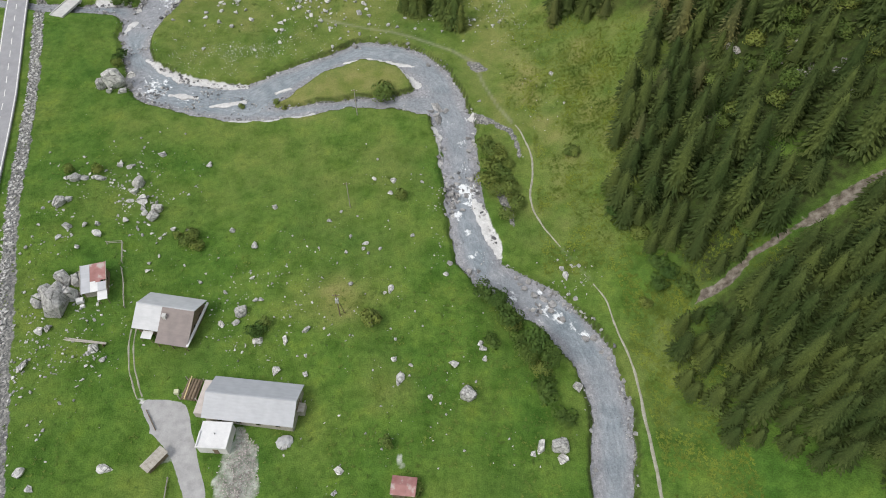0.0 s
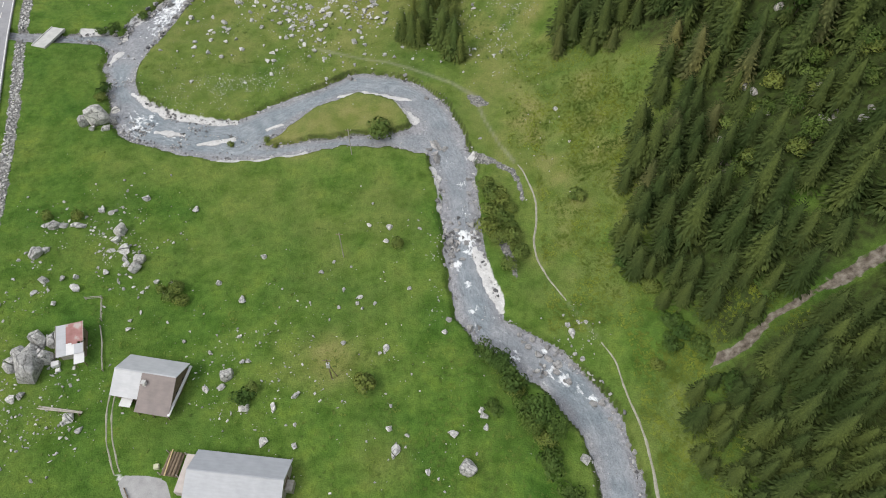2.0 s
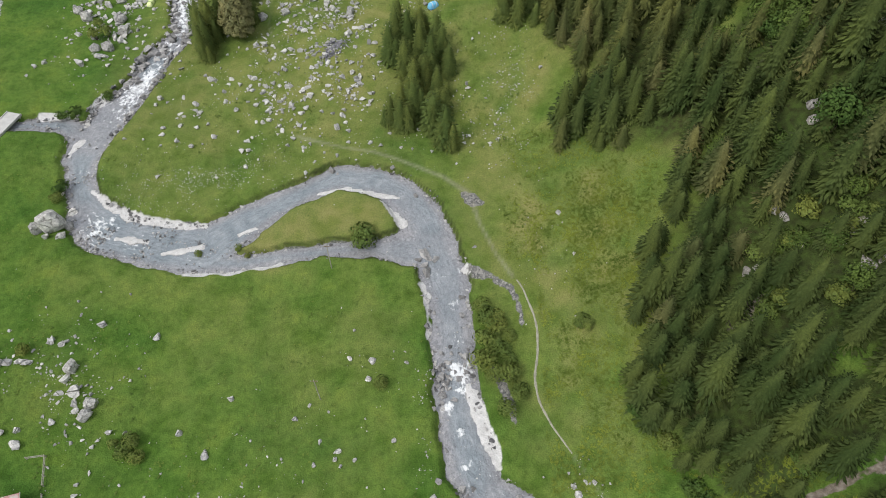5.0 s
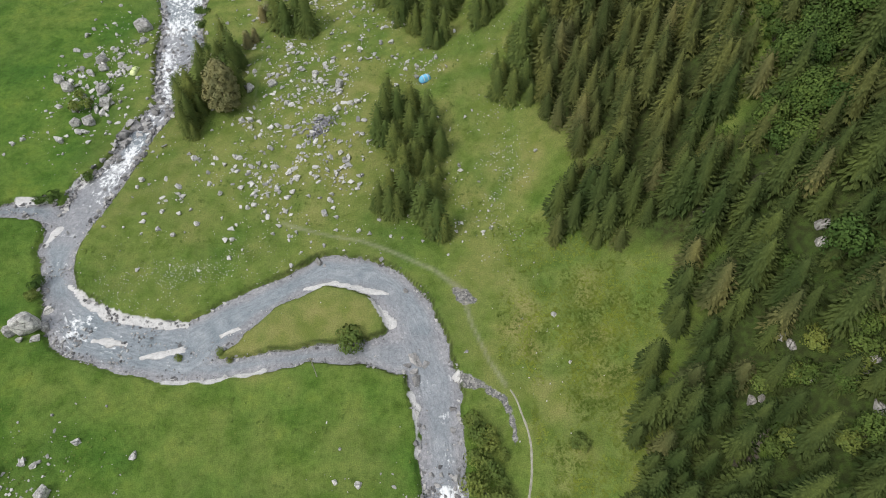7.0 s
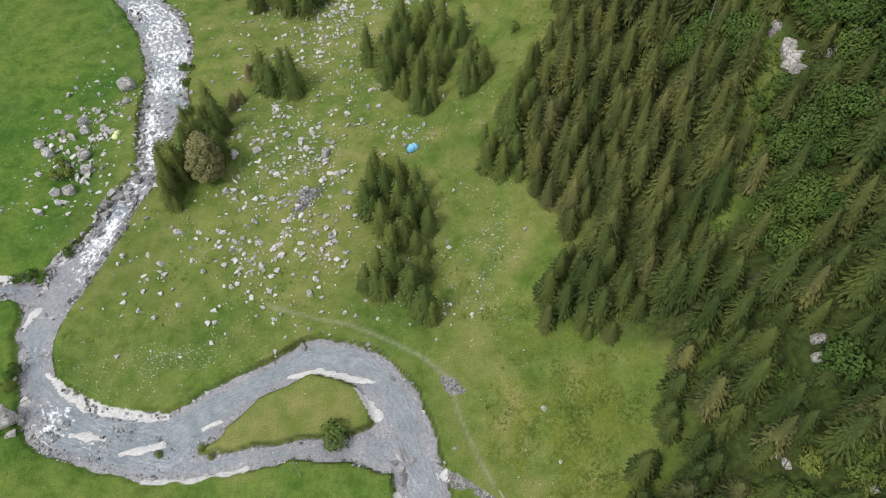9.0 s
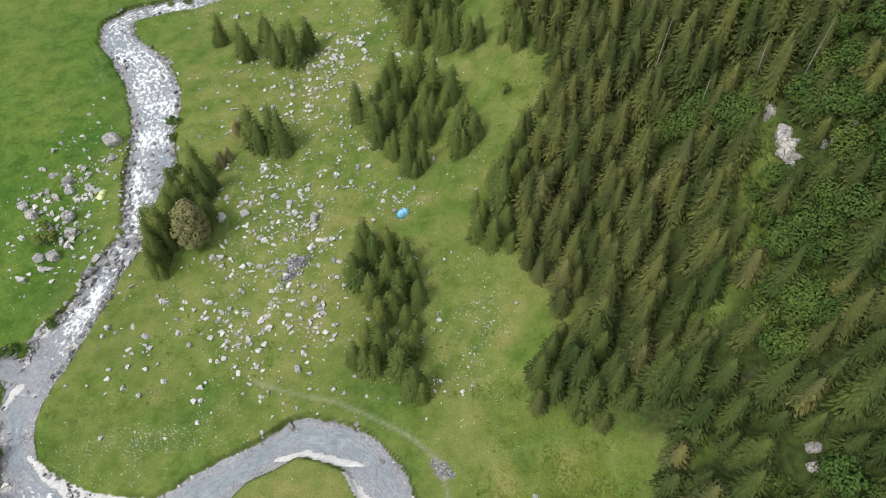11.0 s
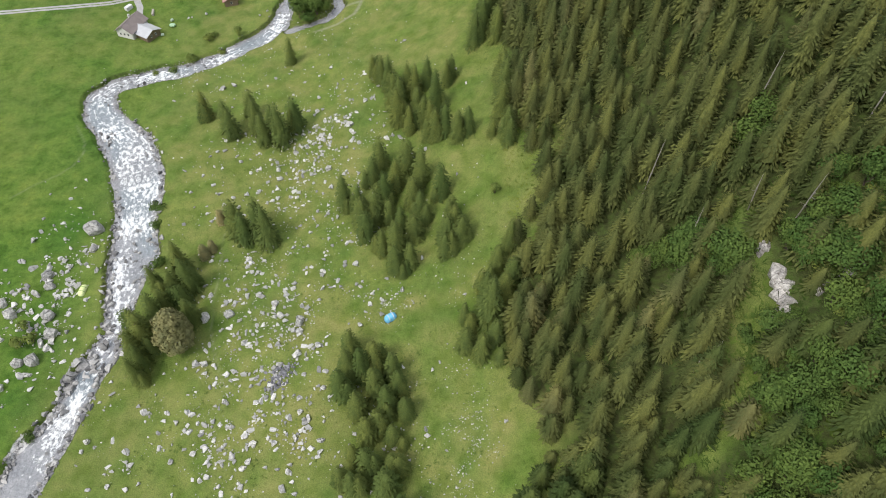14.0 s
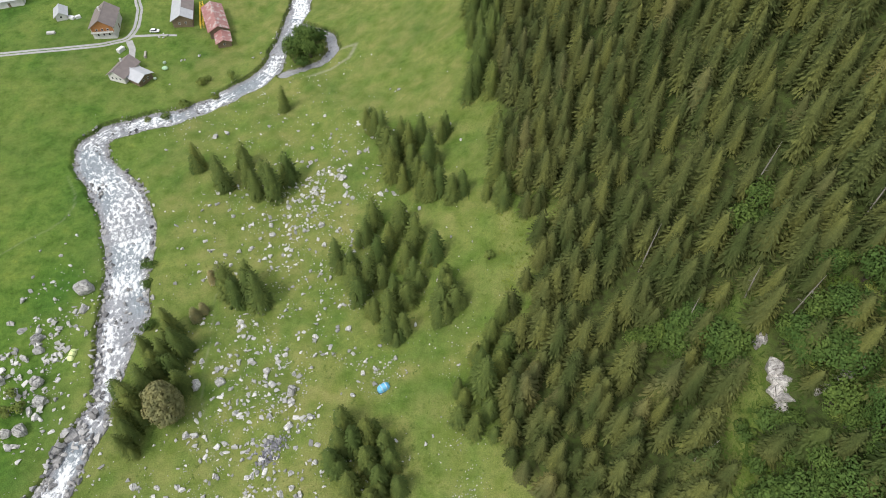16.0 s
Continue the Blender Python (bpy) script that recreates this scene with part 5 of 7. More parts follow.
for tall, wide, whorls, per, power, mat in ((17, 4.0, 19, 12, 0.72, M_NEEDLE), (14.5, 3.9, 17, 12, 0.62, M_NEEDLE), (19, 4.3, 21, 12, 0.78, M_NEEDLE), (11.5, 3.4, 15, 11, 0.56, M_NEEDLE), (9, 2.9, 12, 10, 0.52, M_NEEDLE), (16, 4.4, 18, 13, 0.60, M_NEEDLE), (12, 4.4, 22, 17, 0.34, M_NEEDLE_BROWN), (11, 3.6, 14, 12, 0.48, M_NEEDLE)):
    v, f, nr = spruce_points(rng, tall, wide, whorls, per, power)
    crown = mesh_of("crown", v, f, mat)
    soften(crown, nr)
    v, f, nr = spruce_points(rng, tall, wide, round(whorls * 0.85), per - 1, power, 0.14)
    dark_crown = crown.copy()
    dark_crown.materials[0] = M_NEEDLE_DARK
    DARK_CROWNS.append(dark_crown)
    SPRUCES.append((tall, v, f, crown, trunk_mesh("trunk", tall, 0.014 * tall + 0.05, M_BARK), nr))


def spruce(x, y, kind, scale, label, group):
    tall, v, f, crown, trunk, nr = SPRUCES[kind]
    s = scale
    root = empty("spruce_tree", pose(x, y, ground_at(x, y) - 0.15, rng.uniform(-2, 2), rng.uniform(-2, 2), rng.uniform(0, 360)) @ Matrix.Diagonal((s * rng.uniform(0.9, 1.15), s * rng.uniform(0.9, 1.15), s, 1)), label, "tree", group)
    mesh_part("trunk", trunk, None, root)
    # By y, southern trees of the wood take the darker needle copy.
    mesh_part("crown", DARK_CROWNS[kind] if group == "spruces of the wood" and y < 125 + 30 * rng.random() else crown, None, root)
    return root


BANK_CLUMP = [(-64.9, 256.8), (-61.7, 252.5), (-68.1, 247.5), (-76.3, 239.7), (-70.9, 222.9), (-70.6, 233.5), (-58.7, 240.5), (-72.5, 253.0), (-72.4, 229.2), (-63.0, 246.0), (-74.5, 233.0), (-69.5, 241.0), (-72.0, 236.0), (-66.0, 250.0), (-70.5, 226.5), (-67.5, 244.5)]
MID_CLUMP = [(-47.2, 269.4), (-39.5, 267.4), (-44.5, 275.6), (-50.7, 272.9), (-43.0, 270.5)]
UPPER_CLUMP = [(-72.4, 330.0), (-60.4, 319.1), (-55.0, 329.6), (-47.3, 313.3), (-40.9, 312.3), (-36.6, 319.6), (-51.5, 320.6), (-43.4, 358.3), (-45.5, 320.0), (-62.5, 322.0)]
RIDGE_CLUMP = [(-11.0, 276.3), (-6.9, 286.5), (-4.3, 292.7), (0.7, 282.5), (6.4, 274.2), (-7.8, 265.4), (-3.0, 258.9), (1.5, 250.7), (5.6, 251.7), (2.9, 265.4), (9.0, 281.3), (-15.8, 279.3), (-0.8, 270.3), (-2.2, 278.0), (4.4, 289.0), (-5.2, 271.5), (6.8, 261.0), (1.5, 257.5), (-9.5, 270.0), (8.4, 268.0)]
GLADE_CLUMP = [(18.1, 253.4), (20.6, 256.2), (17.5, 263.2), (15.5, 273.9), (19.0, 259.5), (16.8, 257.5)]
TOP_CLUMP = [(-9.0, 338.6), (-2.4, 329.5), (2.1, 317.2), (7.0, 319.9), (10.0, 305.6), (13.7, 296.4), (20.9, 291.8), (24.0, 292.5), (11.0, 322.9), (5.2, 304.4), (1.1, 311.2), (17.9, 319.1), (-5.5, 334.0), (4.5, 325.5), (8.0, 312.5), (12.5, 301.5), (14.5, 309.5), (17.0, 296.5), (-0.5, 322.0)]
TENT_CLUMP = [(-12.8, 215.5), (-8.3, 210.0), (-9.2, 191.6), (-12.2, 193.1), (-5.2, 196.5), (-0.3, 190.7), (3.8, 184.7), (4.8, 208.7), (-0.6, 211.2), (-3.7, 216.0), (-10.4, 226.1), (2.5, 215.7), (-5.8, 203.9), (-7.4, 220.5), (0.8, 219.5), (-9.0, 198.5), (1.6, 203.0), (-2.6, 206.6), (-11.0, 220.0), (-4.0, 222.5), (1.2, 196.0)]
for rows, text, group, lo, hi in (
        (BANK_CLUMP, "dark green spruce on the river bank among boulders", "spruces beside the rapids", 0.65, 0.95),
        (MID_CLUMP, "dark green spruce standing in the stone field", "spruces in the stone field", 0.75, 1.05),
        (UPPER_CLUMP, "dark green spruce on the upper stony pasture", "spruces on the upper pasture", 0.75, 1.05),
        (RIDGE_CLUMP, "slender green spruce in a grove above the pasture", "grove above the pasture", 0.6, 0.9),
        (GLADE_CLUMP, "small green spruce in the grassy glade", "glade spruces", 0.6, 0.85),
        (TOP_CLUMP, "green spruce in the upper grove on grass", "upper grove", 0.6, 0.95),
        (TENT_CLUMP, "dense green spruce in the grove below the tent", "grove below the tent", 0.6, 0.9)):
    for x, y in rows:
        kind = int(rng.choice([0, 1, 1, 3, 5, 7]))
        s = 1.1 * rng.uniform(lo, hi) * (1.25 if kind in (3, 7) else 1.0)
        spruce(x, y, kind, s, text, group)
        for _ in range(int(rng.integers(1, 3))):
            spruce(x + rng.uniform(-2.4, 2.4), y + rng.uniform(-2.4, 2.4), int(rng.choice([3, 4, 7])), rng.uniform(0.5, 0.9), text, group)
for x, y in ((-57.3, 278.1), (-55.5, 280.0)):
    spruce(x, y, 6, 0.5, "small brownish spruce with bare twigs in the stone field", "spruces in the stone field")

# the wood on the valley side: its outline in plan
WOOD = [(80, 20), (76.0, 39.5), (70.9, 39.2), (65.7, 42.4), (60.0, 46.9), (56.9, 48.8), (53.0, 53.9), (51.0, 57.7), (49.0, 61.7), (48.1, 68.0), (50.2, 74.1), (56.5, 77.0), (60, 87), (55.1, 86.6), (46.0, 92.9), (42.6, 97.6), (43.5, 104.0), (39.6, 108.0),
        (39.9, 113.0), (42.0, 117.5), (43.2, 121.0), (42.5, 125.5), (43.5, 131.0), (46.4, 136.8), (47.0, 142.0), (48.6, 148.0), (51.0, 152.5), (55.5, 157.0), (55.5, 161.0), (54.9, 165.2), (46.0, 167.0), (40.6, 169.0), (34.5, 173.5), (29.8, 181.5), (31.7, 186.0), (36.8, 191.5),
        (39.5, 196.6), (34.8, 200.6), (30.5, 213.0), (25.1, 216.0), (19.5, 221.0), (19.0, 231.0), (19.5, 240.0), (25.4, 244.5), (36.5, 255.0), (40.0, 268.0), (41.5, 274.3), (52.2, 276.8), (37.5, 277.0), (29.0, 287.0), (33.0, 293.0), (29.5, 304.0), (32.2, 309.7), (36.2, 316.0), (33.6, 331.0), (21.5, 333.0), (29.0, 356.0)]
WOOD_FAR = [(27.1, 382.9), (28.6, 393.2), (30, 450), (30, 480), (175, 480), (160, 330), (140, 280), (122, 190), (118, 120), (100, 20)]
WOOD_GAPS = [[(82.1, 232, 1.6), (81.1, 218.1, 2.2), (81.8, 211.9, 2.4), (79.9, 205.8, 2.2), (76.0, 198.3, 2.0), (72.5, 189, 1.6), (67.8, 183.5, 1.0)], 
             [(86, 214, 2.4), (84.5, 207, 2.4)], [(58.6, 165.6, 1.0), (66.0, 168.8, 1.2), (72.0, 168.8, 1.2)], [(78.8, 156, 0.7), (77.4, 150, 0.9)], [(71.4, 143.5, 0.6), (70.0, 136.5, 1.0), (73, 127.6, 0.8)], [(61.6, 117.8, 1.4), (64.6, 122.0, 1.4)], [(64.6, 127.0, 0.8), (66.0, 126.8, 0.8)], [(71, 109, 1.4), (76, 105, 1.4)], [(77.5, 125, 1.0), (81.5, 127.5, 1.0)], [(90.5, 209, 1.6), (97, 209.5, 1.6)], [(71, 117, 1.2)], [(80, 120.5, 1.6), (84, 109, 1.6)], [(88, 175, 2.0), (92, 185, 2.0)], [(51, 275, 2.0), (42, 271, 2.4)], [(x + 0.5, y - 1.0, r + 2.3) for x, y, r in GULLY], [(58, 87, 1.6), (66, 89.5, 1.2)]]
BROAD = [(66, 230, 6.0), (72, 223, 7.5), (97, 222, 8.0), (91, 212, 7.0), (93, 204, 6.0), (88, 247, 5.0), (73, 184, 4.5), (78, 179, 6.0), (75, 172, 4.0), (82, 188, 4.5), (90, 191, 6.0), (73, 134, 5.0), (75, 121, 6.5), (79, 147, 5.0), (66, 119.5, 3.5), (94, 228, 6.0), (56, 250, 2.5), (84, 130, 5.0), (78, 129, 7.0), (86, 118, 4.5), (90, 140, 6.0)]


def inside(poly, x, y):
    odd = False
    for (x0, y0), (x1, y1) in zip(poly, poly[1:] + poly[:1]):
        if (y0 > y) != (y1 > y) and x < x0 + (y - y0) * (x1 - x0) / (y1 - y0):
            odd = not odd
    return odd


spots = []
for lo, hi, step, stray in ((24, 88, 4.1, 1.6), (88, 470, 5.25, 2.4)):
    for j, gy_ in enumerate(np.arange(lo, hi, step * 0.87)):
        for gx_ in np.arange(16, 172, step):
            x = gx_ + (j % 2) * step / 2 + rng.uniform(-stray, stray)
            y = gy_ + rng.uniform(-stray, stray)
            if x > np.interp(y, [20, 126, 190, 283, 420], [92, 112, 116, 136, 168]):
                continue
            if inside(WOOD + WOOD_FAR, x - (1.2 if y > 88 else -0.8), y):
                spots.append((x, y))
sx, sy = np.array([p[0] for p in spots]), np.array([p[1] for p in spots])
clear = chains_edge(WOOD_GAPS, sx, sy) > 0
leafy = np.zeros(len(sx), bool)
for bx, by, br in BROAD:
    leafy |= (np.hypot(sx - bx, sy - by) < br) & (rng.random(len(sx)) < 0.68)
thin = lumps(sx, sy, 14, 51) < 0.07
rim = np.array([min(math.hypot(x - a, y - b) for a, b in WOOD[1:]) for x, y in spots])
order = [k for k in np.argsort(sx - 0.05 * sy) if clear[k] and not leafy[k] and not (thin[k] and rng.random() < 0.7)]
zs = ground(sx, sy)
near = set(order[:90])
pieces, brown, deep = [], [], []
for k in order:
    x, y = spots[k]
    edge_tree = rim[k] < 5.5
    kind = int(rng.choice([3, 4, 7, 1, 3] if edge_tree else [0, 1, 1, 2, 0, 5, 5, 3, 7]))
    s = rng.uniform(0.65, 1.05) if edge_tree else rng.uniform(0.64, 1.12)
    s *= 0.78 + 0.22 * float(ease(82, 108, y))
    if k in near:
        spruce(x, y, kind, s, "green spruce at the foot of the wooded valley side" if edge_tree else "tall green spruce in the dense wood on the valley side", "spruces of the wood")
    else:
        tall, v, f, crown, trunk, nr = SPRUCES[kind]
        m = placed(x, y, zs[k] - 0.3, s * rng.uniform(0.9, 1.15), s * rng.uniform(0.9, 1.15), s, rng.uniform(0, 6.3), rng.uniform(-0.03, 0.03), rng.uniform(-0.03, 0.03))
        # South of about y 182 the joined trees go to the darker needle copy.
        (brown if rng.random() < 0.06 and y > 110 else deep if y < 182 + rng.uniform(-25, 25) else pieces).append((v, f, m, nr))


def wood_material(name, dark, light):
    """Needles of the joined wood: the hue drifts from tree to tree by place."""
    m, n, l, b = material(name, 0.85, 0, 0.15)
    geo = n.new("ShaderNodeNewGeometry")
    tree, fine = noise_of(n, l, 5.5, 1.0, (1, 1, 0.15)), noise_of(n, l, 0.4, 3)
    col = ramp(n, l, fine, [(0.15, dark), (0.85, light)])
    col = blend(n, l, 1.0, col, ramp(n, l, tree, [(0.34, (0.58, 0.68, 0.62)), (0.5, (0.95, 0.96, 0.93)), (0.66, (1.28, 1.22, 1.06))]), "MULTIPLY")
    col = blend(n, l, 0.8, col, ramp(n, l, geo.outputs["Random Per Island"], [(0.0, (0.88, 0.89, 0.89)), (0.5, (1.0, 1.0, 1.0)), (1.0, (1.13, 1.12, 1.09))]), "MULTIPLY")
    l.new(col, b.inputs["Base Color"])
    through_light(n, l, b, col)
    return m


M_WOOD = wood_material("wood_needles", (0.063, 0.076, 0.026), (0.162, 0.181, 0.060))
M_WOOD_DRY = wood_material("wood_needles_dry", (0.098, 0.102, 0.040), (0.208, 0.210, 0.084))
# The darker needle copy carries the southern wood's darkness in its colour.
for name, rows, mat in (("spruce_wood", pieces, M_WOOD), ("spruce_wood", deep, wood_material("dark_wood_needles", (0.040, 0.060, 0.019), (0.118, 0.156, 0.047))), ("spruce_wood", brown, M_WOOD_DRY)):
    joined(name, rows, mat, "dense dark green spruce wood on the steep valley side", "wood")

# bare dead trunks that stand out of the wood
for x, y, tall in ((66.0, 248.5, 19), (88.1, 255.0, 17), (103.1, 239.0, 15), (89.2, 225.0, 17), (72.6, 231.0, 13), (83.5, 232.5, 11), (70.5, 203.0, 12), (67.5, 200.0, 11)):
    bm = bmesh.new()
    rod(bm, (0, 0, -0.5), (0.3, 0.1, tall * 0.6), 0.17, 0.13, 7)
    rod(bm, (0.3, 0.1, tall * 0.6), (0.35, 0.2, tall), 0.13, 0.03, 6)
    for k in range(14):
        h, a = tall * rng.uniform(0.35, 0.95), rng.uniform(0, 6.3)
        q = rng.uniform(0.5, 1.6) * (1.2 - h / tall)
        rod(bm, (0.3, 0.15, h), (0.3 + q * math.cos(a), 0.15 + q * math.sin(a), h - 0.1 * q), 0.035, 0.012, 4)
    ob = part("dead_trunk", bm, M_DEADWOOD, None)
    ob.matrix_world = pose(x, y, ground_at(x, y), rng.uniform(-4, 4), rng.uniform(-4, 4), rng.uniform(0, 360))
    tagged(ob, "bare grey dead spruce trunk standing in the wood", "tree", "dead trunks")


# ---- broad-leaved shrubs ----
def leaf_points(rng, wide, tall, lobes, leaves, leaf, egg=False):
    """Leaf blades set on several rounded lobes, with their soft outward turn."""
    v, f, nr = [], [], []
    centres = [(wide * 0.6 * rng.uniform(-1, 1), wide * 0.6 * rng.uniform(-1, 1), tall * rng.uniform(0.35, 0.75), rng.uniform(0.35, 0.6)) for _ in range(lobes)]
    if egg:
        centres = []
        for k in range(lobes):
            h, a = (k + 0.5) / lobes, k * 2.4
            r = wide * 0.78 * math.sin(math.pi * min(1.0, 0.22 + 0.78 * h)) ** 0.7 * rng.uniform(0.8, 1.1)
            centres.append((r * math.cos(a), r * math.sin(a), tall * (0.1 + 0.82 * h), rng.uniform(0.2, 0.32)))
    for k in range(leaves):
        cx, cy, cz, cr = centres[k % lobes]
        n = rng.normal(size=3)
        n[2] = abs(n[2]) * 0.9 - 0.25
        n /= np.linalg.norm(n)
        p = np.array((cx, cy, cz)) + n * np.array((wide, wide, tall * (0.35 if egg else 0.8))) * cr * rng.uniform(0.75, 1.1)
        p[2] = max(p[2], 0.1)
        t = np.cross(n, rng.normal(size=3))
        t /= np.linalg.norm(t)
        u = np.cross(n + rng.normal(size=3) * 0.5, t)
        u /= np.linalg.norm(u)
        s = leaf * rng.uniform(0.7, 1.3)
        soft = n + np.array((cx, cy, 0)) / wide * 0.6 + (0, 0, 0.35) + rng.normal(size=3) * 0.25
        nr += [soft / np.linalg.norm(soft)] * 4
        b = len(v)
        v += [p - t * s, p - u * s * 0.6, p + t * s, p + u * s * 0.6]
        up = np.cross(v[b + 1] - v[b], v[b + 2] - v[b])
        f.append((b, b + 1, b + 2, b + 3) if up @ soft > 0 else (b + 3, b + 2, b + 1, b))
    return np.array(v), f, nr


bx, by = -61.6, 232.6
broad = empty("conifer_tree", pose(bx, by, ground_at(bx, by) - 0.3, 0, 3, 20), "broad brownish conifer with thinning crown beside the rapids", "tree", "spruces beside the rapids")
v, f, nr = leaf_points(np.random.default_rng(61), 5.5, 18.5, 60, 9000, 0.36, egg=True)
crown = mesh_of("crown", v, f, SPRUCES[6][3].materials[0])
soften(crown, nr)
mesh_part("crown", crown, None, broad)
mesh_part("trunk", trunk_mesh("trunk", 17.0, 0.3, M_BARK), None, broad)
for x, y, kind, s, turn, text in (
        (-65.6, 258.6, 0, 1.0, 40, "tall dark green spruce at the upper end of the bank clump"), (-67.6, 261.4, 1, 0.85, 150, "dark green spruce on the river bank among boulders"),
        (-60.4, 264.6, 6, 0.5, 80, "small brownish spruce with bare twigs beside the bank clump"), (-58.2, 266.8, 6, 0.42, 200, "small brownish spruce with bare twigs beside the bank clump")):
    tree = empty("spruce_tree", pose(x, y, ground_at(x, y) - 0.15, 0, 0, turn) @ Matrix.Diagonal((s, s, s, 1)), text, "tree", "spruces beside the rapids")
    mesh_part("trunk", SPRUCES[kind][4], None, tree)
    mesh_part("crown", SPRUCES[kind][3], None, tree)
SHRUBS = []
for wide, tall, lobes, leaves, leaf, mat in ((2.6, 3.0, 11, 1000, 0.23, M_LEAF), (2.2, 2.3, 9, 800, 0.21, M_LEAF_OLIVE), (2.8, 6.0, 16, 1250, 0.25, M_LEAF), (1.5, 3.0, 8, 640, 0.21, M_LEAF_OLIVE)):
    v, f, nr = leaf_points(rng, wide, tall, lobes, leaves, leaf)
    foliage = mesh_of("foliage", v, f, mat)
    soften(foliage, nr)
    bm = bmesh.new()
    for k in range(5):
        a = k * 1.3
        rod(bm, (0, 0, -0.3), (wide * 0.4 * math.cos(a), wide * 0.4 * math.sin(a), tall * 0.6), 0.05 + 0.01 * tall, 0.02, 5)
    m = bpy.data.meshes.new("stem")
    bm.to_mesh(m)
    bm.free()
    m.materials.append(M_BARK)
    SHRUBS.append((foliage, m))


def shrub(x, y, kind, s, label, group):
    root = empty("shrub", pose(x, y, ground_at(x, y) - 0.1, 0, 0, rng.uniform(0, 360)) @ Matrix.Diagonal((s * rng.uniform(0.9, 1.2), s * rng.uniform(0.9, 1.1), s * rng.uniform(0.85, 1.15), 1)), label, "shrub", group)
    mesh_part("stem", SHRUBS[kind][1], None, root)
    mesh_part("foliage", SHRUBS[kind][0], None, root)


for x, y, kind, s in ((12.5, 82.4, 2, 0.75), (14.6, 79.6, 0, 1.35), (9.9, 84.7, 0, 1.1), (12.8, 84.6, 0, 0.9), (20.4, 70.8, 2, 1.05), (18.8, 68.9, 2, 0.8), (22.6, 67.4, 2, 0.9), (17.4, 72.4, 0, 1.2), (20.6, 66.4, 1, 1.2), (21.5, 61.0, 0, 1.1), (24.6, 56.1, 0, 1.0), (15.8, 77.4, 1, 1.0), (10.9, 72.7, 0, 0.8)):
    shrub(x, y, kind, s, "leafy green alder shrub on the river bank", "river bank shrubs")
for x, y, kind, s in ((12.6, 124.4, 1, 1.32), (14.7, 128.5, 1, 1.32), (11.6, 119.3, 1, 1.32), (15.5, 122.0, 1, 1.20), (12.6, 129.8, 1, 1.20), (16.6, 115.9, 1, 1.32), (19.0, 112.0, 1, 1.08), (13.8, 116.2, 1, 1.08), (17.4, 119.0, 1, 0.96), (11.2, 133.0, 1, 0.96), (16.0, 108.5, 1, 0.96), (18.0, 125.4, 1, 0.72)):
    shrub(x, y, kind, s, "yellow-green willow shrub between river and footpath", "willows beside the path")
shrub(-17.2, 152.7, 1, 1.75, "round leafy green bush on the grassy river island", "island bush")
for x, y, kind, s in ((-48.5, 151.2, 1, 0.6), (-58.5, 150.2, 1, 0.5), (-46.0, 149.5, 1, 0.4)):
    shrub(x, y, kind, s, "low olive bush on a gravel shoal", "shoal bushes")
for x, y, kind, s in ((-16.3, 77.1, 3, 1.5), (-15.1, 78.2, 3, 1.1), (-17.1, 78.4, 3, 1.0), (-40.6, 75.0, 0, 0.9), (-39.4, 77.0, 3, 0.9), (-10.7, 113.8, 1, 0.8), (-11.1, 49.7, 3, 1.0), (-62.7, 100.1, 1, 0.9), (-61.3, 102.0, 1, 0.9), (-64.6, 101.2, 3, 0.8), (-59.6, 98.8, 1, 0.8), (-97, 121, 1, 0.7), (-90, 121.5, 1, 0.8), (-5.6, 40.6, 1, 0.8)):
    shrub(x, y, kind, s, "olive green bush with dry twigs in the meadow", "meadow bushes")
for x, y, kind, s in ((34.6, 125.9, 3, 0.9), (33.4, 127.0, 1, 0.9), (49.2, 86.4, 0, 0.9), (46.0, 82.0, 1, 0.7), (52.0, 88.0, 0, 1.0), (30.8, 267.5, 3, 1.1), (42.6, 107.0, 0, 0.8), (54.5, 83.5, 0, 1.0), (66, 91, 0, 1.0), (50, 90.5, 0, 0.9), (58, 75, 0, 1), (54, 66, 1, 1.1), (55, 56, 1, 1.1), (47, 100, 1, 1.0)):
    shrub(x, y, kind, s, "leafy shrub on the grassy slope below the wood", "slope shrubs")
for x, y, kind, s in ((-80.6, 279.6, 0, 0.9), (-81.0, 286.5, 0, 1.0), (-75.6, 262.3, 0, 0.9), (-109.6, 234.7, 3, 1.4), (-110.2, 240.8, 3, 1.2), (-106.2, 236.4, 3, 1.3), (-104.5, 198.4, 0, 0.8), (-107.5, 198.0, 0, 0.7), (-99.2, 170.2, 0, 0.8), (-98.8, 166.4, 1, 0.8), (-97.6, 207.0, 0, 0.7)):
    shrub(x, y, kind, s, "green shrub beside the rapids", "shrubs beside the rapids")
for x, y, kind, s in ((-43, 389, 2, 1.4), (-39, 393, 2, 1.5), (-35, 397, 2, 1.3), (-40, 400, 2, 1.4), (-36, 390, 2, 1.3), (-44, 396, 2, 1.3), (-39, 387, 0, 1.3), (-33, 402, 0, 1.3), (-42, 405, 2, 1.2), (-41.5, 393, 2, 1.4), (-38, 403, 2, 1.2), (-33.5, 392, 0, 1.4), (-69.1, 381.8, 3, 1.3), (-81.6, 379.5, 1, 1.0), (-79.5, 382.0, 1, 0.8), (-93, 361, 1, 1.0), (-86, 367, 1, 1.1), (-75, 372, 1, 0.8), (-100, 359.5, 1, 0.7)):
    shrub(x, y, kind, s, "dark green alder on the upper river island", "upper river alders")
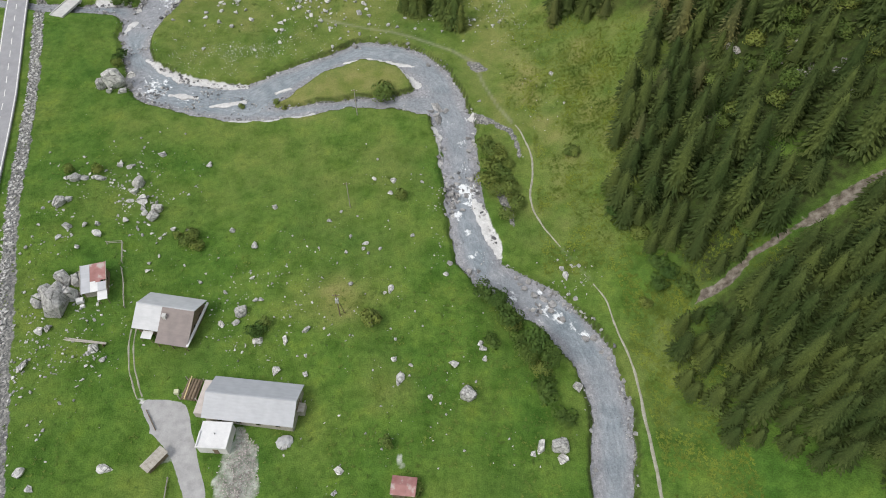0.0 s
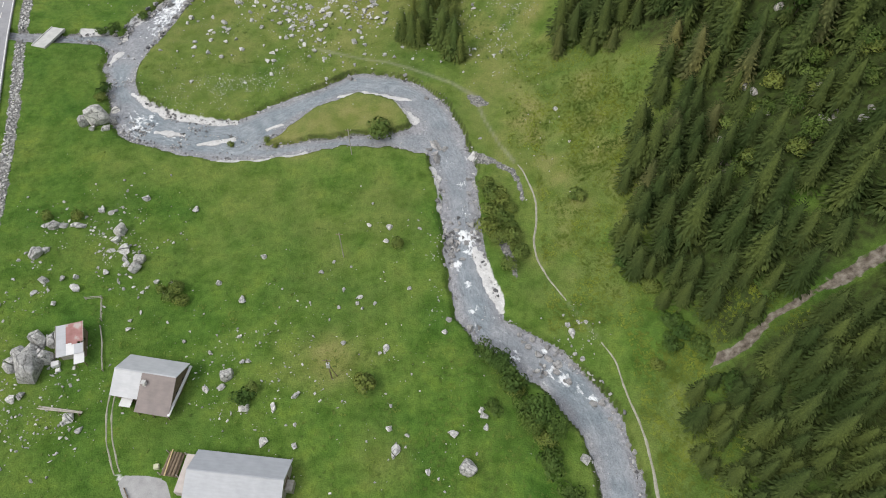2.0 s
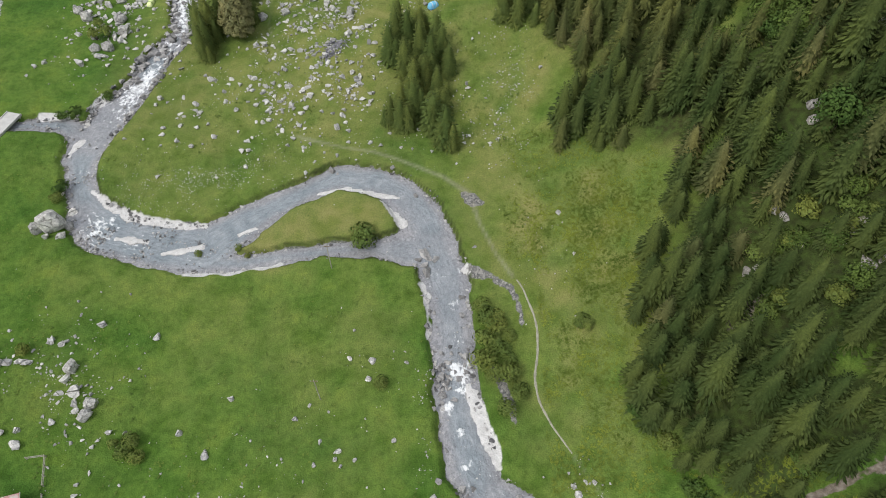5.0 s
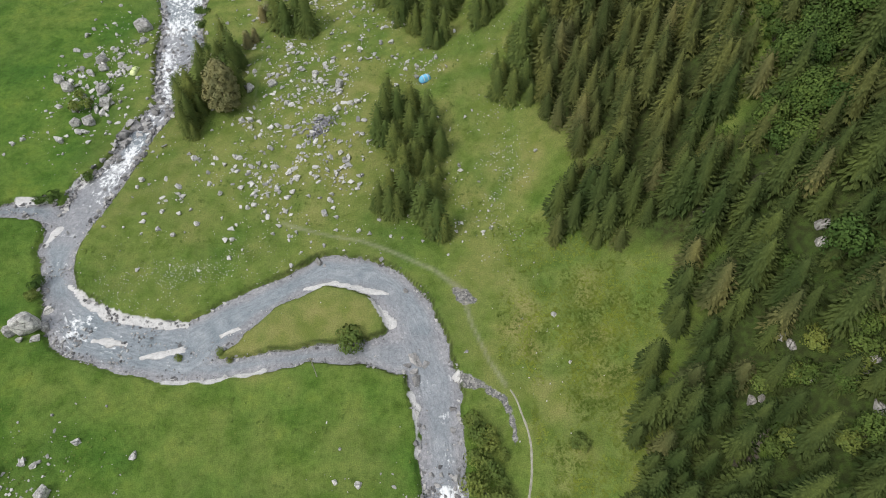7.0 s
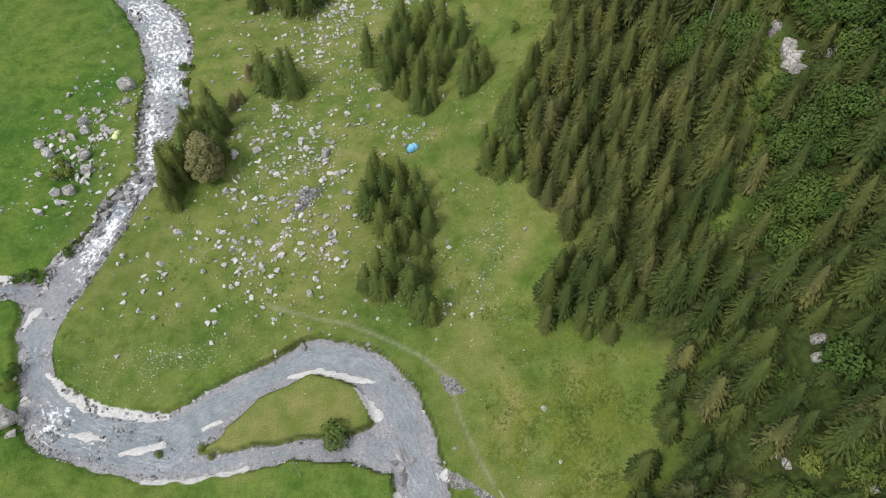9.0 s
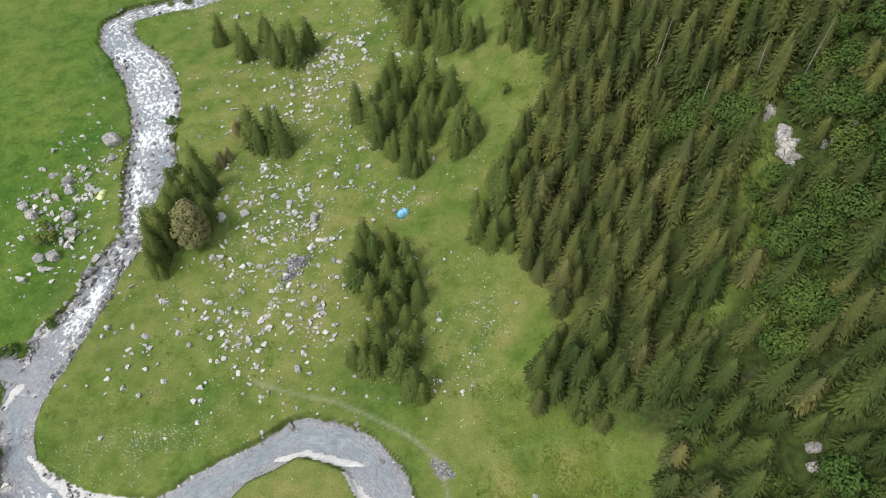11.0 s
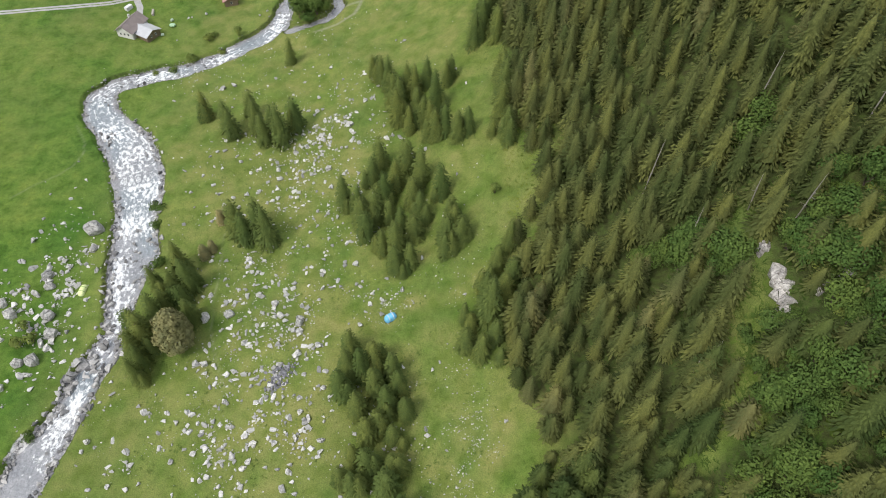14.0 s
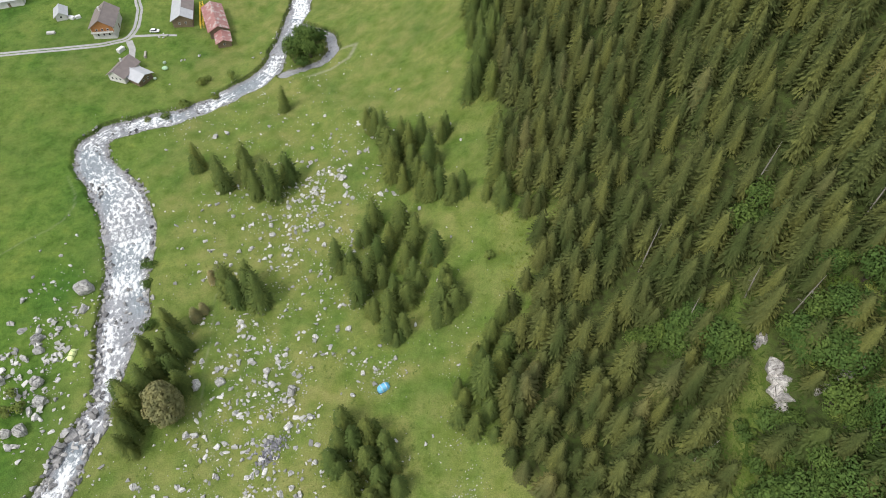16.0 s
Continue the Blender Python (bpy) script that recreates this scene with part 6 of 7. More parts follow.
# pale crags within the wood: x, y, size
CRAGS = [(85.6, 215.6, 4.1), (85.2, 214.0, 4.6), (86.2, 212.8, 3.5), (84.9, 211.6, 4.3), (85.2, 209.6, 3.8), (84.4, 207.6, 3.8), (85.0, 206.0, 3.2), (84.3, 222.8, 3.0), (83.2, 221.6, 2.4), (89.6, 209.6, 2.7), (91.2, 210.0, 3.0), (93.0, 210.2, 2.4), (95.0, 210.8, 3.0), (97.0, 211.2, 2.2),          (80.1, 120.8, 3.4), (81.9, 121.6, 2.6), (71.2, 117.4, 2.6), (83.8, 109.7, 3.0), (86.0, 111.0, 2.4), (90, 163, 3.2), (78.3, 154.3, 2.8), (77.6, 151.6, 2.4), (71.2, 142.6, 2.2), (70.2, 138.2, 2.6), (71.4, 136.2, 2.4), (72.9, 129.0, 2.2), (67.4, 151.8, 2.4), (68.8, 151.0, 1.6), (62.6, 168.6, 1.4), (79.5, 127.8, 2.8), (81.0, 128.8, 2.4), (77.8, 126.6, 2.0), (85.4, 117.6, 2.6), (86.6, 118.8, 2.2), (64.6, 128.6, 2.4), (66.0, 128.2, 1.6)]


for k in np.where(leafy & clear)[0]:
    for _ in range(3):
        x, y = sx[k] + rng.uniform(-2.6, 2.6), sy[k] + rng.uniform(-2.6, 2.6)
        if min(math.hypot(x - cx_, y + 1.5 - cy_) - 0.4 * cs_ for cx_, cy_, cs_ in CRAGS) < 1.2:
            continue
        shrub(x, y, int(rng.choice([1, 1, 1, 2, 0] if sy[k] < 160 else [0, 1, 2, 2, 2])), rng.uniform(0.8, 1.4), "bright green broad-leaved thicket within the spruce wood", "thicket in the wood")

for _ in range(46):
    u, w = rng.uniform(0, 1), rng.uniform(0, 1)
    shrub(74 + 4 * w + 19 * u, 178 + 34 * w - 11 * u, int(rng.choice([0, 1, 1, 2])), rng.uniform(0.6, 1.1), "olive green undergrowth bush within the spruce wood", "undergrowth in the wood")

CRAG_MESHES = [mesh_of("crag", *rock_points(rng, 24, 1.0, split=1), M_CLIFF) for _ in range(5)]
for x, y, s in CRAGS:
    ob = new("crag", CRAG_MESHES[int(rng.integers(5))])
    ob.matrix_world = pose(x, y, ground_at(x, y) - 0.3 * s, rng.uniform(-10, 10), -15, rng.uniform(0, 360)) @ Matrix.Diagonal((s, s, s * 1.0, 1))
    tagged(ob, "pale weathered limestone crag showing through the trees", "rock", "crags in the wood")


# ---- tall herbs and grass tussocks ----
def tuft_points(rng):
    v, f = [], []
    for k in range(6):
        a, b = k * math.tau / 6 + rng.uniform(-0.4, 0.4), rng.uniform(0.35, 0.6)
        c, q = math.cos(a), math.sin(a)
        at = len(v)
        v += [(-0.10 * q, 0.10 * c, 0), (0.10 * q, -0.10 * c, 0), (b * c, b * q, rng.uniform(0.35, 0.8))]
        f.append((at, at + 1, at + 2))
    return np.array(v), f


TUFTS = [tuft_points(rng) for _ in range(6)]


def tussocks(name, spots, mat, label):
    pieces = []
    for cx, cy, rx, ry, count, lo, hi in spots:
        x, y = cx + rx * rng.uniform(-1, 1, count), cy + ry * rng.uniform(-1, 1, count)
        ok = (river(x, y)[0] > 1.5) & (chains_edge(PATHS + DRIVES + RUBBLE + [GULLY], x, y) > 0.6) & (lumps(x, y, 6, 61) + 0.4 * rng.random(count) > 0.55)
        x, y = x[ok], y[ok]
        z = ground(x, y)
        for k in range(len(x)):
            s = rng.uniform(lo, hi)
            v, f = TUFTS[int(rng.integers(6))]
            pieces.append((v, f, placed(x[k], y[k], z[k] - 0.04, s * 1.3, s * 1.3, s, rng.uniform(0, 6.3)), np.tile((0.0, 0.0, 1.0), (len(v), 1)) + rng.normal(size=3) * (0.15, 0.15, 0)))
    return joined(name, pieces, mat, label, "grass")


M_HERB = wood_material("lush_herbs", (0.120, 0.172, 0.026), (0.225, 0.270, 0.055))
M_TUSSOCK = wood_material("meadow_tussocks", (0.085, 0.140, 0.028), (0.165, 0.215, 0.055))
tussocks("tall_herbs", [(36, 125, 12, 34, 5200, 0.35, 0.9), (32, 166, 14, 20, 2600, 0.35, 0.8), (44, 150, 10, 16, 1800, 0.4, 0.9), (50, 62, 9, 28, 3000, 0.4, 1.0), (60, 86, 12, 8, 1200, 0.5, 1.1), (44, 270, 10, 16, 500, 0.5, 1.0)], M_HERB, "lush green herbs on the slope below the wood")
tussocks("undergrowth_herbs", [(84, 205, 16, 32, 4200, 0.7, 1.6)], wood_material("shaded_undergrowth", (0.055, 0.105, 0.020), (0.125, 0.185, 0.042)), "dark green undergrowth between the trees of the wood")
tussocks("grass_tussocks", [(-40, 90, 60, 50, 3000, 0.35, 0.8), (-30, 250, 50, 70, 3800, 0.35, 0.8), (15, 260, 18, 70, 1600, 0.35, 0.8), (-60, 172, 30, 12, 700, 0.3, 0.6), (5, 60, 28, 26, 1200, 0.4, 0.9), (-110, 150, 22, 40, 900, 0.35, 0.7)], M_TUSSOCK, "short tufts of pasture grass")


# ---- buildings ----
def on(x, y):
    return ground_at(x, y)


def gable_roof(root, mat, L, W, eave, ridge, over=0.5, thick=0.14, label="", seams=0, split=None):
    """Two roof slopes, ridge along local x; split: (fraction, material) gives the front slope's far part another sheet."""
    l, w = L / 2 + over, W / 2 + over
    drop = (ridge - eave) * over / (W / 2)
    for sign, name in ((1, "roof_slope"), (-1, "roof_slope")):
        bits = [(-l, l, mat)]
        if split and sign == -1:
            cut = -l + 2 * l * split[0]
            bits = [(-l, cut, mat), (cut + 0.01, l, split[1])]
        for a, b, mm in bits:
            bm = bmesh.new()
            q = [(a, 0, ridge), (b, 0, ridge), (b, sign * w, eave - drop), (a, sign * w, eave - drop)]
            slab(bm, q if sign < 0 else [q[1], q[0], q[3], q[2]], thick)
            ob = part(name, bm, mm, root, label)
            if seams:
                n = max(2, int((b - a) / seams))
                for k in range(n + 1):
                    x = a + 0.04 + (b - a - 0.08) * k / n
                    bs = bmesh.new()
                    slope = math.atan2(eave - drop - ridge, w)
                    length = math.hypot(w, eave - drop - ridge)
                    m = Matrix.Translation((x, 0, ridge + thick + 0.015)) @ (Matrix.Rotation(slope, 4, "X") if sign > 0 else Matrix.Rotation(-slope, 4, "X"))
                    box(bs, -0.03, 0.03, 0 if sign > 0 else -length, length if sign > 0 else 0, -0.02, 0.04, m)
                    part("seam", bs, mm, ob)
    bm = bmesh.new()
    box(bm, -l, l, -0.14, 0.14, ridge + 0.06, ridge + thick + 0.06)
    part("ridge_cap", bm, mat, root)


def gable_walls(root, mat, L, W, eave, ridge, base=-1.0, upper=None, top=None):
    """Four walls with gables; upper: a second material above that height."""
    l, w, t = L / 2, W / 2, 0.25
    for sign in (1, -1):
        bm = bmesh.new()
        box(bm, -l, l, sign * w - t / 2, sign * w + t / 2, base, eave)
        part("wall", bm, mat, root)
        bm = bmesh.new()
        x0, x1 = sign * l - t / 2, sign * l + t / 2
        low = upper if upper else eave
        pts = [(x, y, z) for x in (x0, x1) for y, z in ((-w + t / 2, base), (w - t / 2, base), (w - t / 2, low), (-w + t / 2, low))]
        hull(bm, pts, ((3, 2, 1, 0), (4, 5, 6, 7), (0, 1, 5, 4), (1, 2, 6, 5), (2, 3, 7, 6), (3, 0, 4, 7)))
        part("wall", bm, mat, root)
        bm = bmesh.new()
        pts = [(x, y, z) for x in (x0, x1) for y, z in ((-w + t / 2, low + 0.004), (w - t / 2, low + 0.004), (w - t / 2, eave), (0, ridge - 0.03), (-w + t / 2, eave))]
        hull(bm, pts, ((4, 3, 2, 1, 0), (5, 6, 7, 8, 9), (0, 1, 6, 5), (1, 2, 7, 6), (2, 3, 8, 7), (3, 4, 9, 8), (4, 0, 5, 9)))
        part("gable", bm, top or mat, root)


def opening(root, name, x, y, z, w, h, face, mat=None, frame_mat=None):
    """A window or door on a wall; face: 'x+', 'x-', 'y+' or 'y-'."""
    turn = {"y-": 0, "x+": 90, "y+": 180, "x-": 270}[face]
    m = pose(x, y, z, 0, 0, turn)
    bm = bmesh.new()
    for a in ((-w / 2, w / 2, -0.08, 0, 0, 0.08), (-w / 2, w / 2, -0.08, 0, h - 0.08, h), (-w / 2, -w / 2 + 0.08, -0.08, 0, 0.08, h - 0.08), (w / 2 - 0.08, w / 2, -0.08, 0, 0.08, h - 0.08)):
        box(bm, *a, m)
    ob = part(name, bm, frame_mat or M_TIMBER, root)
    bm = bmesh.new()
    box(bm, -w / 2 + 0.08, w / 2 - 0.08, -0.05, 0, 0.08, h - 0.08, m)
    part("pane" if name == "window" else "leaf", bm, mat or M_GLASS, ob)
    return ob


def chimney(root, x, y, z0, z1, mat):
    bm = bmesh.new()
    box(bm, x - 0.35, x + 0.35, y - 0.35, y + 0.35, z0, z1)
    ob = part("chimney", bm, mat, root)
    bm = bmesh.new()
    box(bm, x - 0.45, x + 0.45, y - 0.45, y + 0.45, z1, z1 + 0.1)
    part("chimney_cap", bm, M_CONCRETE, ob)


# long barn
bx, by = -38.5, 57.9
barn = empty("barn", pose(bx, by, on(bx, by), 0, 0, -6.3), "long low barn with pale grey sheet-metal gable roof beside the yard", "barn")
gable_walls(barn, M_PALEWOOD, 17.8, 8.2, 2.7, 4.7)
gable_roof(barn, M_ROOF_GREY, 17.8, 8.2, 2.7, 4.7, 0.5)
for x in (-6, -2, 2, 6):
    opening(barn, "window", x, -4.225, 1.0, 1.0, 0.8, "y-")
opening(barn, "door", 9.03, 0.5, 0.0, 2.4, 2.3, "x+", M_TIMBER)
opening(barn, "door", -9.03, 0.0, 0.0, 3.0, 2.4, "x-", M_TIMBER)
bm = bmesh.new()
box(bm, -11.4, -9.08, -3.7, 3.7, -0.8, 2.3)
part("annex", bm, plain("pinkish_concrete", (0.42, 0.37, 0.35), (0.56, 0.51, 0.48), 1.5, 0.9), barn, "low annex with flat pinkish concrete top")
bm = bmesh.new()
box(bm, 9.05, 10.4, -0.8, 1.2, -0.6, 1.5)
part("lean_to", bm, M_PALEWOOD, barn)

# white flat-roofed outbuilding with a parapet
gx_, gy_ = -44.7, 50.6
store = empty("outbuilding", pose(gx_, gy_, on(gx_, gy_), 0, 0, -3), "small white flat-roofed outbuilding in front of the barn", "outbuilding")
bm = bmesh.new()
box(bm, -2.9, 2.9, -2.6, 2.6, -0.6, 2.7)
part("body", bm, M_PLASTER, store)
bm = bmesh.new()
box(bm, -3.05, 3.05, -2.75, 2.75, 2.7, 2.86)
part("roof", bm, M_WHITE, store)
for a in ((-3.05, 3.05, -2.75, -2.5), (-3.05, -2.8, -2.5, 0.6), (2.8, 3.05, -2.5, 2.75)):
    bm = bmesh.new()
    box(bm, *a, 2.86, 3.15)
    part("parapet", bm, M_WHITE, store)
bm = bmesh.new()
rod(bm, (0, 0.2, 2.86), (0, 0.2, 3.3), 0.1, 0.1, 8)
part("vent_pipe", bm, M_WIRE, store)
opening(store, "door", 0.6, -2.6, 0.0, 1.0, 2.0, "y-", M_TIMBER)
bm = bmesh.new()
box(bm, -2.9, -1.9, 2.62, 3.4, -0.4, 1.7)
part("annex", bm, M_PALEWOOD, store)

# chalet with a two-coloured roof
hx, hy = -60.3, 78.0
chalet = empty("chalet", pose(hx, hy, on(hx, hy), 0, 0, -9.5), "chalet with pale grey and brown sheet roof halves in the meadow", "house")
gable_walls(chalet, M_TIMBER, 12.0, 8.0, 3.2, 5.6)
gable_roof(chalet, M_ROOF_PALE, 12.0, 8.0, 3.2, 5.6, 0.7, seams=0, split=(0.45, M_ROOF_BROWN))
bm = bmesh.new()
slab(bm, [(-0.62, -4.68, 2.78), (6.7, -4.68, 2.78), (6.7, -7.0, 1.9), (-0.62, -7.0, 1.9)], 0.12)
part("lean_to_roof", bm, M_ROOF_BROWN, chalet)
for x in (-0.2, 3.0, 6.3):
    bm = bmesh.new()
    box(bm, x - 0.08, x + 0.08, -6.8, -6.64, -0.8, 1.86)
    part("post", bm, M_TIMBER, chalet)
chimney(chalet, 0.4, -2.0, 3.8, 5.5, M_PLASTER)
opening(chalet, "window", 6.13, 1.4, 1.2, 1.0, 1.1, "x+")
opening(chalet, "window", 6.13, -1.6, 1.2, 1.0, 1.1, "x+")
opening(chalet, "door", -3.6, -4.13, 0.0, 1.1, 2.0, "y-", M_TIMBER)
opening(chalet, "window", -5.0, -4.13, 1.1, 0.9, 0.9, "y-")
bm = bmesh.new()
box(bm, 6.4, 6.9, -6.9, 4.6, 2.0, 2.25, pose(0.1, 0, 0.0, 0, 0, 0))
part("barge_board", bm, M_WHITE, chalet)
shelter = empty("garden_shelter", pose(-64.4, 73.3, on(-64.4, 73.3), 0, 0, -8), "small white-roofed shelter in front of the chalet", "shelter")
bm = bmesh.new()
slab(bm, [(-1.2, 0.9, 1.75), (-1.2, -0.9, 1.5), (1.2, -0.9, 1.5), (1.2, 0.9, 1.75)], 0.08)
part("roof", bm, M_WHITE, shelter)
for x, y in ((-1.1, -0.8), (1.1, -0.8), (-1.1, 0.8), (1.1, 0.8)):
    bm = bmesh.new()
    box(bm, x - 0.05, x + 0.05, y - 0.05, y + 0.05, -0.4, 1.42)
    part("post", bm, M_TIMBER, shelter)

# cabin under a single roof slope of red and white sheets, beside the great boulders
cx, cy = -78.9, 86.1
cabin = empty("cabin", pose(cx, cy, on(cx, cy), 0, 0, 15), "small wooden cabin with faded red and white roof sheets", "cabin")


def cabin_top(y):
    return 2.9 + 0.21 * y


for x in (-2.25, 2.25):
    bm = bmesh.new()
    pts = [(x + dx, y, z) for dx in (-0.1, 0.1) for y, z in ((-3.0, -0.8), (3.0, -0.8), (3.0, cabin_top(3.0) - 0.02), (-3.0, cabin_top(-3.0) - 0.02))]
    hull(bm, pts, ((3, 2, 1, 0), (4, 5, 6, 7), (0, 1, 5, 4), (1, 2, 6, 5), (2, 3, 7, 6), (3, 0, 4, 7)))
    part("wall", bm, M_TIMBER, cabin)
for y in (-2.9, 2.9):
    bm = bmesh.new()
    box(bm, -2.14, 2.14, y - 0.09, y + 0.09, -0.8, cabin_top(y) - 0.04)
    part("wall", bm, M_PALEWOOD, cabin)
sheet_at = 0
for x0, x1, y0, y1, mat in ((-2.75, -1.75, -3.5, 3.5, M_ROOF_PALE), (-1.74, -0.75, -3.5, 3.5, M_ROOF_PALE), (-0.74, 0.4, -0.9, 3.5, M_ROOF_RED), (0.41, 1.55, -1.3, 3.5, M_ROOF_RED), (1.56, 2.7, -0.9, 3.5, M_ROOF_RED), (-0.74, 0.9, -3.5, -0.92, M_WHITE), (0.91, 2.7, -3.5, -1.32, M_ROOF_PALE)):
    sheet_at += 1
    lift = 0.006 * (sheet_at % 3)
    bm = bmesh.new()
    slab(bm, [(x0, y0, cabin_top(y0) + lift), (x0, y1, cabin_top(y1) + lift), (x1, y1, cabin_top(y1) + lift), (x1, y0, cabin_top(y0) + lift)], -0.07)
    part("roof_sheet", bm, mat, cabin)
for x in (-2.8, 2.75):
    bm = bmesh.new()
    slab(bm, [(x - 0.05, -3.55, cabin_top(-3.55) + 0.12), (x - 0.05, 3.55, cabin_top(3.55) + 0.12), (x + 0.05, 3.55, cabin_top(3.55) + 0.12), (x + 0.05, -3.55, cabin_top(-3.55) + 0.12)], -0.22)
    part("barge_board", bm, M_PALEWOOD, cabin)
bm = bmesh.new()
slab(bm, [(0.7, -5.6, 1.55), (0.7, -3.1, 2.0), (2.8, -3.1, 2.0), (2.8, -5.6, 1.55)], -0.1)
part("porch_roof", bm, M_WHITE, cabin)
for x in (0.85, 2.65):
    bm = bmesh.new()
    box(bm, x - 0.06, x + 0.06, -5.4, -5.28, -0.6, 1.5)
    part("post", bm, M_TIMBER, cabin)
opening(cabin, "door", 1.6, -3.02, 0.0, 0.9, 1.75, "y-", M_TIMBER)
opening(cabin, "window", 2.36, 0.4, 0.9, 0.8, 0.8, "x+")
for x, y, s in ((-81.2, 81.4, 1.3), (-80.4, 80.2, 0.8)):
    bm = bmesh.new()
    box(bm, -0.6 * s, 0.6 * s, -0.45 * s, 0.45 * s, -0.1, 0.7 * s)
    bmesh.ops.bevel(bm, geom=bm.edges[:], offset=0.05, segments=2, affect="EDGES")
    crate = part("crate", bm, M_WHITE, None)
    crate.matrix_world = pose(x, y, on(x, y), 0, 0, 20)
    tagged(crate, "white box standing beside the cabin", "box")

# hut with a faded red roof
ux, uy = -7.4, 41.2
hut = empty("hut", pose(ux, uy, on(ux, uy), 0, 0, -6), "small hay hut with faded red sheet roof", "hut")
gable_walls(hut, M_TIMBER, 4.2, 3.0, 1.9, 2.35)
gable_roof(hut, M_ROOF_RED, 4.2, 3.0, 1.9, 2.35, 0.3, seams=0.8)
opening(hut, "door", 0, -1.63, 0, 0.9, 1.6, "y-", M_TIMBER)

# plank shed beside the drive
px, py = -55.6, 46.1
shed = empty("shed", pose(px, py, on(px, py), 0, 0, 55), "low weathered plank shed beside the gravel drive", "shed")
bm = bmesh.new()
box(bm, -2.2, 2.2, -0.8, 0.8, -0.4, 1.5)
part("body", bm, M_TIMBER, shed)
for k in range(6):
    bm = bmesh.new()
    x = -2.5 + k * 0.84
    slab(bm, [(x, -1.1, 1.55), (x + 0.82, -1.1, 1.55), (x + 0.82, 1.1, 1.8), (x, 1.1, 1.8)], 0.06)
    part("roof_plank", bm, M_PALEWOOD, shed)

# timber pen with stacked logs at the barn's end
pen = empty("log_stack", pose(-52.2, 61.2, on(-52.2, 61.2), 0, 0, -8) @ Matrix.Diagonal((1.5, 1.0, 1.2, 1)), "stack of brown logs in a timber rack beside the barn", "log stack")
for k in range(9):
    bm = bmesh.new()
    row = 0 if k < 5 else 1
    x = -0.9 + (k % 5) * 0.45 + row * 0.2
    rod(bm, (x, -2.3, 0.25 + row * 0.38), (x + rng.uniform(-0.08, 0.08), 2.3, 0.25 + row * 0.38), 0.21, 0.19, 8)
    part("log", bm, M_TIMBER, pen)
for x in (-1.25, 1.25):
    for y in (-2.2, 2.2):
        bm = bmesh.new()
        box(bm, x - 0.07, x + 0.07, y - 0.07, y + 0.07, -0.5, 1.2)
        part("post", bm, M_PALEWOOD, pen)
bm = bmesh.new()
rod(bm, (-0.3, -2.6, 1.0), (-0.5, 2.6, 1.05), 0.1, 0.08, 7)
part("pole", bm, plain("fresh_peeled_wood", (0.5, 0.38, 0.2), (0.66, 0.52, 0.3), 0.6), pen)
bm = bmesh.new()
box(bm, -0.5, 0.5, -0.5, 0.5, 0, 0.8)
bmesh.ops.bevel(bm, geom=bm.edges[:], offset=0.06, segments=2, affect="EDGES")
crate = part("crate", bm, plain("yellowish_crate", (0.45, 0.46, 0.3), (0.6, 0.6, 0.42), 0.7), None)
crate.matrix_world = pose(-55.3, 60.7, on(-55.3, 60.7), 0, 0, 10)
tagged(crate, "pale yellowish crate at the edge of the yard", "box")

# grey tarpaulin heap south of the barn
bm = bmesh.new()
bmesh.ops.create_icosphere(bm, subdivisions=3, radius=1.0)
for v in bm.verts:
    v.co = Vector((v.co.x * 1.7, v.co.y * 1.5, max(v.co.z, -0.2) * 0.9)) * (1 + 0.22 * noise.noise(v.co * 2.3))
tarp = part("tarpaulin_heap", bm, plain("grey_tarpaulin", (0.33, 0.34, 0.35), (0.5, 0.5, 0.5), 0.8, 0.6, relief=0.1), None)
tarp.matrix_world = pose(-31.6, 50.4, on(-31.6, 50.4), 0, 0, 15)
tagged(tarp, "grey tarpaulin thrown over a heap in the grass", "tarpaulin")


# ---- fences, poles and the log barrier ----
def rail_fence(name, pts, label, gap=2.4, high=1.0, mat=None):
    mat = mat or M_PALEWOOD
    root = empty(name, pose(0, 0, 0), label, "fence")
    posts = []
    for (x0, y0), (x1, y1) in zip(pts, pts[1:]):
        n = max(1, round(math.hypot(x1 - x0, y1 - y0) / gap))
        posts += [(x0 + (x1 - x0) * k / n, y0 + (y1 - y0) * k / n) for k in range(n)]
    posts.append(pts[-1])
    tops = [Vector((x, y, on(x, y))) for x, y in posts]
    for p in tops:
        bm = bmesh.new()
        box(bm, -0.08, 0.08, -0.08, 0.08, -0.4, high + 0.15, Matrix.Translation(p))
        part("post", bm, mat, root)
    for a, b in zip(tops, tops[1:]):
        for h in (high * 0.5, high):
            bm = bmesh.new()
            rod(bm, a + Vector((0, 0, h)), b + Vector((0, 0, h)), 0.07, 0.07, 5)
            part("rail", bm, mat, root)
    return root


rail_fence("rail_fence", [(-80.3, 97.7), (-77.0, 98.4), (-75.4, 92.6)], "grey wooden rail fence behind the cabin")
rail_fence("rail_fence", [(-75.1, 91.0), (-73.6, 87.3), (-72.6, 83.6), (-71.6, 80.7)], "broken grey rail fence with stones along it", 2.8, 0.7)
rail_fence("pasture_fence", [(-52.0, 57.0 - 20), (-52.6, 43.0)], "low grey rails beside the drive", 2.2, 0.5)
rail_fence("stake_fence", [(-57.6, 52.6), (-60.4, 56.6)], "low stakes along the edge of the yard", 1.6, 0.4, M_TIMBER)
beam = empty("timber_barrier", pose(-77.3, 71.6, on(-77.3, 71.6), 0, 0, -6.5), "long silvered timber barrier lying on stones", "timber")
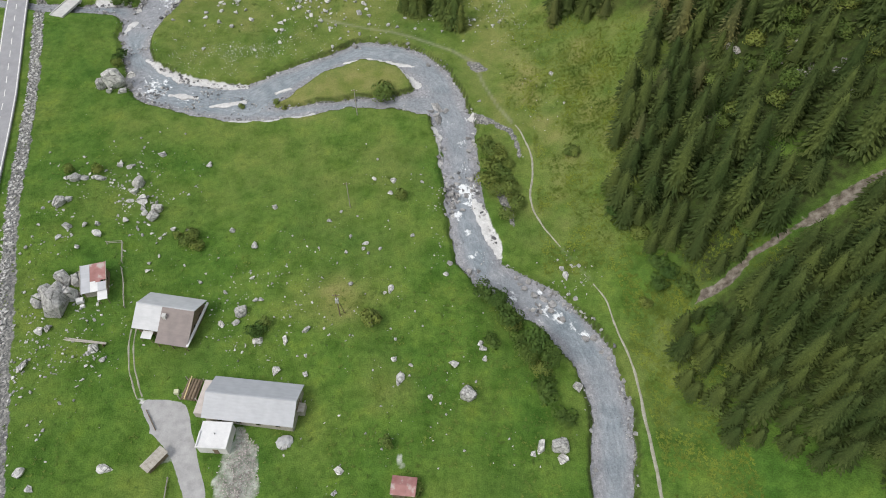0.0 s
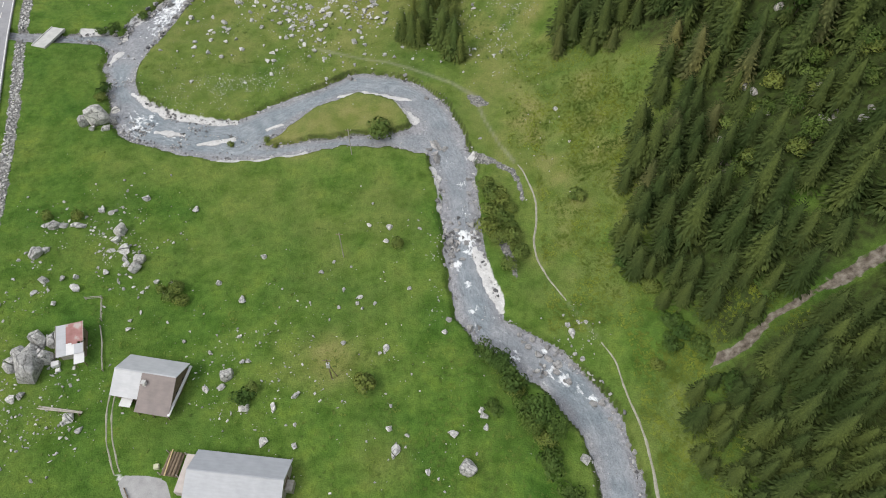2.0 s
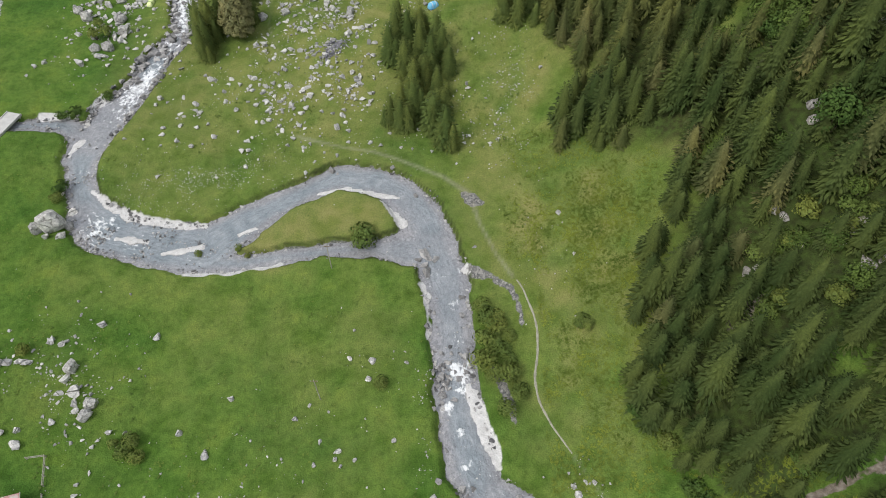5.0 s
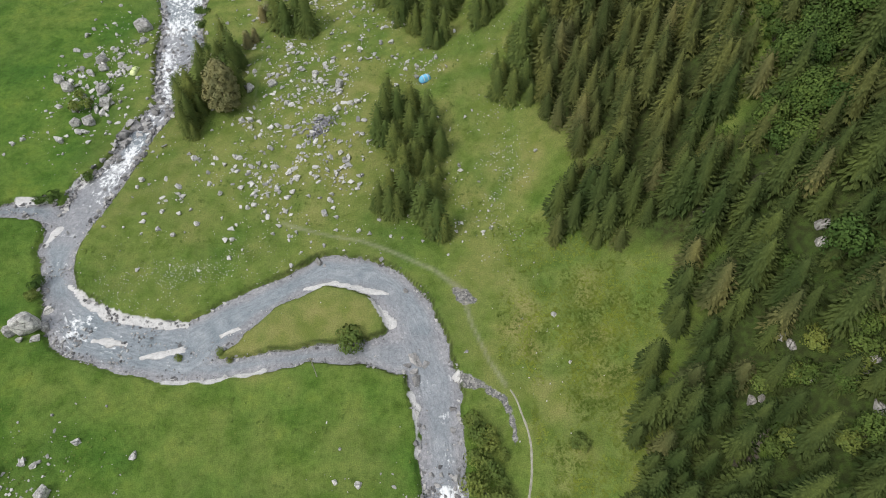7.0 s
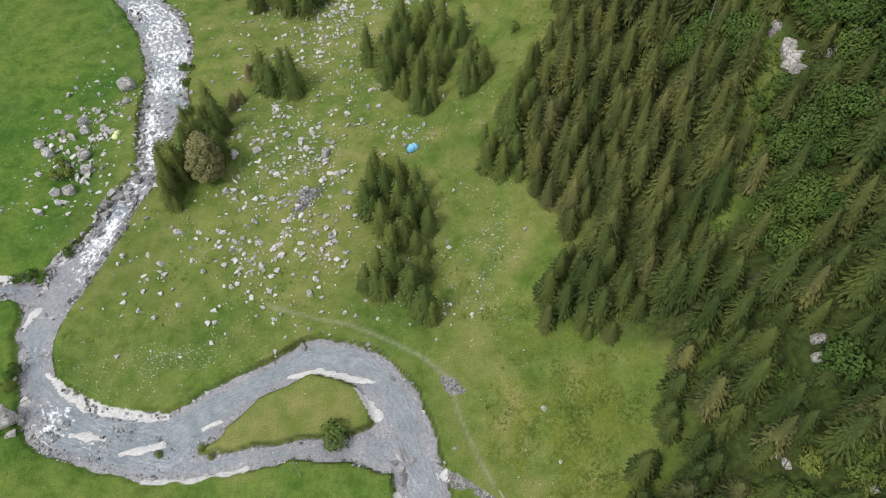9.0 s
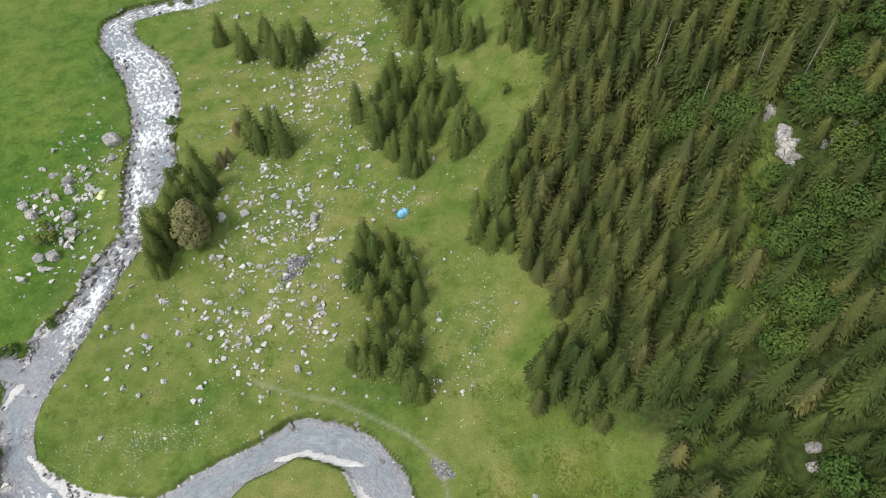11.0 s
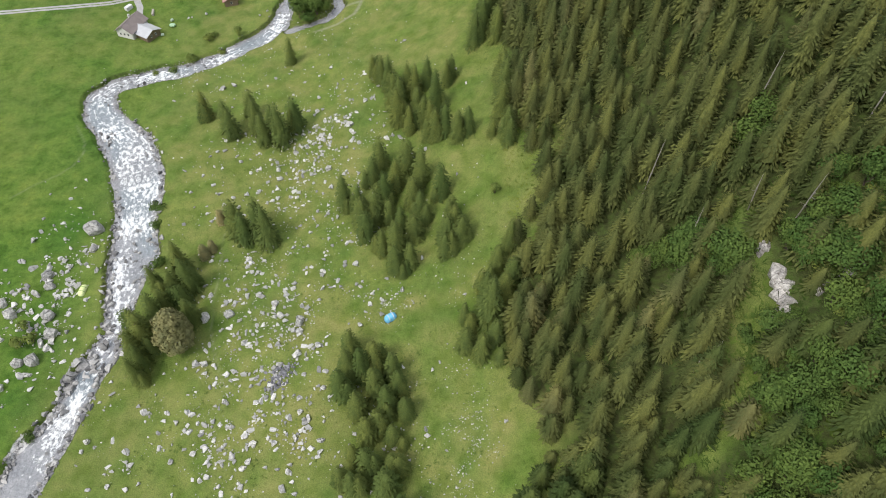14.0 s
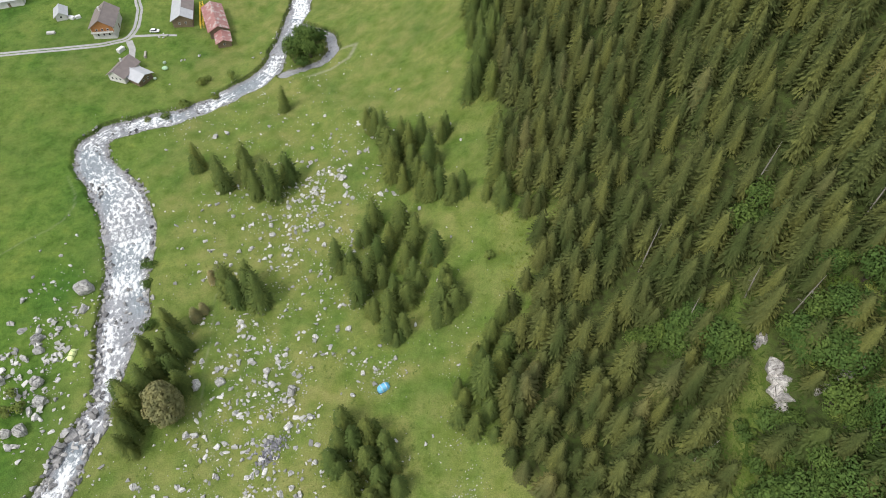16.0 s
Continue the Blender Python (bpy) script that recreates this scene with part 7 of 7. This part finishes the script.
for y in (-0.25, 0.2):
    bm = bmesh.new()
    rod(bm, (-4.9, y, 0.5), (4.9, y * 0.4, 0.35), 0.2, 0.15, 8)
    part("beam", bm, M_PALEWOOD, beam)
for x in (-4.2, 0, 4.2):
    bm = bmesh.new()
    box(bm, x - 0.1, x + 0.1, -0.45, 0.45, -0.4, 0.28)
    part("trestle", bm, M_TIMBER, beam)


def utility_pole(x, y, tall, double):
    root = empty("utility_pole", pose(x, y, on(x, y)), "grey wooden power pole with insulators in the meadow" if double else "slim pale wooden power pole in the meadow", "pole", "power poles")
    bm = bmesh.new()
    rod(bm, (0, 0, -0.5), (0, 0, tall), 0.15 if double else 0.12, 0.1, 8)
    part("pole", bm, M_TIMBER if double else M_PALEWOOD, root)
    if double:
        bm = bmesh.new()
        rod(bm, (1.1, 0.6, -0.4), (0.05, 0, tall * 0.8), 0.1, 0.08, 7)
        part("brace", bm, M_TIMBER, root)
        bm = bmesh.new()
        box(bm, -0.35, 0.35, -0.3, 0.3, tall * 0.62, tall * 0.78)
        part("transformer_box", bm, M_CONCRETE, root)
    bm = bmesh.new()
    box(bm, -0.8, 0.8, -0.06, 0.06, tall - 0.6, tall - 0.48)
    part("crossarm", bm, M_TIMBER, root)
    for dx in (-0.7, 0, 0.7):
        bm = bmesh.new()
        rod(bm, (dx, 0, tall - 0.48), (dx, 0, tall - 0.25), 0.05, 0.04, 6)
        part("insulator", bm, M_WHITE, root)
    return Vector((x, y, on(x, y) + tall - 0.3))


heads = [utility_pole(-23.2, 79.5, 8.5, True), utility_pole(-23.5, 110.8, 9.0, False), utility_pole(-24.2, 143.8, 9.0, False)]

# ---- bridge over the side stream ----
bridge = empty("bridge", pose(-122.6, 192.8, 0, 0, 0, 0), "pale concrete slab bridge over the side stream", "bridge")
top = max(on(-121, 199), on(-124, 186.5)) + 0.15
ang = math.atan2(-(-123.7 + 126.1), 9.4)
for name, a in (("deck", (-2.4, 2.4, -5.2, 5.2, -0.45, 0.0)), ("kerb", (-2.4, -2.15, -5.2, 5.2, 0.0, 0.2)), ("kerb", (2.15, 2.4, -5.2, 5.2, 0.0, 0.2)), ("abutment", (-2.3, 2.3, -5.2, -4.2, -2.2, -0.45)), ("abutment", (-2.3, 2.3, 4.2, 5.2, -2.2, -0.45))):
    bm = bmesh.new()
    box(bm, *a, Matrix.Translation((0, 0, top)) @ Matrix.Rotation(ang, 4, "Z"))
    part(name, bm, M_CONCRETE, bridge)


# ---- tents ----
def dome_tent(x, y, turn, wide, deep, tall, mat, mat_low, label, square=4.5):
    root = empty("tent", pose(x, y, on(x, y), 0, 0, turn), label, "tent", "tents")
    for name, m, lo, hi in (("flysheet", mat, 0.0, 1.0), ("skirt", mat_low, -0.12, 0.0)):
        bm = bmesh.new()
        n, rows = 20, 6
        grid = []
        for j in range(rows + 1):
            f = j / rows
            z = tall * (lo + (hi - lo) * math.sin(f * math.pi / 2)) if name == "flysheet" else 0.12 + 0.14 * (f - 1)
            r = math.cos(f * math.pi / 2) ** 0.7 if name == "flysheet" else 1.02 + 0.03 * (1 - f)
            ring = []
            for k in range(n):
                a = k * math.tau / n
                q = (abs(math.cos(a)) ** square + abs(math.sin(a)) ** square) ** (-1 / square)
                sag = 1 - 0.06 * abs(math.sin(2 * a))
                ring.append(bm.verts.new((wide / 2 * r * q * math.cos(a) * sag, deep / 2 * r * q * math.sin(a) * sag, z + (0.1 if name == "flysheet" else 0))))
            grid.append(ring)
        for a, b in zip(grid, grid[1:]):
            for k in range(n):
                bm.faces.new((a[k], a[(k + 1) % n], b[(k + 1) % n], b[k]))
        part(name, bm, m, root, smooth=True)
    for f in (-0.18, 0.18):
        bm = bmesh.new()
        for k in range(12):
            a, b = (math.pi * (0.06 + 0.88 * q / 12) for q in (k, k + 1))
            rod(bm, (wide * f, -deep * 0.49 * math.cos(a), 0.14 + tall * math.sin(a) ** 0.7 * 0.97), (wide * f, -deep * 0.49 * math.cos(b), 0.14 + tall * math.sin(b) ** 0.7 * 0.97), 0.09, 0.09, 5)
        part("pole_sleeve", bm, M_WHITE if mat == M_TENT_BLUE else mat_low, root)
    bm = bmesh.new()
    slab(bm, [(wide * 0.5, -deep * 0.3, 0.15), (wide * 0.5, deep * 0.3, 0.15), (wide * 0.28, deep * 0.2, tall * 0.78), (wide * 0.28, -deep * 0.2, tall * 0.78)], -0.05)
    part("entrance", bm, mat_low, root)
    for a in (-0.6, 0.0, 0.6):
        bm = bmesh.new()
        rod(bm, (-wide * 0.5, deep * 0.5 * a, 0.4), (-wide * 0.78, deep * 0.7 * a, 0.0), 0.02, 0.02, 4)
        part("guy_line", bm, M_WIRE, root)


dome_tent(-0.1, 236.2, 30, 3.8, 2.4, 1.7, M_TENT_BLUE, M_TENT_DARK, "light blue dome tent with dark blue skirt pitched on grass")
dome_tent(-96.6, 253.4, 84, 4.2, 2.1, 1.3, M_TENT_LIME, M_TENT_GREEN, "lime green tunnel tent pitched on grass near the rapids", 14)

# ---- hamlet up the valley ----
def farmhouse(x, y, turn, L, W, eave, ridge, wall, roof, label, upper=None, top=None, windows=3, stack=True, balcony=False, split=None):
    root = empty("farmhouse", pose(x, y, on(x, y), 0, 0, turn), label, "house", "hamlet houses")
    gable_walls(root, wall, L, W, eave, ridge, upper=upper, top=top)
    gable_roof(root, roof, L, W, eave, ridge, 0.8, seams=0, split=split)
    for k in range(windows):
        yy_ = -W / 2 + W * (k + 1) / (windows + 1)
        for z in ((1.0, 3.4) if eave > 4 else (1.0,)):
            opening(root, "window", -L / 2 - 0.125, yy_, z, 0.9, 1.1, "x-", frame_mat=M_WHITE)
            opening(root, "window", L / 2 + 0.125, yy_, z, 0.9, 1.1, "x+", frame_mat=M_WHITE)
    opening(root, "door", 0, -W / 2 - 0.125, 0, 1.0, 2.0, "y-", M_TIMBER)
    if stack:
        chimney(root, L * 0.15, W * 0.14, eave, ridge + 0.8, M_PLASTER)
    if balcony:
        bm = bmesh.new()
        box(bm, -L / 2 - 1.3, -L / 2 - 0.13, -W / 2, W / 2, 2.7, 2.85)
        deck = part("balcony", bm, M_TIMBER, root)
        bm = bmesh.new()
        box(bm, -L / 2 - 1.3, -L / 2 - 1.22, -W / 2, W / 2, 2.85, 3.75)
        part("railing", bm, M_PLASTER, deck)
    return root


farmhouse(-115.3, 386.5, 72, 11, 7.4, 3.0, 5.4, M_PLASTER, M_ROOF_BROWN, "white-walled house with brown roof beside the gravel lane")
annex = farmhouse(-108.6, 383.6, -32, 8, 7.0, 2.6, 4.0, M_TIMBER, M_ROOF_PALE, "low barn with pale grey metal roof adjoining the white house", windows=2, stack=False)
farmhouse(-130.2, 416.5, 96, 14, 9.5, 5.4, 8.6, M_PLASTER, M_ROOF_BROWN, "two-storey chalet with orange timber upper floor and brown roof", upper=2.8, top=M_ORANGE, windows=3, balcony=True)
farmhouse(-153.0, 424.5, 110, 6.5, 4.6, 2.4, 4.0, M_PLASTER, M_ROOF_PALE, "small white cottage with a pale roof in the field", windows=1, stack=False)
farmhouse(-99.0, 427.5, 100, 16, 8.4, 3.6, 5.8, M_TIMBER, M_ROOF_PALE, "long stable with patched pale and reddish-brown roof", windows=2, stack=False, split=(0.4, M_ROOF_BROWN))
farmhouse(-83.4, 422.5, 110, 20, 8.0, 3.8, 5.8, M_TIMBER, M_ROOF_RED, "long farm building with faded red roof", windows=2, stack=False)
farmhouse(-77.6, 409.0, 107, 7, 5.6, 2.8, 4.0, M_TIMBER, M_ROOF_RED, "low red-roofed annex at the end of the farm building", windows=1, stack=False)
farmhouse(-180.0, 436.0, 15, 12, 9, 3.6, 6.2, M_PLASTER, M_ROOF_PALE, "white house with a pale roof at the edge of the hamlet", windows=3)

crane = empty("crane", pose(-90.6, 426.5, on(-90.6, 426.5), 0, 0, 12), "folded yellow construction crane between the farm buildings", "crane")
for x in (-0.7, 0.7):
    for z in (1.0, 2.4):
        bm = bmesh.new()
        rod(bm, (x, -9, z), (x, 11, z), 0.14, 0.14, 6)
        part("chord", bm, M_YELLOW, crane)
for k in range(12):
    bm = bmesh.new()
    y = -9 + k * 1.7
    rod(bm, (-0.7, y, 2.4), (0.7, y + 1.7, 2.4), 0.07, 0.07, 5)
    part("lattice_bar", bm, M_YELLOW, crane)
bm = bmesh.new()
box(bm, -1.4, 1.4, 8, 11, 0.0, 0.95)
part("base", bm, M_YELLOW, crane)


def car(x, y, turn, mat, label):
    root = empty("car", pose(x, y, on(x, y), 0, 0, turn), label, "car")
    bm = bmesh.new()
    box(bm, -2.1, 2.1, -0.85, 0.85, 0.3, 0.95)
    bmesh.ops.bevel(bm, geom=bm.edges[:], offset=0.15, segments=3, affect="EDGES")
    body = part("body", bm, mat, root, smooth=False)
    bm = bmesh.new()
    hull(bm, [(-1.7, -0.75, 0.9), (1.1, -0.75, 0.9), (1.1, 0.75, 0.9), (-1.7, 0.75, 0.9), (-1.3, -0.62, 1.45), (0.4, -0.62, 1.45), (0.4, 0.62, 1.45), (-1.3, 0.62, 1.45)], ((0, 1, 5, 4), (1, 2, 6, 5), (2, 3, 7, 6), (3, 0, 4, 7)))
    part("windows", bm, M_GLASS, root)
    bm = bmesh.new()
    slab(bm, [(-1.32, -0.64, 1.5), (0.42, -0.64, 1.5), (0.42, 0.64, 1.5), (-1.32, 0.64, 1.5)], 0.06)
    part("roof", bm, mat, root)
    for xw in (-1.3, 1.3):
        for yw in (-0.85, 0.65):
            bm = bmesh.new()
            rod(bm, (xw, yw, 0.32), (xw, yw + 0.2, 0.32), 0.32, 0.32, 12)
            part("wheel", bm, M_RUBBER, root)


car(-109.5, 415.2, 2, M_CARWHITE, "white car parked beside the gravel lane")
bm = bmesh.new()
box(bm, -1.8, 1.8, -0.8, 0.8, 0.0, 0.9)
bmesh.ops.bevel(bm, geom=bm.edges[:], offset=0.12, segments=2, affect="EDGES")
trough = part("trough", bm, M_CONCRETE, None)
trough.matrix_world = pose(-153.8, 411.6, on(-153.8, 411.6), 0, 0, 6)
tagged(trough, "grey concrete trough in the hamlet meadow", "trough")
bm = bmesh.new()
bmesh.ops.create_icosphere(bm, subdivisions=2, radius=1.2)
bale = part("wrapped_bale", bm, plain("pale_green_wrap", (0.30, 0.48, 0.30), (0.42, 0.60, 0.40), 0.8, 0.4), None)
bale.matrix_world = pose(-99.6, 390.4, on(-99.6, 390.4) + 0.6) @ Matrix.Diagonal((1.2, 0.9, 0.7, 1))
tagged(bale, "pale green wrapped silage bale near the river", "bale")
for x, y, size in ((-86.6, 398.6, 2.0), (-94.1, 395.7, 1.4), (-92.4, 396.2, 1.0), (-106.8, 412.0, 1.8), (-104.9, 411.2, 1.4), (-103.6, 412.9, 1.5), (-105.8, 414.4, 1.1), (-59.4, 398.7, 1.3), (-62.4, 395.3, 1.2), (-95.5, 380.1, 0.9)):
    boulder(x, y, size, "grey stone lying in the grass of the hamlet", "stones of the hamlet")
for x, y, turn in ((-102.2, 383.4, 20), (-100.7, 394.1, 65)):
    bm = bmesh.new()
    rod(bm, (-0.6, 0, 0.55), (0.6, 0, 0.55), 0.6, 0.6, 14)
    bmesh.ops.bevel(bm, geom=[e for e in bm.edges if abs(e.verts[0].co.x - e.verts[1].co.x) < 0.01], offset=0.12, segments=2, affect="EDGES")
    ob = part("wrapped_bale", bm, plain("grey_green_wrap", (0.30, 0.40, 0.30), (0.46, 0.54, 0.44), 0.8, 0.45), None)
    ob.matrix_world = pose(x, y, on(x, y), 0, 0, turn)
    tagged(ob, "grey-green wrapped round bale lying in the meadow", "bale", "bales")
for x, y, turn, w, d, h in ((-145.5, 423.4, 35, 2.4, 1.4, 1.2), (-148.4, 423.0, -20, 3.0, 1.8, 1.0), (-120.9, 401.4, 60, 3.4, 1.8, 1.6), (-110.0, 399.1, 100, 4.2, 0.9, 0.8)):
    bm = bmesh.new()
    box(bm, -w / 2, w / 2, -d / 2, d / 2, -0.3, h)
    bmesh.ops.bevel(bm, geom=bm.edges[:], offset=0.08, segments=2, affect="EDGES")
    ob = part("crate", bm, M_WHITE if w < 4 else M_PALEWOOD, None)
    ob.matrix_world = pose(x, y, on(x, y), 0, 0, turn)
    tagged(ob, "pale weathered crate standing in the grass beside a house" if w < 4 else "low stack of silvered boards beside the gravel lane", "box" if w < 4 else "board stack")
